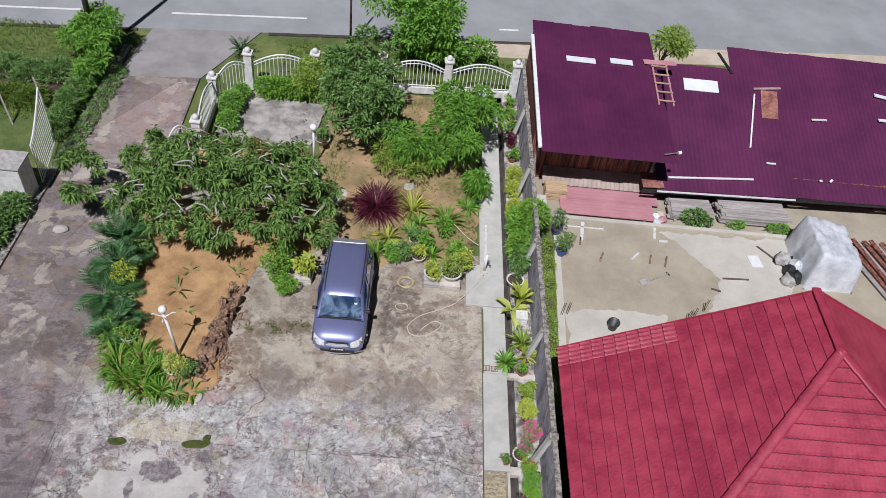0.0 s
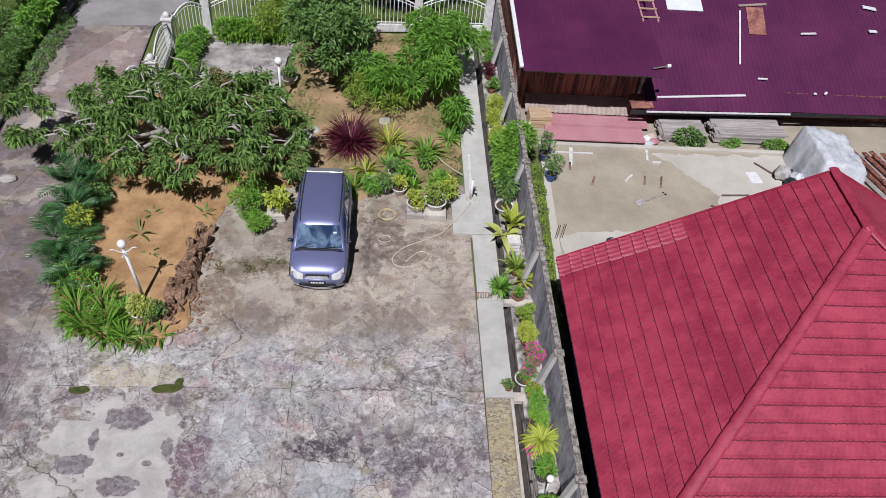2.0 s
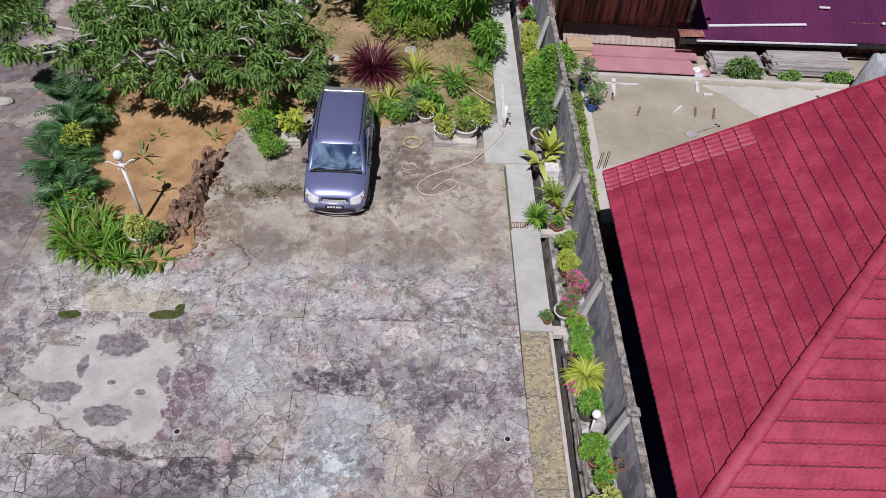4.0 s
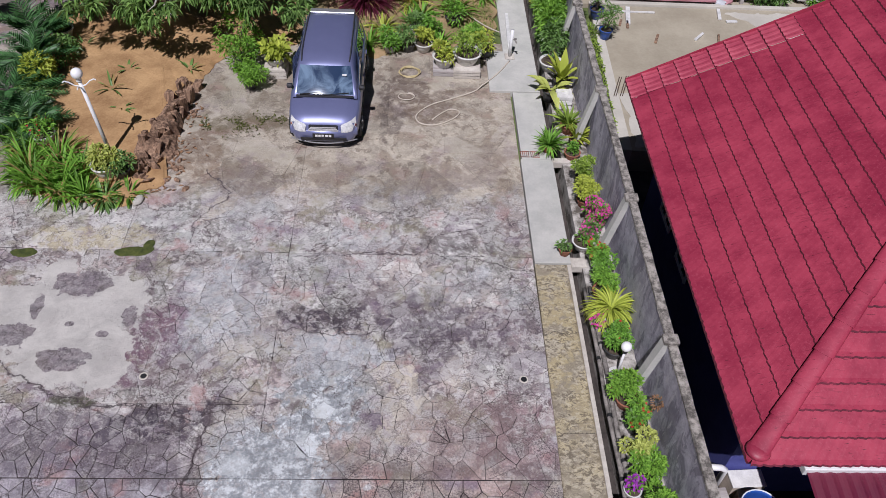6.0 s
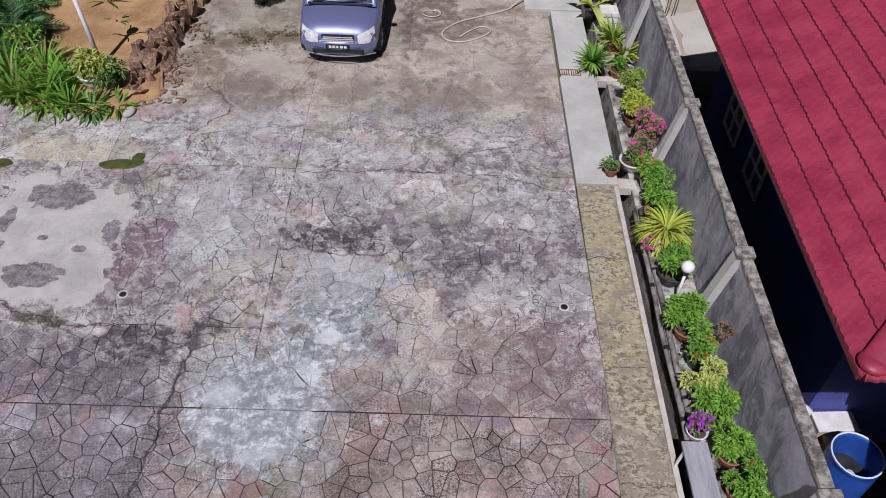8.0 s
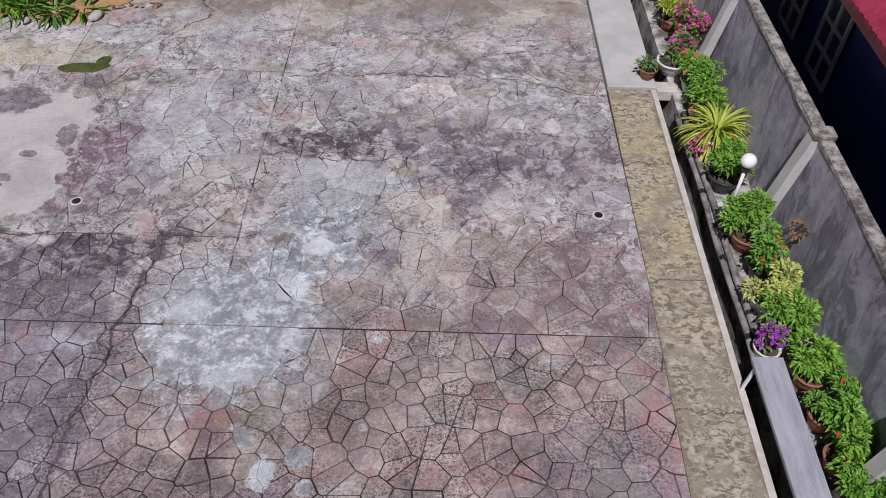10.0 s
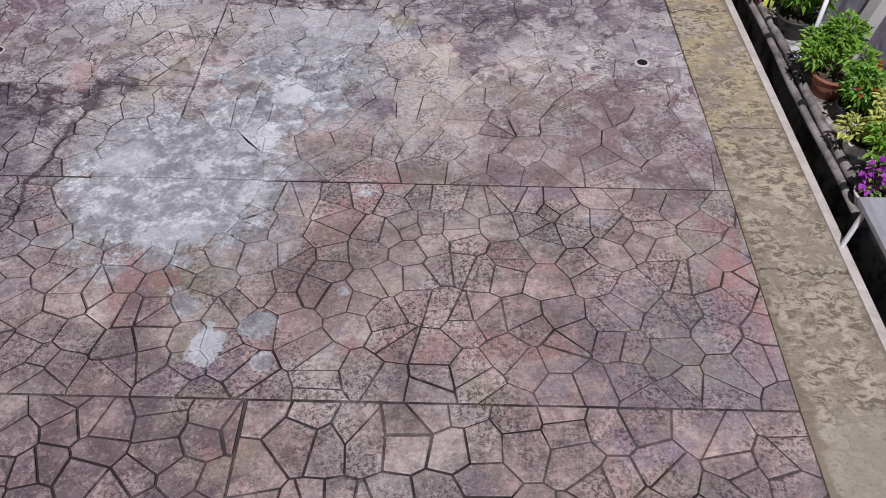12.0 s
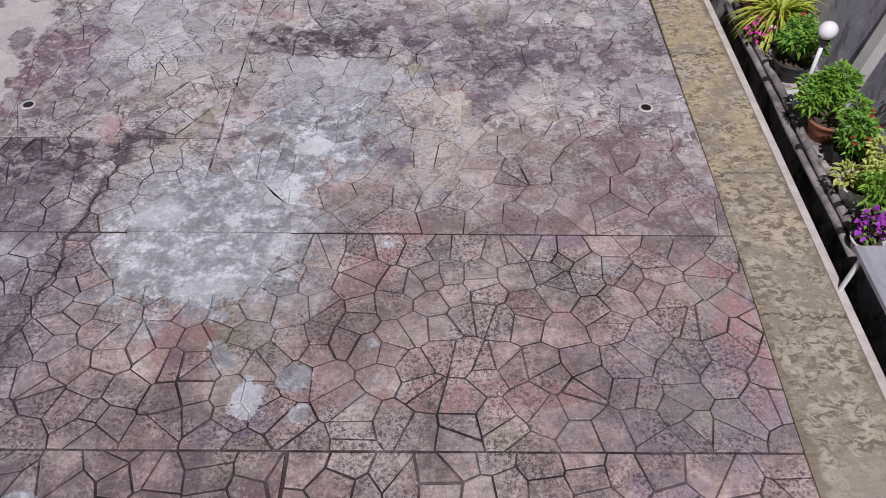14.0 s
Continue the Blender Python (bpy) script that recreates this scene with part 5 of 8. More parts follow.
def roof_plate(x0, x1, y0, y1, skew, up, thick):
    """A plate lying on the long roof."""
    bm = bmesh.new()
    c = [on_long(x0, y0, up), on_long(x1, y0, up), on_long(x1 + skew, y1, up), on_long(x0 + skew, y1, up)]
    a = [bm.verts.new((x, y, z)) for x, y, z in c]
    b = [bm.verts.new((x, y, z + thick)) for x, y, z in c]
    bm.faces.new(a[::-1])
    bm.faces.new(b)
    for k in range(4):
        bm.faces.new((a[k], a[(k + 1) % 4], b[(k + 1) % 4], b[k]))
    return bm


part("light_panel", roof_plate(9.95, 11.3, 24.95, 25.5, 0.0, 0.015, 0.02), M_POLY, long_house, "milky translucent roof panel")
part("roof_step", beam(bmesh.new(), on_long(11.95, 25.95, 0.03), on_long(11.5, 26.9, 0.05), 0.10, 0.05), M_BLACK, long_house)
part("rust_patch", roof_plate(12.85, 13.5, 24.0, 25.3, 0.15, 0.004, 0.012), M_RUSTSTAIN, long_house, "orange rust stain sheet")
for a, b, w, mt in (((12.18, 22.55), (12.7, 25.05), 0.06, M_WHITE), ((8.95, 20.95), (12.1, 21.2), 0.07, M_WHITE), ((12.7, 25.3), (13.8, 25.45), 0.09, M_ZINC), ((14.8, 24.1), (15.4, 24.15), 0.08, M_WHITE_WORN),
                    ((12.7, 21.95), (13.05, 21.95), 0.06, M_WHITE), ((17.5, 24.4), (17.8, 24.4), 0.14, M_POLY), ((17.6, 25.6), (18.1, 25.5), 0.18, M_POLY), ((14.6, 21.4), (14.7, 21.42), 0.08, M_WHITE), ((15.0, 21.4), (15.1, 21.5), 0.08, M_WHITE)):
    ob = thing("loose_batten", "pale batten lying on the maroon roof", "batten", (0, 0, 0), group="battens on the roof")
    part("bar", beam(bmesh.new(), on_long(*a, 0.045), on_long(*b, 0.045), w, 0.05, 0.006), mt, ob)
lad = thing("ladder", "wooden ladder lying on the shed roof", "ladder", (0, 0, 0))
for x in (8.4, 8.93):
    part("rail", beam(bmesh.new(), (x, 22.8, 2.76), (x + 0.05, 25.1, 2.96), 0.06, 0.06, 0.006), M_PINKSHEET, lad)
for k in range(5):
    y = lerp(22.95, 24.9, k / 4)
    part("rung", beam(bmesh.new(), (8.36, y, lerp(2.79, 2.97, k / 4) + 0.05), (8.98, y, lerp(2.79, 2.97, k / 4) + 0.05), 0.05, 0.035), M_WOODRAW, lad)
top_board = thing("roof_board", "pale board across the roof ridge", "board", (0, 0, 0))
part("board", beam(bmesh.new(), (8.15, 25.2, 2.97), (9.4, 25.3, 2.97), 0.28, 0.04, 0.006), M_PINKSHEET, top_board)
pipe = thing("white_pipe_end", "white bent pipe end on the roof edge", "pipe", (8.62, 20.25, 2.6))
part("pipe", tube(bmesh.new(), ((-0.45, -0.12, 0.0), (-0.15, -0.05, 0.03), (0.05, 0.0, 0.04)), 0.025, 8), M_STEEL, pipe)
part("pipe_cap", tube(bmesh.new(), ((0.03, 0.0, 0.04), (0.14, 0.02, 0.05)), 0.06, 10), M_WHITE, pipe)

# ---- car ----


def loft(bm, rings, close=True, cap=True):
    vr = [[bm.verts.new(p) for p in r] for r in rings]
    n = len(vr[0])
    for a, b in zip(vr, vr[1:]):
        for k in range(n if close else n - 1):
            bm.faces.new((a[k], a[(k + 1) % n], b[(k + 1) % n], b[k]))
    if cap:
        bm.faces.new(vr[0][::-1])
        bm.faces.new(vr[-1])
    return bm


def small_car(at, rz):
    car = thing("hatchback_car", "small parked grey-blue metallic five-door hatchback car", "car", at, rz)
    st = ((0.0, 0.44, 0.30, 0.47, 0.49), (0.04, 0.58, 0.22, 0.575, 0.605), (0.10, 0.655, 0.19, 0.66, 0.70), (0.25, 0.715, 0.18, 0.735, 0.785), (0.45, 0.75, 0.18, 0.79, 0.85),
          (0.68, 0.758, 0.18, 0.84, 0.90), (0.95, 0.76, 0.18, 0.89, 0.92), (1.7, 0.762, 0.18, 0.92, 0.93), (2.5, 0.762, 0.18, 0.93, 0.94), (3.2, 0.75, 0.18, 0.93, 0.94), (3.42, 0.72, 0.20, 0.92, 0.93),
          (3.51, 0.66, 0.25, 0.86, 0.87), (3.54, 0.56, 0.34, 0.76, 0.77))
    rings = []
    for y, hw, zl, zs, zc in st:
        half = [(0.0, zl), (hw * 0.80, zl), (hw * 0.95, zl + 0.07), (hw, zl + (zs - zl) * 0.40), (hw * 0.995, zl + (zs - zl) * 0.72), (hw * 0.965, zs - 0.03), (hw * 0.90, zs + 0.005), (hw * 0.55, zc - 0.012), (0.0, zc)]
        rings.append([(x, y, z) for x, z in half] + [(-x, y, z) for x, z in half[-2:0:-1]])
    part("body", loft(bmesh.new(), rings), M_CAR, car, "", True)
    # cabin: a shell tapering to the roof
    gh = ((0.66, 0.675, 0.88), (0.76, 0.665, 0.965), (0.92, 0.63, 1.15), (1.10, 0.585, 1.36), (1.22, 0.565, 1.44), (1.5, 0.56, 1.495), (2.1, 0.56, 1.52), (2.9, 0.555, 1.505), (3.15, 0.55, 1.46), (3.30, 0.60, 1.27), (3.43, 0.66, 1.0), (3.47, 0.67, 0.90))
    rings = []
    for y, hw, zt in gh:
        f = (zt - 0.88) / 0.64
        wb = lerp(0.68, 0.70, min(1, f))
        half = [(0.0, 0.86), (wb, 0.88), (lerp(wb, hw, 0.55), lerp(0.88, zt, 0.55)), (lerp(wb, hw, 0.9), lerp(0.88, zt, 0.88)), (hw * 0.93, zt - 0.012), (hw * 0.55, zt + 0.012 * f), (0.0, zt + 0.02 * f)]
        rings.append([(x, y, z) for x, z in half] + [(-x, y, z) for x, z in half[-2:0:-1]])
    part("cabin", loft(bmesh.new(), rings), M_CAR, car, "", True)
    # windscreen, rear window: curved panels set a little proud
    for nm, ys in (("windscreen", ((0.71, 0.60, 0.928), (0.82, 0.585, 1.035), (0.96, 0.56, 1.197), (1.115, 0.525, 1.372))), ("rear_window", ((3.19, 0.50, 1.40), (3.30, 0.53, 1.27), (3.39, 0.58, 1.08)))):
        bm = bmesh.new()
        rows = []
        for y, hw, z in ys:
            s = -1 if nm == "windscreen" else 1
            rows.append([bm.verts.new((hw * f, y + s * 0.010 + s * 0.012 * (1 - f * f) - (0.02 * f * f * s), z + 0.014 + 0.012 * (1 - f * f))) for f in (-1, -0.6, -0.2, 0.2, 0.6, 1)])
        for a, b in zip(rows, rows[1:]):
            for k in range(5):
                bm.faces.new((a[k], a[k + 1], b[k + 1], b[k]))
        part(nm, bm, M_GLASSY, car, "dark glass with sky reflection painted in streaks", True)
    part("permit_sticker", beam(bmesh.new(), (0.36, 0.985, 1.262), (0.45, 0.985, 1.256), 0.10, 0.004), M_WHITE, car, "white permit sticker")
    for s in (-1, 1):
        for y0, y1 in ((0.98, 1.85), (1.93, 2.78), (2.86, 3.14)):
            def wx(y, z):
                f = (z - 0.88) / 0.6
                return s * (lerp(0.70, 0.585, f) + 0.006)
            zt0 = min(1.42, 0.93 + (y0 - 0.98) * 0.80)
            bm = bmesh.new()
            v = [bm.verts.new(p) for p in ((wx(0, 0.94), y0, 0.94), (wx(0, 0.94), y1, 0.94), (wx(0, 1.42), y1 - (0.04 if y1 < 3 else 0.1), 1.40), (wx(0, zt0), 1.32 if y0 < 1.5 else y0 + 0.01, 1.40))]
            bm.faces.new(v)
            w = [bm.verts.new(x.co + Vector((s * 0.006, 0, 0))) for x in v]
            bm.faces.new(w)
            for k in range(4):
                bm.faces.new((v[k], v[(k + 1) % 4], w[(k + 1) % 4], w[k]))
            part("side_window", bm, M_GLASSY, car, "dark side window")
        part("door_line", slab(s * 0.764, 2.055, 0.30, s * 0.768, 2.07, 0.90), M_BLACK, car)
        part("side_moulding", slab(s * 0.758, 0.95, 0.46, s * 0.775, 2.9, 0.52, 0.004), M_TRIM, car)
        for y in (1.65, 2.56):
            part("door_handle", slab(s * 0.755, y, 0.78, s * 0.785, y + 0.15, 0.81, 0.006), M_CAR, car)
        part("roof_rail", tube(bmesh.new(), ((s * 0.50, 1.2, 1.44), (s * 0.515, 1.5, 1.505), (s * 0.515, 2.6, 1.53), (s * 0.505, 3.12, 1.48)), 0.014, 8), M_TRIM, car, "black roof strip")
        mir = part("mirror", slab(s * 0.70, 0.90, 0.93, s * 0.825, 0.99, 1.02, 0.03), M_TRIM, car, "dark door mirror", True)
        part("mirror_glass", slab(s * 0.72, 0.992, 0.945, s * 0.81, 0.996, 1.008), M_CHROME, mir)
        lamp = bmesh.new()
        rows = []
        for x, y, zl, zh in ((0.36, 0.008, 0.50, 0.615), (0.48, 0.02, 0.49, 0.675), (0.58, 0.07, 0.495, 0.705), (0.665, 0.17, 0.52, 0.735)):
            rows.append([lamp.verts.new((s * x * 1.02, y - 0.02, zl)), lamp.verts.new((s * (x * 1.02 + 0.004), y - 0.015, (zl + zh) / 2)), lamp.verts.new((s * x, y + 0.06, zh + 0.012))])
        for a, b in zip(rows, rows[1:]):
            for k in range(2):
                lamp.faces.new((a[k], a[k + 1], b[k + 1], b[k]))
        hl = part("headlight", lamp, M_LENS, car, "clear headlight", True)
        bm = bmesh.new()
        bmesh.ops.create_uvsphere(bm, u_segments=10, v_segments=6, radius=0.035, matrix=Matrix.Translation((s * 0.655, 0.15, 0.60)))
        part("indicator", bm, M_RUSTSTAIN, hl, "amber indicator", True)
        part("tail_lamp", slab(s * 0.54, 3.47, 0.66, s * 0.63, 3.53, 0.84, 0.01), M_REDLAMP, car, "red tail lamp")
        for y in (0.62, 2.98):
            bm = bmesh.new()
            prof = [(0.17, -0.075), (0.262, -0.078), (0.278, -0.05), (0.28, 0.0), (0.278, 0.05), (0.262, 0.078), (0.17, 0.075)]
            lathe(bm, prof, 24)
            bmesh.ops.transform(bm, matrix=Matrix.Translation((s * 0.685, y, 0.28)) @ Matrix.Rotation(radians(90), 4, "Y"), verts=bm.verts)
            wh = part("wheel", bm, M_TYRE, car, "", True)
            rm = bmesh.new()
            for q in range(6):
                c, d = math.cos(q * math.tau / 6), math.sin(q * math.tau / 6)
                beam(rm, (s * 0.765, y, 0.28), (s * 0.765, y + 0.165 * c, 0.28 + 0.165 * d), 0.05, 0.02)
            part("rim", rm, M_RIM, wh)
    # front: bumper opening, grille bars, plate, wipers
    gr = part("grille", slab(-0.30, -0.004, 0.505, 0.30, 0.05, 0.645, 0.012), M_BLACK, car, "black grille")
    for k in range(3):
        part("grille_bar", slab(-0.31 + 0.02 * k, -0.022 + 0.006 * k, 0.526 + 0.036 * k, 0.31 - 0.02 * k, 0.012 + 0.004 * k, 0.548 + 0.036 * k, 0.003), M_CHROME, gr, "chrome grille bar")
    part("badge", slab(-0.05, 0.0, 0.57, 0.05, 0.018, 0.61, 0.008), M_CHROME, gr, "chrome badge")
    bp = bmesh.new()
    rows = []
    for f in range(-5, 6):
        x = f / 5 * 0.70
        y = 0.17 * (f / 5) ** 2 - 0.045
        rows.append([bp.verts.new((x, y, 0.36)), bp.verts.new((x, y - 0.022, 0.42)), bp.verts.new((x, y - 0.012, 0.50)), bp.verts.new((x, y + 0.03, 0.53))])
    for a, b in zip(rows, rows[1:]):
        for k in range(3):
            bp.faces.new((a[k], a[k + 1], b[k + 1], b[k]))
    part("bumper", bp, M_CAR, car, "", True)
    part("bumper_lip", tube(bmesh.new(), [(f / 5 * 0.69, 0.17 * (f / 5) ** 2 - 0.06, 0.245) for f in range(-5, 6)], 0.013, 8), M_RIM, car, "pale lip below the bumper")
    part("air_intake", slab(-0.48, -0.046, 0.30, 0.48, -0.02, 0.375, 0.01), M_BLACK, car, "dark lower air intake")
    pl = part("number_plate", slab(-0.22, -0.072, 0.40, 0.22, -0.060, 0.50, 0.003), M_PLATE, car, "black number plate")
    for k, w in ((-0.14, 0.05), (-0.075, 0.05), (-0.01, 0.05), (0.07, 0.06), (0.14, 0.05)):
        part("plate_bar", slab(k - w / 2, -0.0755, 0.425, k + w / 2, -0.0725, 0.475), M_WHITE, pl)
    for a, b in (((-0.52, 0.69, 0.94), (-0.02, 0.735, 0.985)), ((-0.02, 0.69, 0.94), (0.50, 0.725, 0.975))):
        part("wiper", beam(bmesh.new(), a, b, 0.022, 0.016), M_BLACK, car)
    part("cowl", beam(bmesh.new(), (-0.60, 0.675, 0.918), (0.60, 0.675, 0.918), 0.07, 0.012), M_TRIM, car)
    part("rear_spoiler", beam(bmesh.new(), (-0.50, 3.2, 1.478), (0.50, 3.2, 1.478), 0.17, 0.03, 0.01), M_RIM, car, "pale rear spoiler")
    return car


def dark_glass():
    m, nt, bs = material("sky_streaked_dark_glass")
    # pale blue streaks in the base colour stand for reflected sky
    c = blend(nt, step(nt, grain(nt, 2.2, 6.0, 0.6, distort=0.8), 0.38, 0.64), (0.02, 0.042, 0.095), (0.17, 0.25, 0.36))
    nt.links.new(c, bs.inputs["Base Color"])
    bs.inputs["Roughness"].default_value = 0.06
    bs.inputs["Specular IOR Level"].default_value = 0.9
    bs.inputs["Coat Weight"].default_value = 1.0
    bs.inputs["Coat Roughness"].default_value = 0.03
    return m


M_GLASSY = dark_glass()
small_car((-1.83, 12.72, 0.0), 0.0)

# ---- trees ----


def tree_limbs(bm, base, tips, r0, fork=0.45, wobble=0.25, seed=1):
    """A tapered trunk that forks, with a bent limb to each tip."""
    r = random.Random(seed)
    base = Vector(base)
    top = base + Vector((0, 0, fork))
    tube(bm, (base - Vector((0, 0, 0.1)), base + Vector((0.03, 0, fork * 0.5)), top), (r0 * 1.25, r0, r0 * 0.85), 9)
    for t in tips:
        t = Vector(t)
        pts = [top]
        for k in (0.3, 0.6, 0.85, 1.0):
            p = top.lerp(t, k) + Vector((r.uniform(-1, 1), r.uniform(-1, 1), r.uniform(0, 1))) * wobble * (1 - k) + Vector((0, 0, 0.25 * math.sin(k * math.pi)))
            pts.append(p)
        tube(bm, pts, [r0 * f for f in (0.55, 0.42, 0.3, 0.2, 0.1)], 6)
    return bm


def mango_tree():
    tree = thing("mango_tree", "low spreading mango tree with drooping dark green leaves and pale branches", "tree", (-6.2, 17.9, 0.0))
    o = Vector((-6.2, 17.9, 0))
    lobes = ((-10.55, 18.1, 1.6, 0.62), (-10.3, 17.1, 1.2, 0.5), (-8.5, 18.9, 1.8, 0.75), (-7.7, 17.9, 1.9, 0.95), (-8.9, 18.0, 1.6, 0.55), (-9.0, 17.1, 1.3, 0.45), (-6.9, 18.7, 1.9, 1.1), (-5.4, 18.9, 1.9, 1.05), (-6.6, 17.4, 2.1, 1.2), (-5.0, 17.8, 2.1, 1.2),
             (-4.1, 18.4, 1.9, 1.0), (-3.5, 17.3, 1.8, 1.0), (-4.4, 16.7, 1.8, 1.05), (-3.3, 16.5, 1.4, 0.75), (-5.7, 16.2, 1.5, 0.85), (-7.1, 16.1, 1.4, 0.75), (-7.9, 16.8, 1.5, 0.6))
    bm = tree_limbs(bmesh.new(), (0, 0, 0), [Vector(l[:3]) - o for l in lobes], 0.17, 0.5, 0.5, 3)
    # pale bare twigs near the crown's top
    r = random.Random(5)
    for x, y, z, q in lobes[5:16]:
        for _ in range(4):
            a = Vector((x, y, z)) - o + Vector((r.uniform(-q, q) * 0.5, r.uniform(-q, q) * 0.5, r.uniform(0.25, 0.75) * q))
            b = a + Vector((r.uniform(-0.8, 0.8), r.uniform(-0.6, 0.6), r.uniform(-0.1, 0.25)))
            tube(bm, (a, a.lerp(b, 0.35) + Vector((r.uniform(-0.1, 0.1), r.uniform(-0.1, 0.1), 0.08)), a.lerp(b, 0.7) + Vector((r.uniform(-0.12, 0.12), r.uniform(-0.1, 0.1), 0.07)), b), (0.030, 0.024, 0.018, 0.008), 6)
    part("trunk", bm, M_BARK, tree, "pale grey trunk and branches", True)
    P, D = [], []
    g = gen
    for x, y, z, q in lobes:
        m, per = int(14 * q * q) + 3, 6
        d = unit(g.normal(0, 1, (m, 3)))
        d[:, 2] = np.abs(d[:, 2]) * 1.1 - 0.3
        d = np.repeat(unit(d), per, 0)
        spray = np.repeat(g.uniform(0.55, 1.05, (m, 1)), per, 0)
        c = np.array((x - o.x, y - o.y, z)) + d * np.array((q, q, q * 0.62)) * spray + g.normal(0, 0.11, (m * per, 3))
        P.append(c)
        D.append(d)
    P, D = np.concatenate(P), np.concatenate(D)
    keep = P[:, 2] > 0.35
    P, D = P[keep], D[keep]
    k = 14
    n = len(P)
    a = g.random((n, k)) * math.tau
    e = g.uniform(-0.95, 0.35, (n, k))
    way = np.stack([np.cos(a) * np.cos(e), np.sin(a) * np.cos(e), np.sin(e)], -1) + D[:, None] * 0.35
    base = P[:, None] + way * 0.03 + g.normal(0, 0.035, (n, k, 3))
    L = g.uniform(0.13, 0.24, (n, k))
    young = np.linalg.norm(P - np.array((1.2, 0.6, 2.9)), axis=1) < 0.5
    for nm, sel, mt, lb in (("crown", ~young, L_MANGO, ""), ("young_growth", young, L_MANGO_NEW, "bronze young shoots")):
        m = int(sel.sum())
        part(nm, leaf_mesh(nm, mt, base[sel].reshape(-1, 3), way[sel].reshape(-1, 3), L[sel].reshape(-1), L[sel].reshape(-1) * 0.30, 0.5, 0.2, 0.5), mt, tree, lb)


mango_tree()


def broad_tree(name, label, at, clumps, n, L, W, leaf, r0, bark, seed, fork=0.8, droop=0.3, kind_label="tree"):
    tree = thing(name, label, kind_label, at)
    o = Vector(at)
    loc = [(x - o.x, y - o.y, z - o.z, a, b, c) for x, y, z, a, b, c in clumps]
    tips = [Vector(c[:3]) for c in loc[::2]]
    part("trunk", tree_limbs(bmesh.new(), (0, 0, 0), tips, r0, fork, 0.2, seed), bark, tree, "", True)
    crown("crown", leaf, loc, n, L, W, tree, droop=droop)
    return tree


broad_tree("dense_shrub_tree", "dense dark green small tree in the garden", (-2.1, 22.4, 0.0),
           lumps(-2.15, 22.2, 1.75, 1.6, 1.45, 1.5, 36, 0.36, 4) + lumps(-2.4, 23.9, 2.5, 1.4, 0.9, 1.4, 20, 0.36, 5), 8500, 0.19, 0.075, L_DEEP, 0.10, M_BARKDARK, 4)
broad_tree("feathery_tree", "light green tree with feathery foliage in the garden", (1.1, 21.4, 0.0),
           lumps(1.55, 21.9, 1.7, 1.15, 2.5, 1.3, 36, 0.36, 6) + lumps(0.0, 21.3, 1.2, 1.3, 1.0, 0.6, 15, 0.34, 7) + lumps(1.9, 19.6, 0.9, 0.5, 0.6, 0.5, 5, 0.35, 8), 8000, 0.24, 0.055, L_MID, 0.08, M_BARKDARK, 6, 0.6, 0.5)
broad_tree("low_fern_shrub", "spreading pale green fine-leaved shrub", (-0.3, 21.0, 0.0), lumps(-0.35, 21.2, 0.75, 1.2, 1.0, 0.5, 20, 0.32, 17), 3200, 0.17, 0.04, L_FEATHER, 0.05, M_BARKDARK, 7, 0.3, 0.4, "shrub")
broad_tree("roadside_tree", "full bright green tree growing outside the fence", (-0.3, 28.3, -0.05),
           lumps(-0.2, 28.0, 2.1, 2.1, 1.3, 1.6, 34, 0.7, 9) + lumps(2.2, 28.3, 0.7, 1.0, 0.8, 0.5, 6, 0.45, 10), 10000, 0.19, 0.08, L_MID, 0.14, M_BARKDARK, 8)
broad_tree("roof_edge_tree", "small thin tree standing behind the shed", (9.8, 28.2, -0.05), lumps(9.7, 28.0, 2.2, 0.9, 0.7, 0.8, 12, 0.4, 12), 2600, 0.14, 0.055, L_FEATHER, 0.06, M_BARKDARK, 9, 1.2)
broad_tree("drive_bush", "large bright green bush at the drive entrance", (-12.7, 26.3, -0.05),
           lumps(-12.9, 26.3, 0.95, 1.0, 1.1, 0.9, 18, 0.5, 14) + lumps(-12.5, 25.0, 0.6, 0.6, 0.9, 0.5, 9, 0.38, 15) + lumps(-12.7, 23.4, 0.3, 0.4, 0.9, 0.3, 6, 0.3, 18), 6000, 0.18, 0.065, L_MID, 0.06, M_BARKDARK, 10, 0.3, 0.4, "bush")
broad_tree("fence_shrub", "loose green shrub behind the white fence", (-4.4, 25.3, 0.0), lumps(-4.0, 25.0, 1.1, 0.9, 0.6, 0.9, 12, 0.4, 16), 4200, 0.12, 0.045, L_FEATHER, 0.05, M_BARKDARK, 11, 0.3, 0.4, "shrub")


def hedge(name, label, clumps, n, L, W, leaf, flower=None, nf=0):
    c = clumps[0]
    ob = thing(name, label, "hedge" if "hedge" in name else "shrub", (c[0], c[1], 0.0))
    loc = [(x - c[0], y - c[1], z, a, b, d) for x, y, z, a, b, d in clumps]
    bm = bmesh.new()
    for x, y, z, *_ in loc:
        for q in range(3):
            tube(bm, ((x * 0.6 + 0.05 * q, y * 0.6, -0.05), (x + 0.08 * (q - 1), y, z)), (0.016, 0.006), 5)
    part("stem", bm, M_BARKDARK, ob)
    crown("foliage", leaf, loc, n, L, W, ob)
    if flower:
        P, d = in_clumps(loc, nf, 0.95)
        part("blossom", leaf_mesh("blossom", flower, P, d + gen.normal(0, 0.5, (nf, 3)), 0.07, 0.06, 0.1), flower, ob, "small bright flowers")["kind"] = "stuff"
    return ob


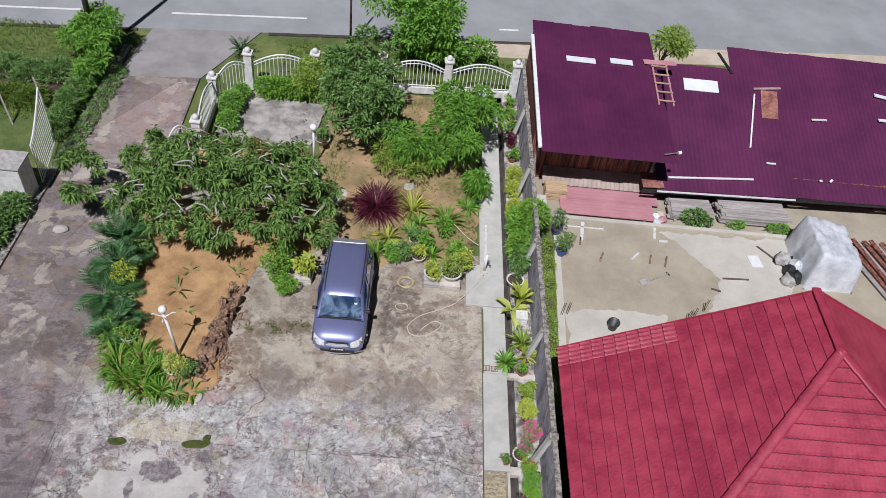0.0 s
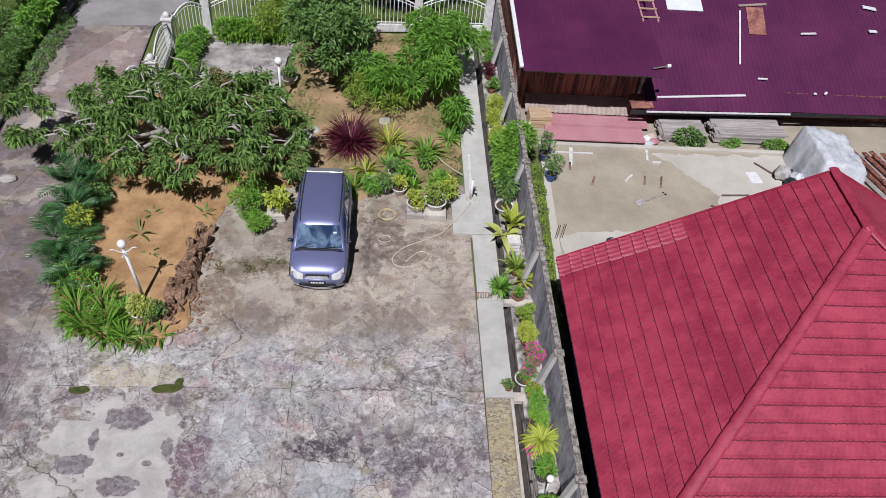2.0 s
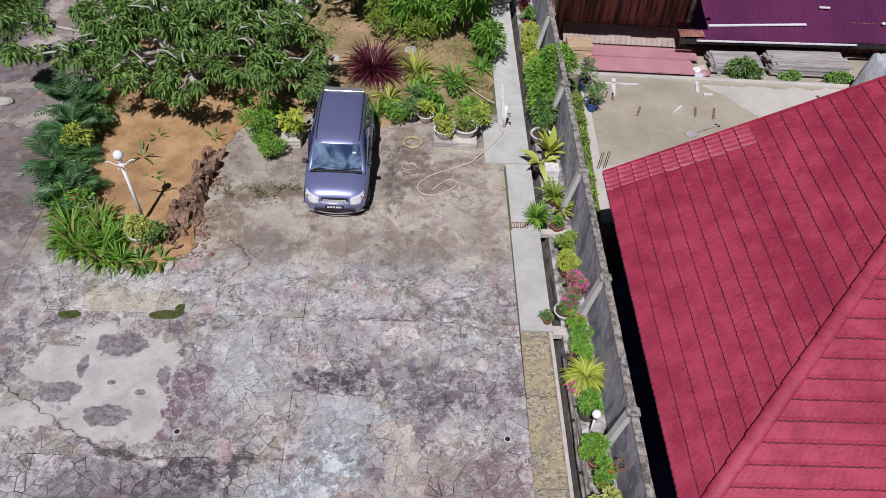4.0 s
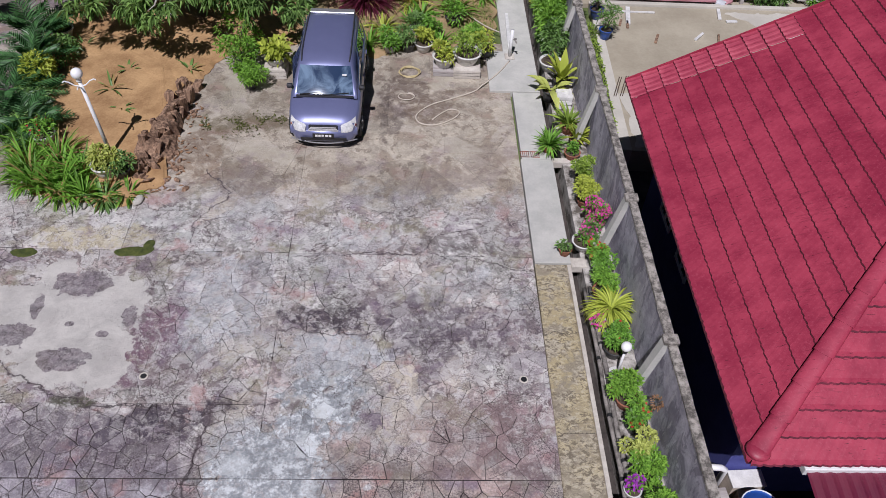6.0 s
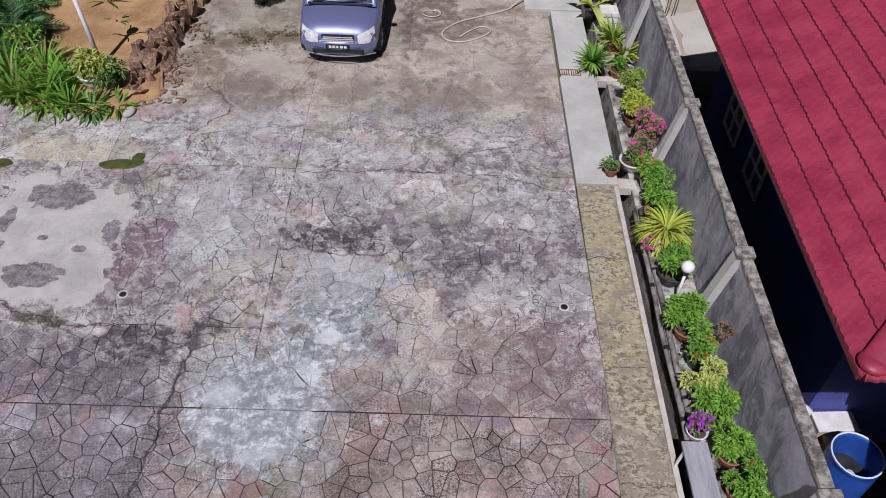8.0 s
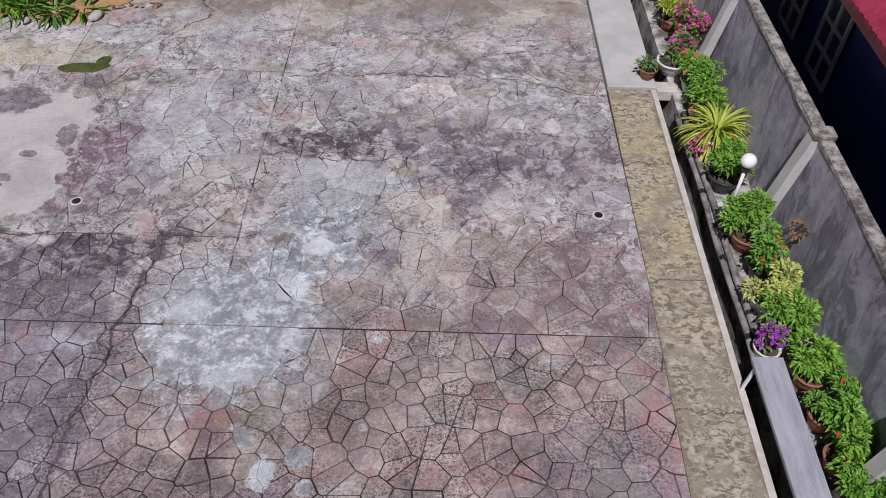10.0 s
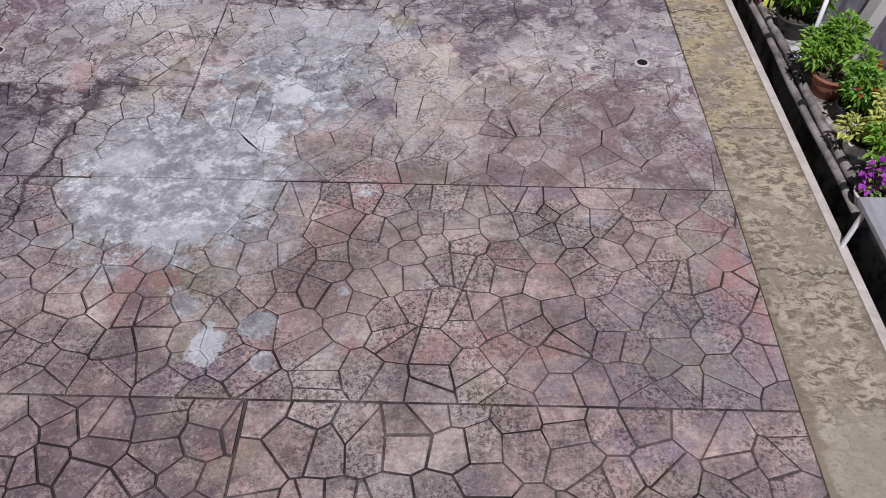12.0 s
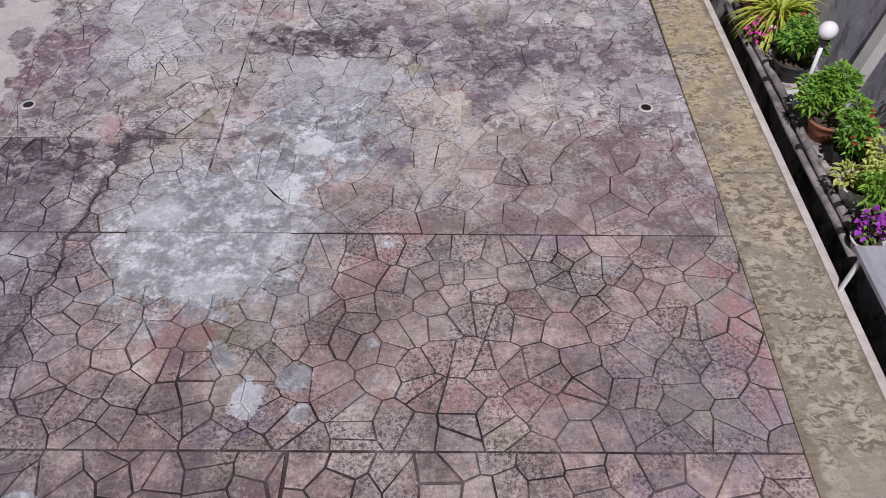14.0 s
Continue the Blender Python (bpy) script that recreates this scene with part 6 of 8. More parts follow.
hedge("fence_hedge", "leafy green hedge along the white fence", [(-6.0 + 0.42 * k, 24.75 + 0.03 * k, 0.45, 0.42, 0.32, 0.42) for k in range(6)], 5200, 0.15, 0.05, L_BRIGHT)
hedge("corner_shrub", "green shrub inside the fence corner", [(-7.1, 23.6, 0.4, 0.4, 0.5, 0.4), (-7.0, 22.6, 0.35, 0.35, 0.4, 0.35), (-6.9, 24.4, 0.35, 0.3, 0.3, 0.35)], 2600, 0.13, 0.045, L_MID)
hedge("lot_shrub", "dark overgrown shrubs along the drive kerb", [(-12.75, 24.2 - 0.75 * k, 0.35 + 0.08 * (k % 3), 0.38, 0.5, 0.4) for k in range(5)], 3600, 0.15, 0.05, L_DEEP)
hedge("lot_thicket", "tangled dark green thicket in the lot", [(-13.9 - 0.9 * (k % 4), 24.9 - 0.55 * (k // 4) - 0.3 * (k % 2), 0.3, 0.6, 0.45, 0.35) for k in range(8)], 5200, 0.16, 0.05, L_DEEP)
hedge("lime_shrub", "yellow-green shrub by the fence", [(-3.9, 25.2, 0.5, 0.4, 0.3, 0.4)], 900, 0.12, 0.05, L_LIME)
hedge("drive_side_plants", "green plants beside the open gate", [(-12.6, 17.2, 0.3, 0.45, 0.7, 0.3), (-12.8, 15.9, 0.3, 0.5, 0.6, 0.3)], 2600, 0.16, 0.05, L_DEEP)
hedge("lot_weeds", "tall weeds in the neighbouring lot", [(-14.2 - 0.8 * k, 23.0 - 1.0 * k + (k % 3), 0.25, 0.6, 0.6, 0.3) for k in range(7)], 5200, 0.16, 0.045, L_GRASS)
# deep leaf colour makes the dark shadow band beside the drive
hedge("kerb_weeds", "weeds along the drive kerb, dark-leaved for the shadow band there", [(-12.0 + 0.02 * k, 20.0 + 0.75 * k, 0.1, 0.3, 0.4, 0.16) for k in range(8)], 3000, 0.10, 0.04, L_DEEP)
hedge("wall_back_weeds", "weeds growing behind the boundary wall", [(4.33 + 0.04 * k, 12.2 + 0.8 * k, 0.0, 0.22, 0.45, 0.2) for k in range(8)], 3000, 0.09, 0.03, L_FEATHER)
hedge("yard_back_shrub", "green shrub growing between stacked boards", [(9.9, 19.75, 0.28, 0.42, 0.2, 0.34), (10.3, 19.7, 0.16, 0.26, 0.16, 0.2)], 900, 0.14, 0.045, L_DEEP)
hedge("yard_back_weed", "low weeds beside the stacked boards", [(11.5, 19.75, 0.12, 0.3, 0.15, 0.14), (13.0, 19.7, 0.15, 0.4, 0.2, 0.16)], 700, 0.10, 0.04, L_MID)

# ---- plants as rosettes, fronds and pots ----


def pot_of(parent, style, r, h, z=0.0):
    if style == "none":
        return
    mt = {"clay": M_CLAY, "grey": M_POTGREY, "dark": M_POTDARK, "white": M_POTWHITE, "blue": M_BLUE, "navy": M_NAVY}[style]
    bm = bmesh.new()
    lathe(bm, [(r * 0.55, z), (r * 0.66, z), (r * 0.86, z + h * 0.55), (r * 0.96, z + h * 0.86), (r * 1.06, z + h * 0.88), (r * 1.08, z + h), (r * 0.95, z + h), (r * 0.90, z + h * 0.86), (r * 0.3, z + h * 0.80)], 22)
    p = part("pot", bm, mt, parent, "", True)
    part("soil", lathe(bmesh.new(), [(r * 0.90, z + h * 0.84), (r * 0.86, z + h * 0.90), (r * 0.3, z + h * 0.93)], 16), M_HUMUS, p)


def rosette(name, label, at, n, L, W, e0, e1, leaf, pot="none", r=0.16, h=0.2, seed=1, spread=0.06, seg=5, group="", dry=0, single=False, cat="plant"):
    """A tuft of arching blades, in a pot or in the ground."""
    ob = thing(name, label, cat, at, rnd.uniform(0, 360), group)
    pot_of(ob, pot, r, h)
    z = h * 0.9 if pot != "none" else 0.0
    g = np.random.default_rng(seed)
    for nm, m, mt in (("foliage", n, leaf), ("dry_foliage", dry, L_DRY)):
        if not m:
            continue
        yaws = g.random(m) * math.tau
        base = np.stack([np.cos(yaws) * spread * g.random(m), np.sin(yaws) * spread * g.random(m), np.full(m, z)], 1)
        s = g.uniform(0.65, 1.15, m)
        u = g.random(m)
        if single and nm == "foliage":
            for k in range(m):
                part("leaf", blades_mesh("leaf", mt, base[k:k + 1], yaws[k:k + 1], e0[0] + (e0[1] - e0[0]) * u[k:k + 1], e1[0] + (e1[1] - e1[0]) * u[k:k + 1], L * s[k:k + 1], W * s[k:k + 1], seg), mt, ob)
        else:
            part(nm, blades_mesh(nm, mt, base, yaws, e0[0] + (e0[1] - e0[0]) * u, e1[0] + (e1[1] - e1[0]) * u, L * s, W * s, seg), mt, ob)
    return ob


def potted_bush(name, label, at, rx, ry, rz, n, L, W, leaf, pot="clay", r=0.15, h=0.2, flower=None, nf=0, group="", seed=1):
    ob = thing(name, label, "potted plant" if pot != "none" else "plant", at, 0.0, group)
    pot_of(ob, pot, r, h)
    if group == "ledge pots":
        rx, ry, rz, L, W, n = rx * 0.78, ry * 0.78, rz * 0.95, L * 0.85, W * 0.85, int(n * 1.15)
    z = (h * 0.9 if pot != "none" else 0.0)
    cl = lumps(0, 0, z + rz * 0.75, rx, ry, rz * 0.75, 8, min(rx, ry) * 0.55, seed)
    bm = bmesh.new()
    for c in cl:
        tube(bm, ((0, 0, z - 0.02), (c[0] * 0.5, c[1] * 0.5, (z + c[2]) / 2), c[:3]), (0.012, 0.009, 0.004), 5)
    part("stem", bm, M_BARKDARK, ob)
    crown("foliage", leaf, cl, n, L, W, ob)
    if flower:
        P, d = in_clumps(cl, nf * 2, 0.95)
        part("blossom", leaf_mesh("blossom", flower, P, d + gen.normal(0, 0.6, (nf * 2, 3)), 0.058, 0.055, 0.1), flower, ob, "bright flower clusters")["kind"] = "stuff"
    return ob


def frond_plant(name, label, at, n, L, leaf, e0=(0.4, 1.3), e1=(-0.5, 0.5), leaflet=0.16, width=0.02, pot="none", r=0.2, h=0.2, seed=1, trunk=0.0, pairs=22, group=""):
    """A palm or cycad: arching ribs with leaflets down both sides."""
    ob = thing(name, label, "palm", at, 0.0, group)
    pot_of(ob, pot, r, h)
    z0 = (h * 0.9 if pot != "none" else 0.0) + trunk
    if trunk:
        part("trunk", tube(bmesh.new(), ((0, 0, -0.05), (0, 0, trunk)), (0.09, 0.075), 10), M_BARKDARK, ob)
    g = np.random.default_rng(seed)
    ribs = bmesh.new()
    P, D, LL = [], [], []
    for i in range(n):
        yaw, u = g.random() * math.tau, g.random()
        a, b, ln = e0[0] + (e0[1] - e0[0]) * u, e1[0] + (e1[1] - e1[0]) * u, L * g.uniform(0.75, 1.1)
        p = Vector((0, 0, z0))
        pts = [p.copy()]
        Hd, Sd = Vector((math.cos(yaw), math.sin(yaw), 0)), Vector((-math.sin(yaw), math.cos(yaw), 0))
        for k in range(pairs):
            s = (k + 1) / pairs
            e = a + (b - a) * s
            d = Hd * math.cos(e) + Vector((0, 0, math.sin(e)))
            p = p + d * (ln / pairs)
            if k % 4 == 3:
                pts.append(p.copy())
            if s > 0.15:
                for sd in (-1, 1):
                    P.append(p)
                    D.append(Sd * sd * 0.85 + d * 0.6 + Vector((0, 0, 0.22)))
                    LL.append(leaflet * (0.35 + 1.1 * math.sin(min(1, s * 0.95 + 0.05) * math.pi)) * g.uniform(0.85, 1.1))
        tube(ribs, pts, [0.010] + [0.006] * (len(pts) - 2) + [0.003], 5)
    part("rib", ribs, leaf, ob)
    part("fronds", leaf_mesh("fronds", leaf, np.array([tuple(v) for v in P]), np.array([tuple(v) for v in D]), np.array(LL), width, 0.18, 0.15, 0.35), leaf, ob)
    return ob


# ---- planting bed by the drive ----
frond_plant("cycad_palm", "dark green feathery cycad palm at the bed edge", (-8.85, 16.1, 0.03), 20, 1.0, L_PALM, (0.5, 1.45), (-0.3, 0.9), 0.27, 0.055, seed=2, pairs=14, trunk=0.35, group="bed palms")
frond_plant("cycad_palm", "dark green feathery cycad palm at the bed edge", (-8.6, 15.2, 0.03), 18, 0.95, L_PALM, (0.5, 1.45), (-0.3, 0.9), 0.27, 0.055, seed=12, pairs=14, trunk=0.3, group="bed palms")
frond_plant("blue_palm", "spreading blue-green palm over the drive edge", (-8.75, 14.1, 0.03), 20, 1.1, L_PALM, (0.3, 1.2), (-0.6, 0.4), 0.30, 0.052, seed=3, pairs=14, trunk=0.15, group="bed palms")
frond_plant("cycad_palm", "dark green feathery cycad palm in the bed", (-8.1, 13.2, 0.03), 16, 0.9, L_PALM, (0.4, 1.4), (-0.4, 0.7), 0.25, 0.052, seed=4, pairs=13, trunk=0.1, group="bed palms")
hedge("yellow_bed_shrub", "yellow-green shrub among the palms", [(-8.35, 14.75, 0.5, 0.32, 0.36, 0.3)], 700, 0.12, 0.05, L_LIME)
# the low clumps are added to darken the shadowed ground among the palms
hedge("dark_bed_shrub", "dark green shrub in the planting bed, extended to darken the palms' shadow", [(-8.25, 15.7, 0.3, 0.4, 0.5, 0.3), (-8.3, 14.0, 0.2, 0.4, 0.5, 0.22), (-8.2, 13.0, 0.15, 0.4, 0.5, 0.18), (-8.5, 14.9, 0.2, 0.4, 0.5, 0.2)], 2600, 0.12, 0.05, L_DEEP)
for k, (x, y, s) in enumerate(((-7.35, 11.35, 1.0), (-6.85, 11.25, 1.1), (-6.55, 11.75, 0.9), (-7.7, 11.9, 1.0), (-7.2, 12.2, 0.95), (-7.9, 12.6, 0.9), (-6.4, 11.1, 0.7), (-7.6, 11.55, 0.8), (-6.95, 11.75, 0.9))):
    rosette("blade_lily", "clump of long arching green blade leaves", (x, y, 0.03), 70, 0.72 * s, 0.042, (0.4, 1.45), (-0.9, 0.8), L_BLADE, seed=30 + k, spread=0.16, group="bed lilies", dry=6)
rosette("curly_foliage", "trailing dark green foliage at the bed corner", (-5.95, 11.05, 0.03), 60, 0.42, 0.045, (0.2, 1.2), (-1.0, 0.2), L_DEEP, seed=41, spread=0.2, dry=10)
rosette("curly_foliage", "trailing dark green foliage at the bed corner", (-5.55, 11.15, 0.03), 40, 0.34, 0.04, (0.2, 1.2), (-1.0, 0.2), L_BLADE, seed=42, spread=0.2, dry=16)
for k, (x, y, L) in enumerate(((-6.75, 14.6, 0.55), (-6.35, 13.9, 0.3), (-7.9, 16.4, 0.5), (-5.2, 15.5, 0.35), (-6.6, 15.4, 0.35))):
    rosette("palm_seedling", "small dark palm seedling in bare soil", (x, y, 0.06), 8, L, 0.055, (0.15, 1.1), (-0.4, 0.4), L_DEEP, seed=200 + k, spread=0.03, group="seedlings", dry=3)
for k, (x, y, st, r, h) in enumerate(((-7.62, 12.72, "white", 0.24, 0.26), (-8.5, 16.75, "white", 0.27, 0.30), (-6.1, 11.72, "white", 0.24, 0.30), (-5.75, 11.65, "dark", 0.17, 0.26))):
    potted_bush("potted_shrub", "leafy plant in a weathered round pot", (x, y, 0.03), 0.26, 0.26, 0.2 + 0.06 * (k == 2), 240 + 420 * (k == 2), 0.12, 0.045, (L_MID, L_DEEP, L_VARIEGATED, L_DEEP)[k], st, r, h, L_RED if k == 0 else None, 14, "bed pots", 50 + k)


def post_lamp(name, label, x, y, h, lean, r=0.11, arms=True):
    ob = thing(name, label, "lamp post", (x, y, 0.03))
    top = Vector((lean[0], lean[1], h))
    part("post", tube(bmesh.new(), ((0, 0, -0.05), top), (0.042, 0.036), 12), M_WHITE, ob, "white round post", True)
    part("collar", tube(bmesh.new(), (top, top + Vector((0, 0, 0.06))), (0.055, 0.05), 12), M_WHITE, ob)
    bm = bmesh.new()
    bmesh.ops.create_uvsphere(bm, u_segments=20, v_segments=12, radius=r, matrix=Matrix.Translation(top + Vector((0, 0, 0.06 + r * 0.9))))
    part("globe", bm, M_GLOBE, ob, "white globe shade", True)
    if arms:
        for a in (0.2, 1.77, 3.34, 4.91):
            c, s = math.cos(a), math.sin(a)
            pts = [top + Vector((c * q, s * q, -0.12 + z)) for q, z in ((0.03, 0.0), (0.10, 0.02), (0.19, 0.10), (0.26, 0.13), (0.30, 0.11))]
            part("bracket_arm", tube(bmesh.new(), pts, 0.014, 6), M_WHITE, ob)
    return ob


post_lamp("garden_lamp", "white garden lamp post with round globe and bracket arms", -6.15, 12.3, 1.85, (-0.16, 0.0), 0.11)
post_lamp("garden_lamp", "slim white garden lamp post with a round globe", -3.65, 21.0, 1.45, (0.0, 0.0), 0.13, False)


def stump(x0, y0, x1, y1):
    """A long rotten log: ridged, hollowed and splintered."""
    ob = thing("rotten_log", "long rotting brown tree stump with deep ridges", "log", (x0, y0, 0.0))
    d = Vector((x1 - x0, y1 - y0, 0))
    n = 30
    side = Vector((-d.y, d.x, 0)).normalized()
    bm = bmesh.new()
    rings = []
    for i in range(n + 1):
        s = i / n
        w = 0.34 * (0.45 + 0.75 * math.sin(math.pi * min(1, s * 1.1 + 0.08))) * (0.85 + 0.4 * noise.noise(Vector((s * 6, 2, 0))))
        h = 0.36 * (0.35 + 0.8 * math.sin(math.pi * min(1, s + 0.1))) * (0.8 + 0.7 * noise.noise(Vector((s * 5, 9, 1))))
        ring = []
        for k in range(15):
            a = math.pi * k / 14
            rr = 1 + 0.38 * noise.noise(Vector((a * 3.3, s * 2.0, 4))) + 0.22 * noise.noise(Vector((a * 9, s * 7.0, 1)))
            ring.append(d * s + side * (math.cos(a) * w * rr) + Vector((0, 0, max(-0.03, math.sin(a) * max(h, 0.12) * rr - 0.03))))
        rings.append(ring)
    loft(bm, rings, close=False, cap=True)
    part("log", bm, M_STUMP, ob)
    # standing shells of split wood
    for k in range(38):
        s = (k + rnd.random()) / 38
        p = d * s + side * rnd.uniform(-0.24, 0.24)
        hgt = rnd.uniform(0.20, 0.44) * (0.6 + 0.7 * math.sin(math.pi * s))
        q = p + Vector((rnd.uniform(-0.10, 0.10), rnd.uniform(-0.12, 0.12), hgt))
        ax = Vector((rnd.uniform(-1, 1), rnd.uniform(-1, 1), 0)).normalized() * rnd.uniform(0.06, 0.16)
        nx = Vector((-ax.y, ax.x, 0)).normalized() * rnd.uniform(0.03, 0.075)
        sh = bmesh.new()
        rings = []
        for f, w in ((0.0, 1.25), (0.45, 1.05), (0.8, 0.95), (1.0, rnd.uniform(0.55, 0.9))):
            c = p.lerp(q, f) + ax * rnd.uniform(-0.2, 0.2)
            rings.append([c - ax * w - nx, c + ax * w * 0.4 - nx * 1.4, c + ax * w + nx * 0.5, c - ax * w * 0.3 + nx])
        loft(sh, rings)
        part("splinter", sh, M_STUMP, ob)


stump(-5.45, 11.6, -5.1, 15.0)
litter = leaf_mesh("leaf_litter", M_LITTER, np.stack([gen.normal(-5.0, 0.28, 130), gen.uniform(11.2, 14.2, 130), np.full(130, 0.015)], 1), np.concatenate([gen.normal(0, 1, (130, 2)), np.zeros((130, 1))], 1), 0.12, 0.05, 0.0, 0.1)
tagged(new("leaf_litter", litter), "scattered dry brown leaves and chips by the log", "leaf litter", kind="stuff")
litter = leaf_mesh("garden_litter", M_LITTER, np.stack([gen.uniform(-4.5, 2.1, 500), gen.uniform(16.6, 25.5, 500), np.full(500, 0.10)], 1), np.concatenate([gen.normal(0, 1, (500, 2)), np.zeros((500, 1))], 1), 0.10, 0.045, 0.0, 0.1)
tagged(new("garden_litter", litter), "dry brown leaves scattered over the garden soil", "leaf litter", kind="stuff")

weed_x = gen.uniform(-4.6, -2.5, 700)
weed_p = np.stack([weed_x, 13.55 + 0.1 * (weed_x + 3.5) + gen.normal(0, 0.16, 700), np.full(700, 0.0)], 1)
weed_p = weed_p[np.array([noise.noise(Vector((q[0] * 2.5, q[1] * 2.5, 7))) > 0.12 for q in weed_p])]
tagged(new("joint_weeds", blades_mesh("joint_weeds", L_WEED, weed_p, gen.random(len(weed_p)) * math.tau, 0.9, 0.1, 0.08, 0.018, 2)), "low brownish weeds and moss along a concrete joint", "weeds", kind="stuff")
rubble = thing("rubble", "broken reddish rubble beside the rotting log", "rubble", (-4.85, 12.6, 0.0), kind="stuff")
bm = bmesh.new()
for k in range(34):
    rr = rnd.uniform(0.025, 0.075)
    made_v = bmesh.ops.create_icosphere(bm, subdivisions=1, radius=rr, matrix=Matrix.Translation((rnd.gauss(0, 0.22), rnd.uniform(-1.3, 1.4), rr * 0.3)) @ Matrix.Rotation(rnd.uniform(0, 6), 4, "Z") @ Matrix.Diagonal((1.4, 0.8, 0.7, 1)))["verts"]
    for v in made_v:
        v.co += Vector((rnd.uniform(-1, 1), rnd.uniform(-1, 1), rnd.uniform(-0.5, 0.5))) * rr * 0.25
part("chunks", bm, M_STUMP, rubble)["kind"] = "stuff"

# ---- garden by the car: grass tufts, red plant, pots ----
rosette("red_fountain_grass", "large maroon fountain of narrow red leaves", (-1.25, 18.9, 0.05), 420, 1.1, 0.032, (0.5, 1.5), (-1.4, 0.6), L_MAROON, seed=61, spread=0.22, cat="shrub", dry=14)
for k, (x, y, L, lf, dry, n) in enumerate(((-0.05, 19.0, 0.75, L_LIME, 18, 60), (0.25, 18.4, 0.5, L_BLADE, 10, 50), (1.15, 18.6, 0.7, L_BLADE, 30, 60), (-0.75, 17.6, 0.5, L_LIME, 6, 40), (-1.1, 16.9, 0.45, L_BLADE, 10, 40), (0.0, 17.9, 0.45, L_MID, 6, 60),
                                         (-0.5, 16.9, 0.4, L_BLADE, 10, 50), (1.9, 19.4, 0.5, L_MID, 0, 60), (0.7, 17.0, 0.4, L_BLADE, 8, 50), (1.5, 17.3, 0.4, L_BLADE, 8, 40))):
    rosette("grass_plant", "tufted garden plant with strap leaves", (x, y, 0.05), n, L, 0.05, (0.5, 1.45), (-0.6, 0.8), lf, seed=70 + k, spread=0.12, group="garden tufts", dry=dry)
for k, (x, y, st, r, h, lf, rx) in enumerate(((0.77, 15.95, "white", 0.27, 0.26, L_LIME, 0.30), (1.32, 15.95, "white", 0.33, 0.28, L_FEATHER, 0.40), (1.78, 16.55, "dark", 0.22, 0.25, L_LIME, 0.36), (0.28, 16.75, "white", 0.22, 0.22, L_LIME, 0.24),
                                             (0.5, 17.35, "dark", 0.2, 0.2, L_MID, 0.28), (0.12, 17.5, "white", 0.18, 0.2, L_DEEP, 0.25), (1.05, 18.0, "dark", 0.2, 0.25, L_BLADE, 0.3), (-3.5, 22.2, "grey", 0.26, 0.24, L_DEEP, 0.3), (-0.1, 16.75, "dark", 0.2, 0.2, L_DEEP, 0.34),
                                             (-0.55, 16.65, "grey", 0.18, 0.2, L_MID, 0.3), (1.45, 16.9, "dark", 0.2, 0.22, L_BRIGHT, 0.32))):
    up = 0.24 if k == 1 else (0.14 if k == 0 else 0.03)
    potted_bush("potted_plant", "leafy garden plant in a round pot", (x, y, up), rx * 0.84, rx * 0.84, 0.25, 380, 0.11, 0.045, lf, st, r, h, None, 0, "garden pots", 90 + k)


def crate(name, label, x, y, w, d, h, mt, z=0.0):
    ob = thing(name, label, "stand", (x, y, z))
    for k in range(3):
        zz = h * (k + 0.5) / 3
        for sy in (-1, 1):
            part("slat", slab(-w / 2, sy * d / 2 - 0.012, zz - h * 0.13, w / 2, sy * d / 2 + 0.012, zz + h * 0.13, 0.003), mt, ob)
        for sx in (-1, 1):
            part("slat", slab(sx * w / 2 - 0.012, -d / 2, zz - h * 0.13, sx * w / 2 + 0.012, d / 2, zz + h * 0.13, 0.003), mt, ob)
    part("top", slab(-w / 2, -d / 2, h - 0.025, w / 2, d / 2, h, 0.004), mt, ob)


crate("plant_stand", "low weathered pale stand under a pot", 1.32, 15.85, 0.62, 0.55, 0.23, M_KERB)
crate("plant_stand", "low weathered pale stand under a pot", 0.77, 15.9, 0.5, 0.5, 0.13, M_WOODGREY)
crate("plant_stand", "low weathered pale stand under a pot", -3.2, 15.55, 0.5, 0.45, 0.26, M_KERB)
potted_bush("potted_plant", "broad-leaved yellow-green plant in a pot", (-3.2, 15.6, 0.26), 0.30, 0.30, 0.26, 160, 0.2, 0.11, L_LIME, "white", 0.24, 0.2, None, 0, "garden pots", 121)
for k, (x, y, rx, rz) in enumerate(((-3.95, 15.45, 0.40, 0.6), (-3.7, 14.95, 0.30, 0.26), (-4.0, 16.0, 0.42, 0.85))):
    potted_bush("potted_fern", "bushy bright green plant beside the car", (x, y, 0.02), rx, rx, rz, 900, 0.10, 0.035, L_BRIGHT, "dark", 0.17, 0.16, None, 0, "ferns", 130 + k)
for x, y, s in ((-0.58, 17.35, 0.2), (-2.7, 19.3, 0.25), (-0.2, 20.2, 0.22), (-2.4, 19.6, 0.16), (0.0, 21.9, 0.2), (-5.3, 11.0, 0.12), (-6.3, 10.8, 0.08), (-10.97, 16.7, 0.2), (-2.9, 18.7, 0.18)):
    ob = thing("garden_rock", "pale rough garden stone", "stone", (x, y, 0.03), rnd.uniform(0, 180), "garden stones")
    bm = bmesh.new()
    bmesh.ops.create_icosphere(bm, subdivisions=2, radius=s)
    for v in bm.verts:
        f = 1 + 0.35 * noise.noise(v.co * 4 + Vector((x * 7, y, 0)))
        v.co = Vector((v.co.x * f * 1.25, v.co.y * f * 0.85, max(-0.02, v.co.z * f * 0.45 + s * 0.12)))
    part("rock", bm, M_ROCK, ob)
grass_p = np.stack([gen.uniform(-3.2, 2.1, 12000), gen.uniform(16.7, 25.6, 12000), np.full(12000, 0.05)], 1)
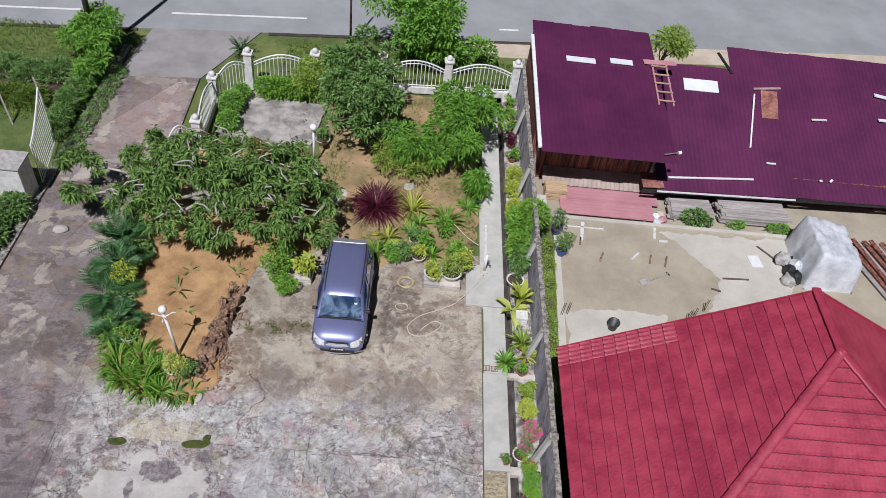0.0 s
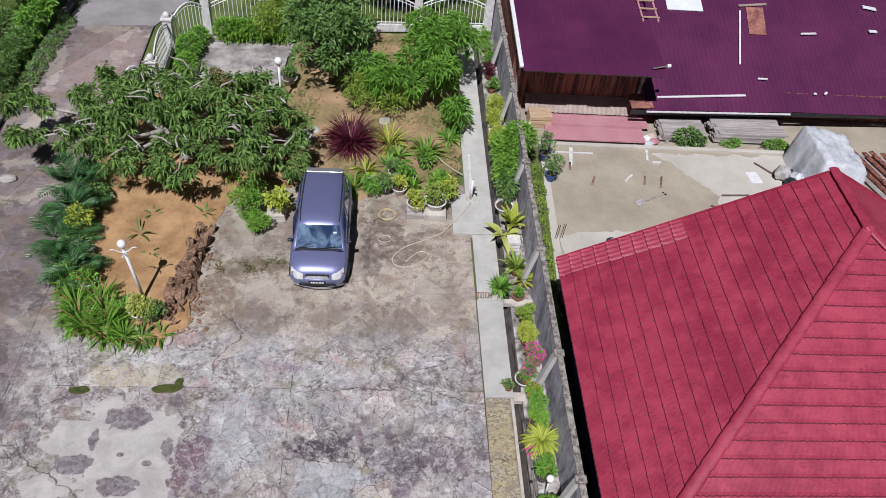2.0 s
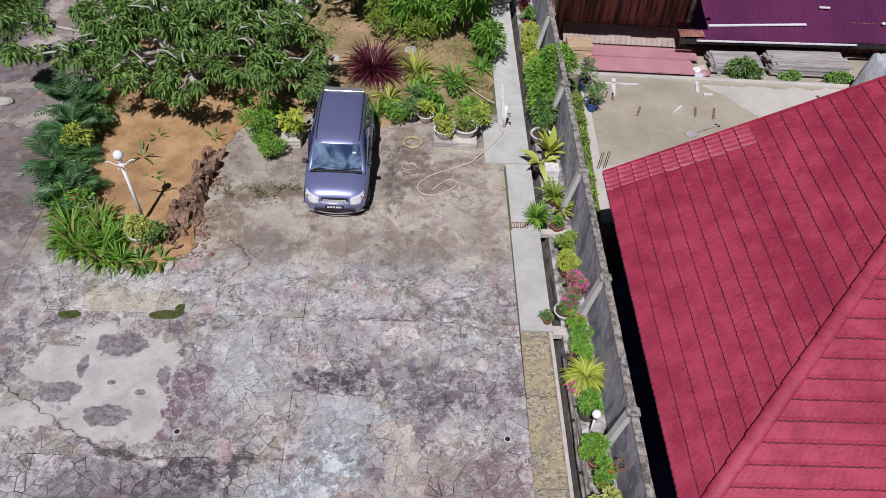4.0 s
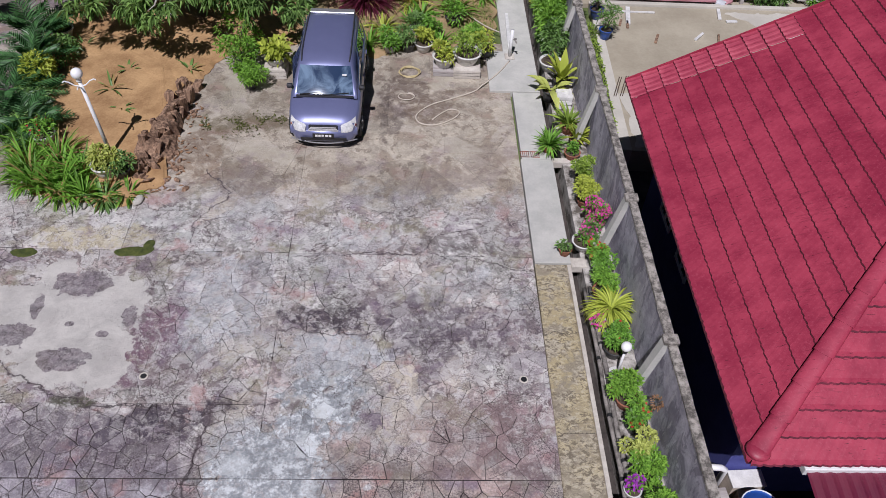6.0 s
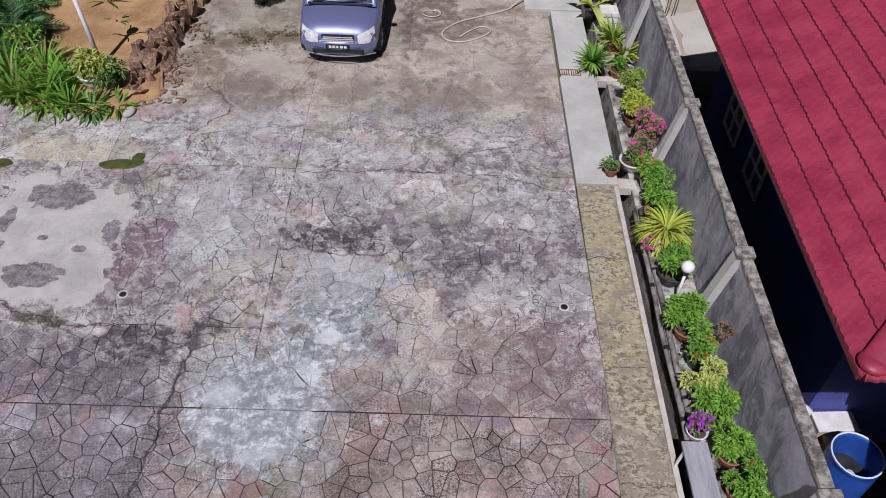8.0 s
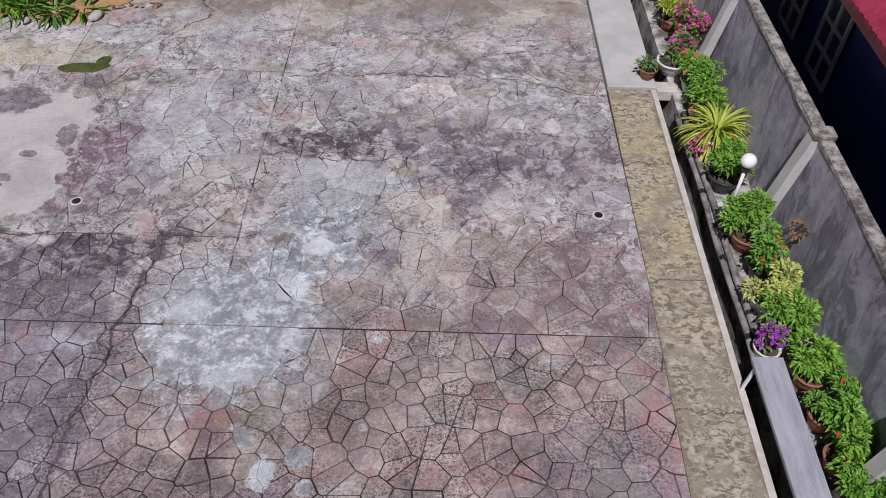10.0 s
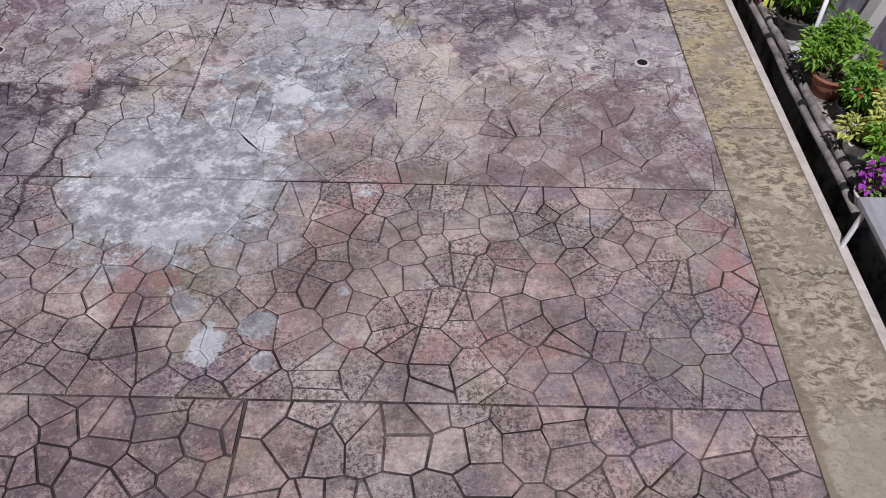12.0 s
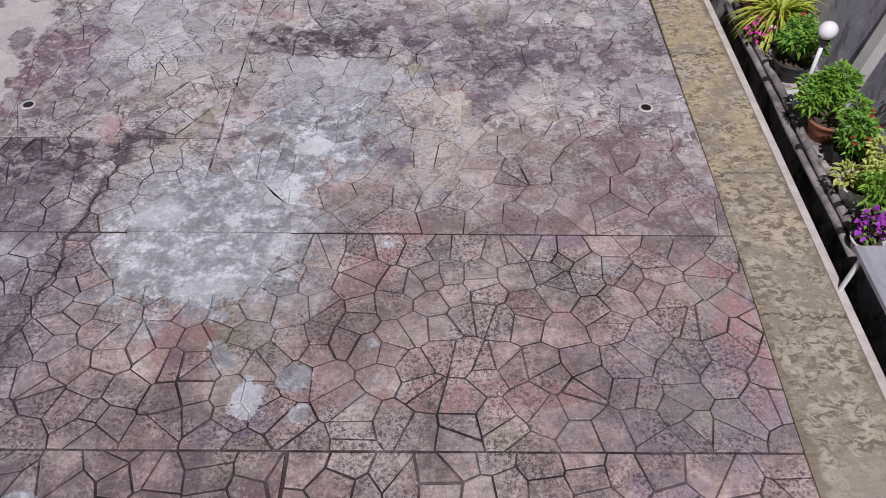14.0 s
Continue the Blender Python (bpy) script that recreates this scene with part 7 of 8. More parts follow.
keep = np.array([noise.noise(Vector((p[0] * 0.7, p[1] * 0.7, 2))) > -0.08 for p in grass_p])
tagged(new("thin_grass", blades_mesh("thin_grass", L_GRASS, grass_p[keep], gen.random(keep.sum()) * math.tau, 1.1, 0.3, 0.13, 0.014, 2)), "thin patchy grass on the garden soil", "grass", kind="stuff")
grass_p = np.concatenate([np.stack([gen.uniform(-26, -12.8, 9000), gen.uniform(22.0, 28.4, 9000), np.full(9000, -0.02)], 1), np.stack([gen.uniform(-5.8, 5.0, 3500), gen.uniform(26.9, 28.8, 3500), np.full(3500, -0.03)], 1)])
tagged(new("verge_grass", blades_mesh("verge_grass", L_GRASS, grass_p, gen.random(len(grass_p)) * math.tau, 1.2, 0.3, 0.22, 0.03, 2)), "rough green grass on the verges", "grass", kind="stuff")
frond_plant("verge_palm", "small spiky palm on the verge outside the fence", (-7.6, 27.6, -0.04), 18, 0.7, L_PALM, (0.4, 1.4), (-0.3, 0.8), 0.12, 0.02, seed=9, trunk=0.2)

# hoses and tap on the walkway
hose = thing("garden_hose", "cream garden hose lying in loose loops", "hose", (0, 0, 0))
pts = [(2.4, 16.3), (2.05, 15.7), (1.55, 15.1), (1.0, 14.75), (0.45, 14.45), (0.12, 14.05), (0.2, 13.75), (0.55, 13.7), (0.95, 13.95), (1.1, 14.2), (0.9, 14.3), (0.65, 14.1), (0.45, 13.85)]
sm = []
for i in range(len(pts) - 1):
    p0, p1, p2, p3 = (Vector((*pts[max(0, min(len(pts) - 1, i + k))], 0.075 if i < 2 else 0.02)) for k in (-1, 0, 1, 2))
    for q in range(5):
        f = q / 5
        sm.append(0.5 * ((2 * p1) + (p2 - p0) * f + (2 * p0 - 5 * p1 + 4 * p2 - p3) * f * f + (3 * p1 - p0 - 3 * p2 + p3) * f ** 3))
part("hose", tube(bmesh.new(), sm, 0.017, 7), M_HOSE, hose, "", True)
coil = thing("coiled_hose", "coiled yellow garden hose on the concrete", "hose", (-0.05, 15.75, 0.0))
part("coil", tube(bmesh.new(), [(math.cos(a * 0.4) * (0.24 + 0.03 * math.sin(a * 0.31)) + 0.02 * math.sin(a * 0.13), math.sin(a * 0.4) * (0.22 + 0.03 * math.sin(a * 0.23)), 0.014 + 0.0007 * a) for a in range(56)], 0.012, 6), M_HOSEY, coil, "", True)
coil = thing("coiled_hose", "coiled cream garden hose on the concrete", "hose", (-0.12, 14.75, 0.0))
part("coil", tube(bmesh.new(), [(math.cos(a * 0.4) * 0.19, math.sin(a * 0.4) * (0.13 + 0.001 * a), 0.014 + 0.001 * a) for a in range(20)], 0.012, 6), M_HOSE, coil, "", True)
hose2 = thing("garden_hose", "cream hose lying across the garden soil", "hose", (0, 0, 0))
part("hose", tube(bmesh.new(), [(lerp(0.6, 2.25, f), lerp(19.3, 17.6, f) + 0.1 * math.sin(f * 6), 0.11) for f in [k / 14 for k in range(15)]], 0.016, 6), M_HOSE, hose2, "", True)
tap = thing("tap_post", "white tap post standing on the walkway slab", "tap", (2.42, 16.5, 0.06))
part("post", tube(bmesh.new(), ((0, 0, 0), (0.0, 0, 0.75)), 0.045, 10), M_WHITE, tap, "white post", True)
part("base", slab(-0.12, -0.12, 0, 0.12, 0.12, 0.03, 0.01), M_KERB, tap)
part("tap", tube(bmesh.new(), ((0.0, 0.0, 0.52), (0.08, -0.08, 0.52), (0.12, -0.12, 0.46)), 0.018, 8), M_STEEL, tap, "metal tap")
part("tap_handle", slab(0.05, -0.09, 0.545, 0.12, -0.05, 0.56, 0.004), M_STEEL, tap)
plank = thing("leaning_plank", "long pale board lying on the walkway", "board", (0, 0, 0))
part("board", beam(bmesh.new(), (2.45, 16.75, 0.08), (2.5, 18.6, 0.08), 0.09, 0.04, 0.006), M_WHITE_WORN, plank)

# ---- plants on the ledge along the wall, from the far end to the near ----
ROW = "ledge pots"
hedge("ledge_hedge", "clipped lime-green hedge block on the ledge", [(3.5, 20.9, 0.35, 0.28, 0.5, 0.35), (3.45, 20.3, 0.3, 0.26, 0.3, 0.3)], 1700, 0.08, 0.04, L_LIME)
hedge("ledge_hedge", "clipped lime-green hedge block on the ledge", [(3.45, 19.2, 0.35, 0.28, 0.42, 0.35)], 1200, 0.08, 0.04, L_LIME)
hedge("ledge_shrub", "green shrub spilling over the boundary wall", [(3.55, 17.9, 0.75, 0.4, 0.6, 0.5), (3.9, 18.2, 1.15, 0.5, 0.5, 0.4), (3.45, 17.2, 0.6, 0.3, 0.5, 0.5), (3.5, 18.6, 0.5, 0.3, 0.4, 0.4)], 3800, 0.15, 0.05, L_BRIGHT)
hedge("ledge_dark_shrub", "dark green shrub on the ledge", [(3.5, 16.7, 0.5, 0.28, 0.4, 0.45), (3.45, 17.3, 0.35, 0.25, 0.3, 0.3)], 1600, 0.13, 0.05, L_DEEP)
for k in range(5):
    potted_bush("ledge_plant", "small shrub in a pot on the far ledge", (3.5, 22.2 + 0.85 * k, 0.03), 0.22, 0.25, 0.25, 260, 0.12, 0.05, (L_MID, L_MAROON, L_MID, L_BRIGHT, L_BRIGHT)[k], "clay", 0.15, 0.2, None, 0, ROW, 150 + k)
potted_bush("ledge_plant", "bare-stemmed shrub in a wide white-rimmed basin", (3.38, 16.05, 0.03), 0.2, 0.2, 0.5, 120, 0.12, 0.04, L_DEEP, "white", 0.27, 0.26, None, 0, ROW, 160)
rosette("birdnest_fern", "large yellow-green broad-leaved plant in a pot", (3.52, 15.2, 0.03), 22, 0.72, 0.17, (0.7, 1.5), (0.0, 1.1), L_LIME, "dark", 0.2, 0.3, 161, 0.05, 6, ROW, 0, True)
rosette("broad_leaf_plant", "yellow-green plant with wide drooping leaves", (3.2, 14.75, 0.03), 13, 0.62, 0.17, (0.2, 1.1), (-1.1, 0.1), L_VARIEGATED, "dark", 0.17, 0.3, 162, 0.05, 6, ROW, 0, True)
crate("pot_bench", "small white bench holding pots", 3.5, 14.55, 0.34, 0.3, 0.36, M_POTWHITE, 0.03)
rosette("striped_dracaena", "spiky yellow-edged green plant in a pot", (3.48, 13.55, 0.03), 46, 0.52, 0.065, (0.3, 1.45), (-0.5, 0.9), L_FEATHER, "clay", 0.17, 0.24, 163, 0.05, 5, ROW)
rosette("striped_dracaena", "spiky yellow-edged green plant in a pot", (3.6, 13.1, 0.03), 40, 0.45, 0.06, (0.3, 1.45), (-0.5, 0.9), L_LIME, "clay", 0.15, 0.2, 164, 0.05, 5, ROW)
rosette("spiky_agave", "round spiky dark green rosette in a pot", (2.98, 12.85, 0.05), 120, 0.42, 0.035, (0.0, 1.5), (-0.5, 1.1), L_MID, "clay", 0.15, 0.18, 165, 0.03, 4, ROW)
potted_bush("ledge_plant", "small plant in a terracotta bowl", (3.45, 12.62, 0.06), 0.16, 0.16, 0.14, 120, 0.12, 0.05, L_MID, "clay", 0.17, 0.16, None, 0, ROW, 166)
for k, (x, y, rx, ry, rz, lf, fl, nf, pt) in enumerate((
        (3.55, 11.75, 0.28, 0.42, 0.40, L_FEATHER, None, 0, "dark"), (3.5, 11.15, 0.26, 0.36, 0.32, L_LIME, None, 0, "clay"), (3.55, 10.45, 0.26, 0.32, 0.38, L_MID, L_PINK, 230, "clay"), (3.42, 10.05, 0.2, 0.24, 0.24, L_DEEP, L_PINK, 60, "grey"),
        (3.5, 9.5, 0.26, 0.30, 0.28, L_BRIGHT, L_RED, 24, "white"), (3.5, 9.0, 0.28, 0.34, 0.36, L_MID, None, 0, "clay"), (3.45, 8.72, 0.24, 0.26, 0.30, L_BRIGHT, None, 0, "clay"))):
    potted_bush("ledge_plant", "bushy green plant with small flowers in a pot" if fl else "bushy green plant in a pot on the ledge", (x, y, 0.03), rx, ry, rz, 900, 0.085, 0.035, lf, pt, 0.16, 0.2, fl, nf, ROW, 170 + k)
potted_bush("ledge_plant", "low green plant in a wide pale-rimmed pot", (3.3, 9.95, 0.03), 0.14, 0.14, 0.12, 90, 0.09, 0.04, L_MID, "white", 0.21, 0.2, None, 0, ROW, 181)
potted_bush("walkway_pot", "small dark plant in a terracotta pot on the slab edge", (2.93, 9.76, 0.05), 0.11, 0.11, 0.10, 120, 0.07, 0.035, L_DEEP, "clay", 0.125, 0.16, None, 0, "", 182)
rosette("spider_plant", "bright yellow-green spider plant in a wide white pot", (3.5, 8.2, 0.03), 230, 0.56, 0.032, (0.1, 1.5), (-1.5, -0.1), L_LIME, "white", 0.25, 0.28, 183, 0.05, 6, ROW)
potted_bush("ledge_plant", "pink flowers below the spider plant", (3.36, 8.0, 0.03), 0.2, 0.24, 0.14, 160, 0.06, 0.03, L_MID, "dark", 0.12, 0.14, L_PINK, 50, ROW, 184)
potted_bush("ledge_plant", "bushy green plant in a dark pot", (3.46, 7.45, 0.03), 0.26, 0.30, 0.32, 900, 0.085, 0.035, L_MID, "dark", 0.19, 0.22, L_RED, 2, ROW, 185)
potted_bush("ledge_plant", "round bushy green plant in a terracotta pot", (3.48, 6.45, 0.03), 0.30, 0.36, 0.30, 1300, 0.085, 0.034, L_BRIGHT, "clay", 0.18, 0.22, L_RED, 4, ROW, 186)
potted_bush("ledge_plant", "green plant with small red flowers in a dark pot", (3.55, 6.0, 0.03), 0.24, 0.26, 0.26, 700, 0.08, 0.034, L_MID, "dark", 0.17, 0.2, L_RED, 8, ROW, 187)
potted_bush("ledge_plant", "cream variegated shrub in a pale pot", (3.45, 5.55, 0.03), 0.28, 0.30, 0.28, 950, 0.075, 0.034, L_VARIEGATED, "white", 0.17, 0.2, None, 0, ROW, 188)
potted_bush("ledge_plant", "yellow-green shrub in a pale pot", (3.55, 5.2, 0.03), 0.26, 0.28, 0.26, 850, 0.08, 0.034, L_BRIGHT, "white", 0.17, 0.2, None, 0, ROW, 189)
potted_bush("ledge_plant", "plant with a cluster of purple flowers", (3.30, 4.92, 0.03), 0.13, 0.13, 0.20, 130, 0.07, 0.035, L_MID, "white", 0.13, 0.16, L_PURPLE, 60, ROW, 190)
for k, (y, fl) in enumerate(((4.6, None), (4.15, L_RED), (3.7, L_RED), (3.25, None), (2.75, None))):
    potted_bush("ledge_plant", "bushy green plant behind the bench", (3.62, y, 0.03), 0.24, 0.30, 0.34, 1000, 0.085, 0.036, (L_BRIGHT, L_MID, L_BRIGHT, L_MID, L_BRIGHT)[k], "clay", 0.16, 0.2, fl, 5, ROW, 195 + k)
dry = thing("dry_flower_stem", "dry brown flower stem leaning on the wall", "plant", (3.7, 6.15, 0.03))
part("stem", tube(bmesh.new(), ((0, 0, 0), (0.02, -0.03, 0.4), (0.06, -0.1, 0.66)), (0.008, 0.006, 0.004), 5), M_BARKDARK, dry)
P, d = in_clumps([(0.06, -0.1, 0.68, 0.09, 0.09, 0.08)], 90, 0.5)
part("bloom", leaf_mesh("bloom", M_LITTER, P, d, 0.05, 0.025), M_LITTER, dry)["kind"] = "stuff"
# low lamp among the pots
low = thing("ledge_lamp", "short white lamp with a round globe among the pots", "lamp", (3.45, 7.0, 0.03))
part("post", tube(bmesh.new(), ((0, 0, 0), (0, 0, 0.68)), 0.02, 10), M_WHITE, low, "thin white post", True)
part("foot", lathe(bmesh.new(), [(0.16, 0), (0.16, 0.05), (0.03, 0.07)], 16), M_POTWHITE, low)
part("socket", tube(bmesh.new(), ((0, 0, 0.66), (0, 0, 0.72)), (0.04, 0.05), 12), M_TRIM, low)
bm = bmesh.new()
bmesh.ops.create_uvsphere(bm, u_segments=24, v_segments=14, radius=0.088, matrix=Matrix.Translation((0, 0, 0.80)))
part("globe", bm, M_GLOBE, low, "white globe shade", True)
# bench board on a white frame
bench = thing("plant_bench", "grey weathered board bench on a white metal leg frame", "bench", (0, 0, 0))
part("board", slab(2.99, 3.05, 0.38, 3.29, 4.62, 0.425, 0.006), M_PLANK, bench, "grey weathered board")
for y in (3.12, 4.52):
    for x0, x1 in ((3.02, 2.99), (3.26, 3.29)):
        part("leg", beam(bmesh.new(), (x0, y, 0.38), (x1, y, 0.0), 0.03, 0.03, 0.004), M_WHITE, bench)
    part("crossbar", beam(bmesh.new(), (3.0, y, 0.365), (3.28, y, 0.365), 0.03, 0.02, 0.003), M_WHITE, bench)
stand = thing("shelf_frame", "white metal frame standing at the bench end", "frame", (0, 0, 0))
for a, b in (((3.0, 2.98, 0.40), (3.6, 2.98, 0.40)), ((3.0, 2.86, 0.40), (3.6, 2.86, 0.40)), ((3.0, 2.98, 0.40), (2.97, 2.98, 0.02)), ((3.34, 2.98, 0.40), (3.34, 2.98, 0.03)), ((3.55, 2.98, 0.40), (3.55, 2.98, 0.03))):
    part("bar", beam(bmesh.new(), a, b, 0.03, 0.025, 0.004), M_WHITE, stand)
for k, (x, r0) in enumerate(((3.20, 0.034), (3.285, 0.04))):
    ob = thing("drain_pipe", "long grimy grey pipe lying beside the drain", "pipe", (0, 0, 0), group="drain pipes")
    zz = 0.03 + r0
    part("pipe", tube(bmesh.new(), [(x + 0.012 * math.sin(q * 1.7 + k), 4.7 + q * 0.6, zz - (0.02 if k == 0 else 0)) for q in range(8)], r0, 10), M_PVC, ob, "", True)
    for q in range(4):
        y = 5.1 + q * 1.1 + 0.3 * k
        part("clip", tube(bmesh.new(), ((x, y, zz), (x, y + 0.05, zz)), r0 * 1.15, 10), M_BLACK, ob)

# ---- drain outlets in the yard, moss, litter ----
for x, y in ((-4.22, 6.91), (1.91, 6.93)):
    ob = thing("floor_drain", "small round drain hole with a pale rim", "drain", (x, y, 0.0))
    bm = bmesh.new()
    lathe(bm, [(0.075, -0.01), (0.075, 0.004), (0.066, 0.008), (0.05, 0.006), (0.046, -0.01)], 20)
    part("rim", bm, M_KERB, ob, "", True)
    part("hole", lathe(bmesh.new(), [(0.05, 0.0), (0.05, 0.0068), (0.01, 0.0068)], 16), M_BLACK, ob)
for k, (label, cx, cy, rx, ry, turn) in enumerate((("wet green moss patch on the concrete", -5.06, 9.66, 0.36, 0.13, 0.12), ("upright tail of the green moss patch", -4.84, 9.80, 0.10, 0.17, -0.15), ("small green moss patch on the concrete", -7.0, 9.58, 0.24, 0.12, 0.1))):
    ring = [(cx + rx * math.cos(a) * math.cos(turn) - ry * math.sin(a) * math.sin(turn), cy + rx * math.cos(a) * math.sin(turn) + ry * math.sin(a) * math.cos(turn)) for a in [q * math.tau / 14 for q in range(14)]]
    structure("moss_patch" if not k else f"moss_patch_{k + 1}", outline_sheet(ring, -0.02, -0.004, 0.05, 31 + k, 0.02, 30), M_MOSS, label, "moss", kind="stuff")

structure("cement_patch", outline_sheet([(-4.35, 6.7), (-5.4, 6.5), (-6.6, 6.8), (-7.7, 7.1), (-7.7, 8.9), (-6.6, 9.6), (-5.6, 9.4), (-4.4, 9.1), (-4.5, 8.0)], -0.015, 0.003, 0.08, 33), M_PAVING, "smooth pale cement screed patch worn through in places", "paving")

for k, sy in enumerate((1, -1)):
    ring = [(-2.06 + 0.68 * math.cos(a), 5.14 + sy * 0.007 + sy * 0.70 * math.sin(a)) for a in [math.pi * q / 12 for q in range(13)]]
    ragged_ring = [(x + 0.07 * noise.noise(Vector((x * 5, y * 5, 2))) * min(1, abs(y - 5.14) * 12), y + 0.09 * noise.noise(Vector((x * 6, y * 6, 9))) * min(1, abs(y - 5.14) * 12)) for x, y in ring]
    structure(f"slurry_patch_{k + 1}", outline_sheet(ragged_ring if sy > 0 else ragged_ring[::-1], -0.015, 0.002, 0.0, 44 + k, 0, 4), M_PAVING, "pale grey cement slurry spilled over the paving", "paving")

# ---- white fence, gates ----


fence = thing("garden_fence", "white garden fence with arched iron panels between painted pillars", "fence", (0, 0, -0.02))


def fence_pillar(x, y, h=1.6):
    ob = part("pillar", slab(x - 0.15, y - 0.15, 0, x + 0.15, y + 0.15, h, 0.015), M_WHITE_WORN, fence, "white painted pillar")
    part("cap", slab(x - 0.19, y - 0.19, h, x + 0.19, y + 0.19, h + 0.07, 0.015), M_WHITE_WORN, ob)
    bm = bmesh.new()
    bmesh.ops.create_uvsphere(bm, u_segments=14, v_segments=8, radius=0.12, matrix=Matrix.Translation((x, y, h + 0.15)))
    part("ball", bm, M_WHITE_WORN, ob, "", True)


def fence_panel(x0, y0, x1, y1, gate="", rise=0.35, low=1.15, base=0.3, swoop=0.0):
    a, b = Vector((x0, y0, 0)), Vector((x1, y1, 0))
    L = (b - a).length
    if gate:
        ob = thing("drive_gate", gate, "gate", (0, 0, -0.02), group="gate leaves")
    else:
        ob = part("panel", beam(bmesh.new(), a + Vector((0, 0, base / 2)), b + Vector((0, 0, base / 2)), 0.12, base, 0.01), M_WHITE_WORN, fence, "white arched iron panel on a low wall")
    n = max(4, int(L / 0.15))

    def top(f):
        return low + rise * math.sin(math.pi * f) + swoop * (1 - f) ** 1.5
    for k in range(n + 1):
        f = k / n
        p = a.lerp(b, f)
        part("bar", beam(bmesh.new(), (p.x, p.y, base), (p.x, p.y, top(f)), 0.022, 0.022), M_WHITE, ob)
    part("top_rail", tube(bmesh.new(), [(*a.lerp(b, k / 16).xy, top(k / 16)) for k in range(17)], 0.028, 6), M_WHITE, ob)
    part("middle_rail", tube(bmesh.new(), [(*a.lerp(b, k / 16).xy, top(k / 16) - 0.13) for k in range(17)], 0.016, 6), M_WHITE, ob)
    part("bottom_rail", tube(bmesh.new(), [(*a.xy, base + 0.08), (*b.xy, base + 0.08)], 0.018, 6), M_WHITE, ob)


PILLARS = [(-7.75, 21.3), (-7.8, 23.95), (-6.75, 25.3), (-4.25, 25.7), (-1.65, 25.95), (0.95, 26.15), (3.65, 26.35)]
for x, y in PILLARS:
    fence_pillar(x, y, 1.25 if x < -7.0 else 1.55)
for (x0, y0), (x1, y1) in zip(PILLARS, PILLARS[1:]):
    d = Vector((x1 - x0, y1 - y0)).normalized() * 0.16
    fence_panel(x0 + d.x, y0 + d.y, x1 - d.x, y1 - d.y)
fence_panel(-8.55, 20.3, -7.9, 21.1, "narrow white iron gate leaf standing open", 0.5, 0.9, 0.1)
fence_panel(-12.6, 20.75, -12.24, 18.7, "white iron drive gate leaf standing open", 0.0, 1.65, 0.08, 0.75)
gp = thing("gate_wall", "white plastered gate wall end beside the drive", "wall", (-12.4, 18.2, -0.05))
part("wall", slab(-0.9, -0.5, 0, 0.1, 0.3, 1.5, 0.03), M_WHITE_WORN, gp)
part("cap", slab(-0.95, -0.55, 1.5, 0.15, 0.35, 1.56, 0.02), M_POTGREY, gp)

# poles and stays
for x, y, nm, r0, h in ((-13.1, 26.6, "utility_pole", 0.12, 7.5), (-3.25, 29.2, "sign_pole", 0.05, 4.0)):
    ob = thing(nm, "dark timber utility pole beside the drive" if r0 > 0.1 else "thin dark pole at the roadside", "pole", (x, y, -0.1))
    part("pole", tube(bmesh.new(), ((0, 0, 0), (0, 0, h)), (r0, r0 * 0.8), 12), M_POLE, ob, "", True)
    if r0 > 0.1:
        for z in (1.6, 1.75):
            part("band", tube(bmesh.new(), ((0, 0, z), (0, 0, z + 0.04)), r0 * 1.06, 12), M_STEEL, ob, "metal band")
for x, y in ((-13.6, 22.6), (-14.4, 21.6)):
    ob = thing("lot_stake", "thin leaning wooden stake in the lot", "stake", (x, y, -0.05))
    part("stake", beam(bmesh.new(), (0, 0, 0), (-0.35, 0.4, 1.2), 0.05, 0.05), M_WOODGREY, ob)

# ---- neighbour's yard clutter ----
for k, (x, y, rz) in enumerate(((6.2, 19.95, 1.5), (7.2, 20.5, 0.0))):
    ob = thing("roof_sheet_stack", "faded pink corrugated sheets stacked on the ground", "sheet stack", (0, 0, 0), group="pink sheets")
    for q in range(2):
        bm = bmesh.new()
        x0, x1, y0, y1 = ((5.15, 8.5, 19.52, 20.32), (5.35, 8.75, 20.30, 21.1))[k]
        n = 60
        prev = None
        for i in range(n + 1):
            yy = y0 + (y1 - y0) * i / n
            h = 0.0015 * math.cos(yy * 6 * math.tau) + 0.12 + 0.012 * q + 0.02 * k
            row = [bm.verts.new((x0 + 0.03 * q, yy, h)), bm.verts.new((x1 - 0.05 * q, yy + 0.04 * q, h))]
            if prev:
                bm.faces.new((prev[0], row[0], row[1], prev[1]))
            prev = row
        part("sheet", bm, M_PINKSHEET, ob)
    part("bearer", slab(x0 + 0.2, y0 + 0.05, -0.03, x0 + 0.3, y1 - 0.05, 0.10 + 0.02 * k), M_WOODGREY, ob)
    part("bearer", slab(x1 - 0.4, y0 + 0.05, -0.03, x1 - 0.3, y1 - 0.05, 0.10 + 0.02 * k), M_WOODGREY, ob)
ob = thing("zinc_sheet", "dull brown corrugated sheet leaning at the shed wall", "sheet", (0, 0, 0))
bm = bmesh.new()
prev = None
for i in range(80):
    x = 4.55 + 3.9 * i / 79
    row = [bm.verts.new((x, 20.9, 0.22 + 0.014 * math.cos(x * 6 * math.tau))), bm.verts.new((x, 21.52, 0.55 + 0.014 * math.cos(x * 6 * math.tau)))]
    if prev:
        bm.faces.new((prev[0], row[0], row[1], prev[1]))
    prev = row
part("sheet", bm, M_ZINC, ob)
crate("wooden_crate", "raw timber pallet crate beside the shed", 5.0, 20.6, 0.75, 0.55, 0.45, M_WOODRAW, -0.03)
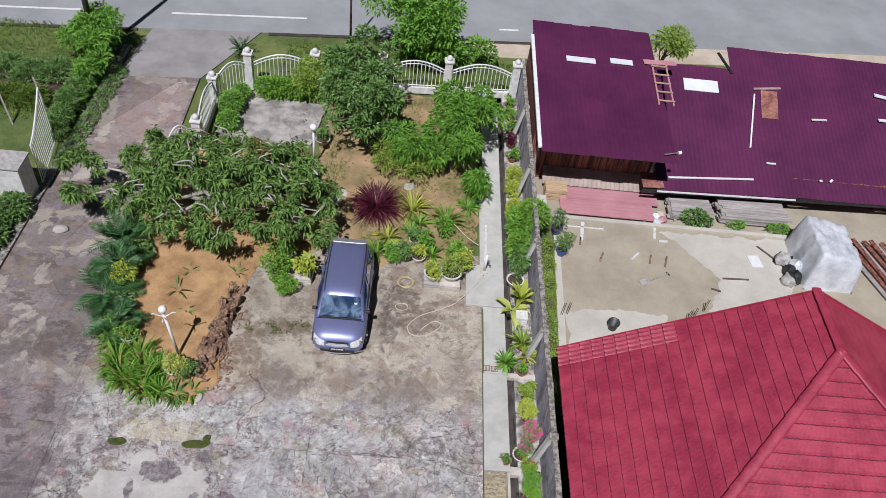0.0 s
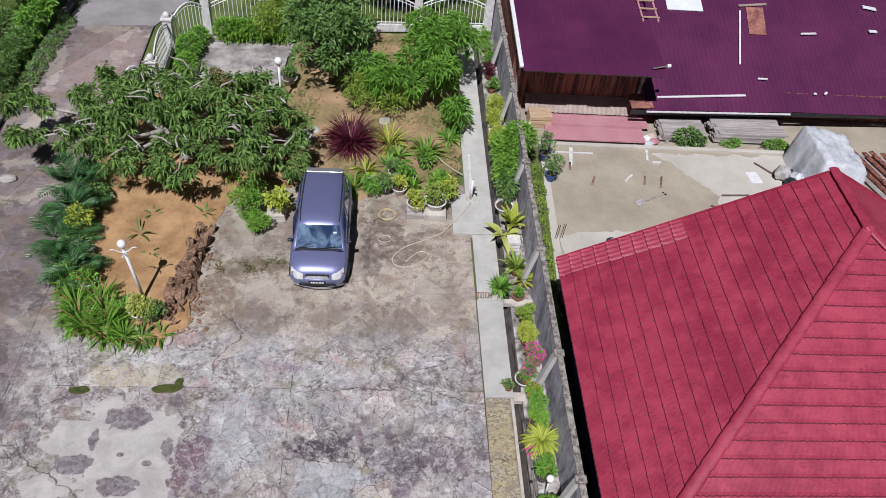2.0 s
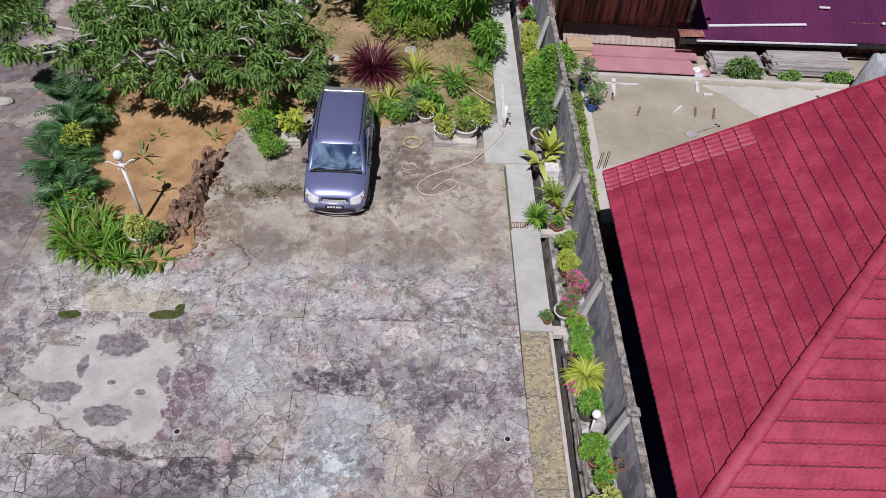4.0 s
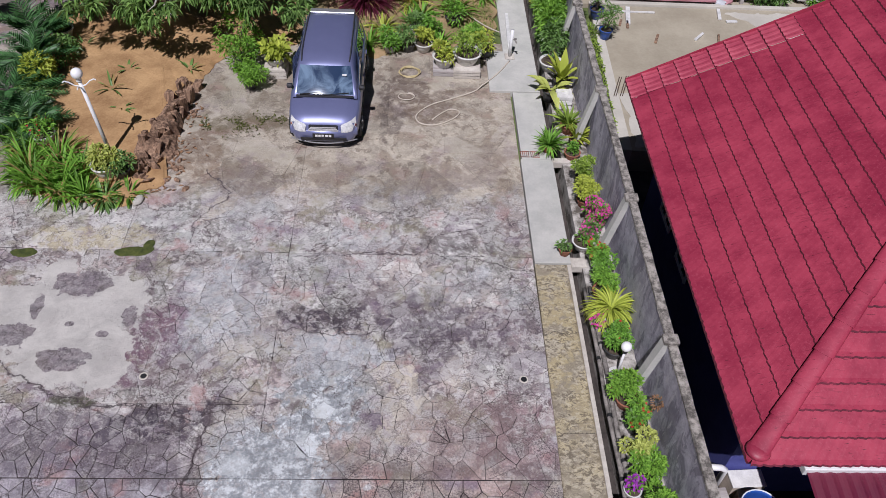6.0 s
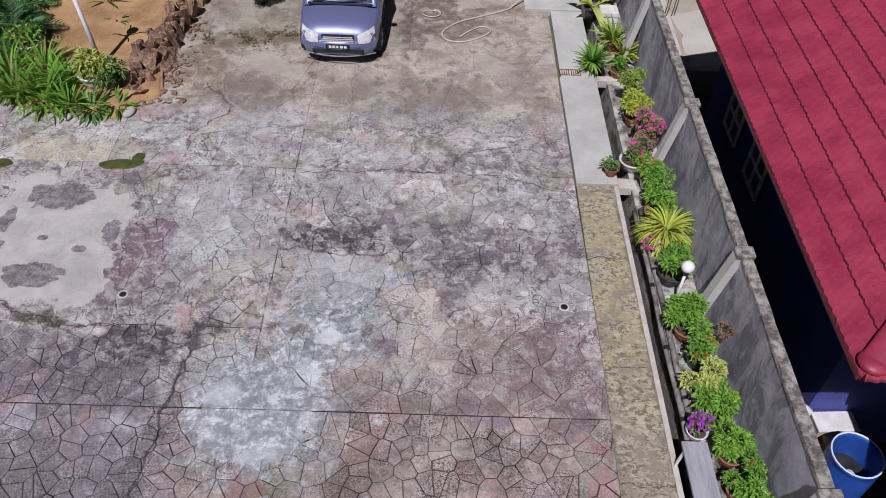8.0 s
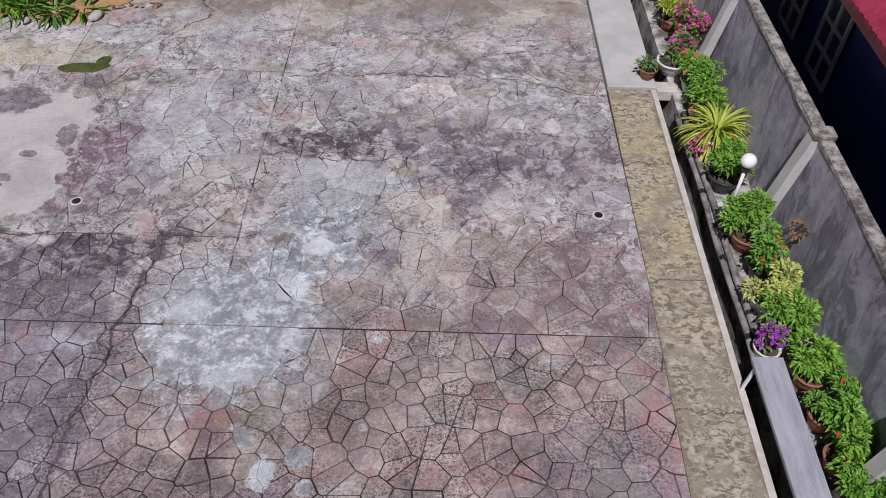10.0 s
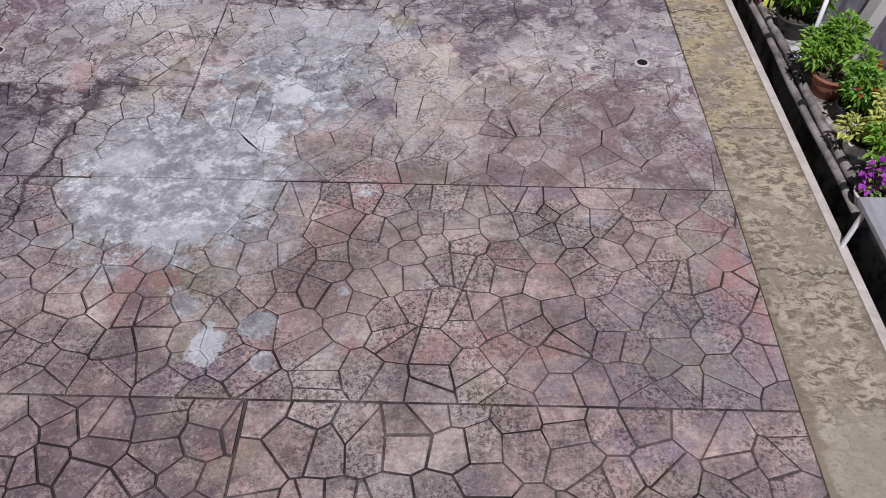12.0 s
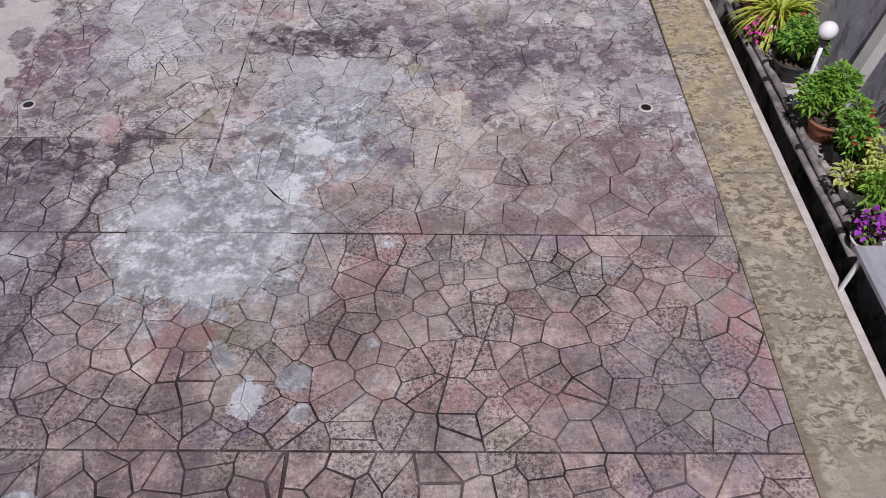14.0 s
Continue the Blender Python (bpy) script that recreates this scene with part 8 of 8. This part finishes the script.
ob = thing("concrete_block", "pale concrete block at the wall", "block", (4.35, 19.75, -0.03))
part("block", slab(-0.25, -0.3, 0, 0.25, 0.3, 0.45, 0.02), M_KERB, ob)
for s, (x0, x1, y, nl, nw) in enumerate(((9.1, 10.6, 20.2, 4, 5), (10.9, 13.3, 20.25, 6, 5))):
    ob = thing("board_stack", "stack of silvery weathered planks on bearers", "timber stack", (0, 0, 0), group="timber stacks")
    for q in (0.12, 0.88):
        part("bearer", slab(lerp(x0, x1, q) - 0.05, y - 0.45, -0.03, lerp(x0, x1, q) + 0.05, y + 0.45, 0.08), M_WOODGREY, ob)
    for l in range(nl):
        for w in range(nw):
            yy = y - 0.42 + 0.19 * w + rnd.uniform(-0.015, 0.015)
            j = rnd.uniform(-0.12, 0.12)
            b = part("plank", slab(x0 + j, yy, 0.08 + 0.06 * l, x1 + j, yy + 0.17, 0.135 + 0.06 * l, 0.004), M_WOODGREY, ob)
tp = thing("tarp_pile", "white tarpaulin draped over a tall pile", "tarpaulin", (13.95, 18.1, 0.03))
bm = bmesh.new()
n = 26
grid = []
for i in range(n + 1):
    row = []
    for j in range(n + 1):
        u, v = i / n * 2 - 1, j / n * 2 - 1
        e = max(abs(u), abs(v))
        h = 1.35 * max(0, min(1, (1.0 - e) * 6.0)) * (1.0 - 0.10 * u)
        crease = 0.05 * noise.noise(Vector((u * 3, v * 3, 1))) + 0.035 * noise.noise(Vector((u * 9, v * 9, 5)))
        row.append(bm.verts.new((u * 0.85 + crease, v * 1.15 + crease * 0.7, max(0.0, h + crease * (1 if h > 0.1 else 0)))))
    grid.append(row)
for i in range(n):
    for j in range(n):
        bm.faces.new((grid[i][j], grid[i + 1][j], grid[i + 1][j + 1], grid[i][j + 1]))
part("sheet", bm, M_TARP, tp, "", True)
mx = thing("rubbish_heap", "dark heap of bags and tools by the tarpaulin", "rubbish", (12.8, 17.6, 0.03))
for k in range(7):
    bm = bmesh.new()
    bmesh.ops.create_icosphere(bm, subdivisions=2, radius=0.25)
    for v in bm.verts:
        v.co *= 1 + 0.4 * noise.noise(v.co * 6 + Vector((k, 0, 0)))
        v.co += Vector((0.18 * math.sin(k * 2.1), 0.5 * math.cos(k * 1.3), 0.14 + 0.1 * (k % 2)))
    part("bag", bm, (M_BLACK, M_TARP, M_POTGREY)[k % 3], mx)
for k in range(9):
    ob = thing("rusty_plank", "long rusty brown plank leaning beside the yard", "plank", (0, 0, 0), group="leaning planks")
    x = 15.3 + 0.22 * k
    part("plank", beam(bmesh.new(), (x + 1.2, 15.0 + rnd.uniform(-0.2, 0.2), 0.08 + 0.02 * (k % 3)), (x - 0.2, 19.4, 0.16 + 0.06 * (k % 3)), 0.17, 0.04, 0.005), M_RUST if k % 3 else M_WOODGREY, ob)
bk = thing("black_bucket", "black bucket standing on the yard slab", "bucket", (6.35, 14.6, 0.036))
part("bucket", lathe(bmesh.new(), [(0.13, 0), (0.18, 0.30), (0.19, 0.30), (0.19, 0.27), (0.165, 0.27), (0.125, 0.03), (0.02, 0.03)], 20), M_POTDARK, bk, "", True)
sp = thing("shovel", "shovel lying on the yard slab", "shovel", (8.05, 16.8, 0.035), 15)
part("blade", beam(bmesh.new(), (-0.55, -0.1, 0.02), (-0.25, -0.04, 0.02), 0.24, 0.02, 0.006), M_POTGREY, sp)
part("shaft", tube(bmesh.new(), ((-0.28, -0.05, 0.03), (0.55, 0.15, 0.03)), 0.02, 8), M_WOODGREY, sp)
part("grip", tube(bmesh.new(), ((0.52, 0.22, 0.03), (0.58, 0.08, 0.03)), 0.02, 8), M_BLACK, sp)
for x0, y0, x1, y1, w, mt in ((5.75, 18.3, 5.9, 19.2, 0.12, M_WHITE_WORN), (8.35, 18.7, 8.45, 19.25, 0.09, M_WHITE_WORN), (7.4, 17.6, 7.7, 17.95, 0.07, M_WHITE_WORN), (6.3, 17.4, 6.45, 17.8, 0.07, M_STUMP), (8.0, 17.5, 8.1, 17.9, 0.05, M_STUMP), (8.5, 17.4, 8.65, 17.9, 0.06, M_STUMP),
                          (5.5, 18.2, 5.6, 18.5, 0.06, M_STUMP), (5.7, 18.1, 5.75, 18.45, 0.06, M_STUMP), (10.4, 17.1, 11.3, 17.15, 0.05, M_IRON), (9.9, 16.6, 10.2, 16.5, 0.05, M_IRON), (8.5, 18.6, 8.8, 18.62, 0.1, M_WHITE_WORN), (5.2, 18.95, 6.6, 18.95, 0.04, M_WHITE_WORN), (12.0, 18.8, 12.5, 18.2, 0.05, M_IRON)):
    ob = thing("scrap_batten", "short offcut lying on the yard slab", "offcut", (0, 0, 0), group="offcuts")
    part("batten", beam(bmesh.new(), (x0, y0, 0.06), (x1, y1, 0.06), w, 0.045, 0.004), mt, ob)
ob = thing("white_tile_offcut", "square white board lying on the cement", "board", (11.75, 18.05, 0.04), 8)
part("board", slab(-0.2, -0.27, 0, 0.2, 0.27, 0.02, 0.003), M_WHITE, ob)
for k, (x, y) in enumerate(((4.78, 14.95), (4.95, 15.0), (8.75, 15.1), (8.95, 15.2), (9.4, 15.6))):
    ob = thing("rebar_starter", "pair of rusty starter bars standing in the slab", "rebar", (x, y, 0.03), group="starter bars")
    for q in range(2):
        part("bar", tube(bmesh.new(), ((0.05 * q, 0, -0.02), (0.05 * q + 0.03, 0.02, 0.55)), 0.011, 6), M_IRON, ob)
potted_bush("yard_pot", "straggly dark plant in a blue plastic pail", (4.98, 17.55, 0.06), 0.24, 0.3, 0.45, 380, 0.10, 0.04, L_DEEP, "blue", 0.17, 0.26, None, 0, "pails", 220)
potted_bush("yard_pot", "straggly dark plant in a dark blue pail", (4.9, 18.55, 0.06), 0.26, 0.3, 0.5, 380, 0.10, 0.04, L_DEEP, "navy", 0.18, 0.28, L_PURPLE, 10, "pails", 221)
ob = thing("plastic_bag", "crumpled pale purple bag on the wall edge", "bag", (4.3, 12.3, -0.06))
bm = bmesh.new()
bmesh.ops.create_icosphere(bm, subdivisions=3, radius=0.22)
for v in bm.verts:
    v.co *= 1 + 0.5 * noise.noise(v.co * 7)
    v.co.z = max(0, v.co.z * 0.6 + 0.1)
part("bag", bm, M_TARP, ob)
bag2 = thing("refuse_sack", "pale cloth scraps by the pink sheets", "rag", (8.6, 19.75, 0.0))
for k in range(4):
    bm = bmesh.new()
    bmesh.ops.create_icosphere(bm, subdivisions=2, radius=0.16)
    for v in bm.verts:
        v.co *= 1 + 0.5 * noise.noise(v.co * 9 + Vector((k, 1, 0)))
        v.co = Vector((v.co.x + 0.2 * (k % 2), v.co.y + 0.15 * k - 0.2, v.co.z * 0.5 + 0.08))
    part("rag", bm, (M_TARP, M_PINKSHEET, M_WHITE, M_CARD)[k], bag2)

# near end of the passage: barrel, boxes, canopy
bar = thing("plastic_barrel", "open blue plastic barrel beside the wall", "barrel", (4.98, 4.48, -0.55))
bm = bmesh.new()
lathe(bm, [(0.25, 0), (0.28, 0.05), (0.30, 0.4), (0.30, 0.9), (0.285, 0.96), (0.30, 0.98), (0.30, 1.02), (0.275, 1.02), (0.27, 0.95), (0.275, 0.5), (0.24, 0.1), (0.02, 0.1)], 32)
part("drum", bm, M_BLUE, bar, "", True)
part("rim", tube(bmesh.new(), [(0.29 * math.cos(a * math.tau / 24), 0.29 * math.sin(a * math.tau / 24), 1.02) for a in range(25)], 0.010, 6), M_POLY, bar, "pale worn rim")
part("water", lathe(bmesh.new(), [(0.268, 0.58), (0.268, 0.60), (0.01, 0.60)], 24), M_BLACK, bar)
bm = bmesh.new()
bmesh.ops.create_icosphere(bm, subdivisions=2, radius=0.07, matrix=Matrix.Translation((0.03, -0.05, 0.64)))
part("scoop", bm, M_POTWHITE, bar, "pale scoop floating inside")
for k, (x, y, z, w, d, h, rz, mt) in enumerate(((5.05, 5.10, -0.55, 0.5, 0.26, 0.70, 3, M_CARD), (5.1, 4.86, -0.55, 0.42, 0.20, 0.60, -4, M_CARD), (4.6, 4.75, -0.55, 0.26, 0.45, 0.62, 5, M_WOODGREY))):
    ob = thing("storage_box", "worn pale box stored beside the house", "box", (x, y, z), rz, "boxes")
    part("body", slab(-w / 2, -d / 2, 0, w / 2, d / 2, h, 0.01), mt, ob)
    part("lid", slab(-w / 2 - 0.01, -d / 2 - 0.01, h, w / 2 + 0.01, d / 2 + 0.01, h + 0.03, 0.008), M_POTWHITE if k == 0 else mt, ob)
ob = thing("white_pipe", "white plastic pipe elbow on the wall top", "pipe", (4.45, 5.2, -0.15))
part("pipe", tube(bmesh.new(), ((-0.05, 0.02, 0.45), (0.2, 0.0, 0.45), (0.27, 0.0, 0.40), (0.27, 0.0, -0.38)), 0.05, 10), M_WHITE, ob, "", True)
side = thing("maroon_canopy", "maroon corrugated metal canopy with a white gutter", "canopy", (0, 0, 0))
for k in range(4):
    corrugated(4.9 + 0.8 * k - 0.02, 5.7 + 0.8 * k + 0.02, 6.0, 0.012, 0.5, 1.75, 4.2, 2.1, M_MAROON2, side)
part("gutter", slab(4.84, 4.17, 2.03, 8.3, 4.33, 2.16, 0.012), M_WHITE, side, "white gutter")
for x, y, z1 in ((5.4, 0.6, 1.72), (8.0, 4.1, 2.05), (8.0, 0.6, 1.72)):
    part("post", beam(bmesh.new(), (x, y, -0.55), (x, y, z1), 0.08, 0.08, 0.008), M_WHITE_WORN, side)

# the house that stands behind the camera closes the yard
own = thing("own_house", "pale plastered house closing the near end of the yard", "house", (0, 0, 0))
part("wall", slab(-14, -8.3, -0.2, 8, -8.0, 3.4), M_WHITE_WORN, own)
part("roof", beam(bmesh.new(), (-14.5, -9.6, 4.0), (8.5, -9.6, 4.0), 4.2, 0.1), M_MAROON2, own)

# ---- paving pieces ----


def clip_half(poly, p, n):
    """The part of a convex polygon on the side of p away from n."""
    out = []
    for i in range(len(poly)):
        a, b = poly[i], poly[(i + 1) % len(poly)]
        da, db = (a[0] - p[0]) * n[0] + (a[1] - p[1]) * n[1], (b[0] - p[0]) * n[0] + (b[1] - p[1]) * n[1]
        if da <= 0:
            out.append(a)
        if da * db < 0:
            f = da / (da - db)
            out.append((a[0] + (b[0] - a[0]) * f, a[1] + (b[1] - a[1]) * f))
    return out


def cells_of(rect, size, seed, jitter=0.6):
    """Crazy-paving cells: the Voronoi cells of a shaken grid, cut to a rectangle."""
    x0, y0, x1, y1 = rect
    r = random.Random(seed)
    nx, ny = max(1, round((x1 - x0) / size)), max(1, round((y1 - y0) / size))
    sx, sy = (x1 - x0) / nx, (y1 - y0) / ny
    seeds = {(i, j): (x0 + (i + 0.5 + r.uniform(-jitter, jitter) + (0.25 if j % 2 else -0.25)) * sx, y0 + (j + 0.5 + r.uniform(-jitter, jitter)) * sy) for i in range(nx) for j in range(ny)}
    out = []
    for (i, j), s in seeds.items():
        poly = [(x0, y0), (x1, y0), (x1, y1), (x0, y1)]
        for di in range(-3, 4):
            for dj in range(-3, 4):
                q = seeds.get((i + di, j + dj))
                if q and (di or dj):
                    m = ((s[0] + q[0]) / 2, (s[1] + q[1]) / 2)
                    poly = clip_half(poly, m, (q[0] - s[0], q[1] - s[1]))
                    if len(poly) < 3:
                        break
            if len(poly) < 3:
                break
        if len(poly) >= 3:
            out.append((s, poly))
    return out


def inset(poly, d):
    out = poly
    n = len(poly)
    area = sum(poly[i][0] * poly[(i + 1) % n][1] - poly[(i + 1) % n][0] * poly[i][1] for i in range(n))
    sgn = 1 if area > 0 else -1
    for i in range(n):
        a, b = poly[i], poly[(i + 1) % n]
        ex, ey = b[0] - a[0], b[1] - a[1]
        L = math.hypot(ex, ey)
        if L < 1e-5:
            continue
        nx, ny = ey / L * sgn, -ex / L * sgn
        out = clip_half(out, (a[0] - nx * d, a[1] - ny * d), (nx, ny))
        if len(out) < 3:
            return []
    return out


def piece(poly, z):
    """A slightly crowned paving piece with chamfered edges: vertices and faces."""
    mid = inset(poly, 0.005)
    n = len(poly)
    if len(mid) < 3:
        return None
    if len(mid) != n:
        v = [(x, y, -0.02) for x, y in mid] + [(x, y, z) for x, y in mid]
        m = len(mid)
        return v, [tuple(range(m, 2 * m))] + [(k, (k + 1) % m, m + (k + 1) % m, m + k) for k in range(m)]
    # start both loops at matching corners
    k0 = min(range(n), key=lambda k: (mid[k][0] - poly[0][0]) ** 2 + (mid[k][1] - poly[0][1]) ** 2)
    mid = mid[k0:] + mid[:k0]
    v = [(x, y, -0.02) for x, y in poly] + [(x, y, z - 0.004) for x, y in poly] + [(x, y, z) for x, y in mid]
    f = [tuple(range(2 * n, 3 * n))]
    for k in range(n):
        q = (k + 1) % n
        f += [(k, q, n + q, n + k), (n + k, n + q, 2 * n + q, 2 * n + k)]
    return v, f


SLABS = (((-1.12, 1.6, 2.335, 3.12), 0.235, 0.011), ((-8.6, 1.6, -1.12, 3.12), 0.215, 0.011), ((-8.6, 3.12, 2.335, 5.14), 0.228, 0.009), ((-2.23, 5.14, 2.335, 9.70), 0.29, 0.007), ((-8.6, 5.14, -2.23, 6.4), 0.24, 0.009), ((-8.6, 6.4, -2.23, 9.70), 0.31, 0.007),
         ((-2.23, 9.70, 2.335, 13.3), 1.0, 0.004), ((-2.23, 13.3, 2.335, 17.2), 1.9, 0.004), ((-5.3, 9.70, -2.23, 13.0), 0.9, 0.004), ((-5.3, 13.0, -2.23, 17.2), 1.8, 0.004),
         ((-8.6, 9.70, -5.3, 13.0), 1.2, 0.007), ((-12.0, 1.2, -8.6, 10.0), 1.3, 0.006), ((-12.0, 10.0, -8.6, 19.0), 1.9, 0.006), ((-12.0, 19.0, -8.8, 25.2), 2.2, 0.007), ((-12.0, -8.0, 2.335, 1.6), 2.0, 0.006))
rest_v, rest_f = [], []
made = 0
for rect, size, gap in SLABS:
    inner_rect = (rect[0] + 0.004, rect[1] + 0.003, rect[2] - 0.002, rect[3] - 0.003)      # the sawn joint between slabs
    for s, poly in cells_of(inner_rect, size, int(rect[0] * 10 + rect[1] * 100)):
        w = gap / 2 * rnd.uniform(0.8, 1.7)
        poly = inset(poly, w)
        if len(poly) < 3:
            continue
        got = piece(poly, rnd.uniform(-0.003, 0.0))
        if not got:
            continue
        v, f = got
        near = s[0] > -2.6 and 2.6 < s[1] < 5.6
        if near and made < 300:
            me = bpy.data.meshes.new("paver")
            me.from_pydata(v, [], f)
            me.materials.append(M_PAVING)
            ob = new("paver", me)
            ob.parent = yard
            made += 1
        else:
            o = len(rest_v)
            rest_v += v
            rest_f += [tuple(i + o for i in q) for q in f]
me = bpy.data.meshes.new("far_pavers")
me.from_pydata(rest_v, [], rest_f)
me.materials.append(M_PAVING)
rest = tagged(new("far_pavers", me), kind="stuff")
rest.parent = yard
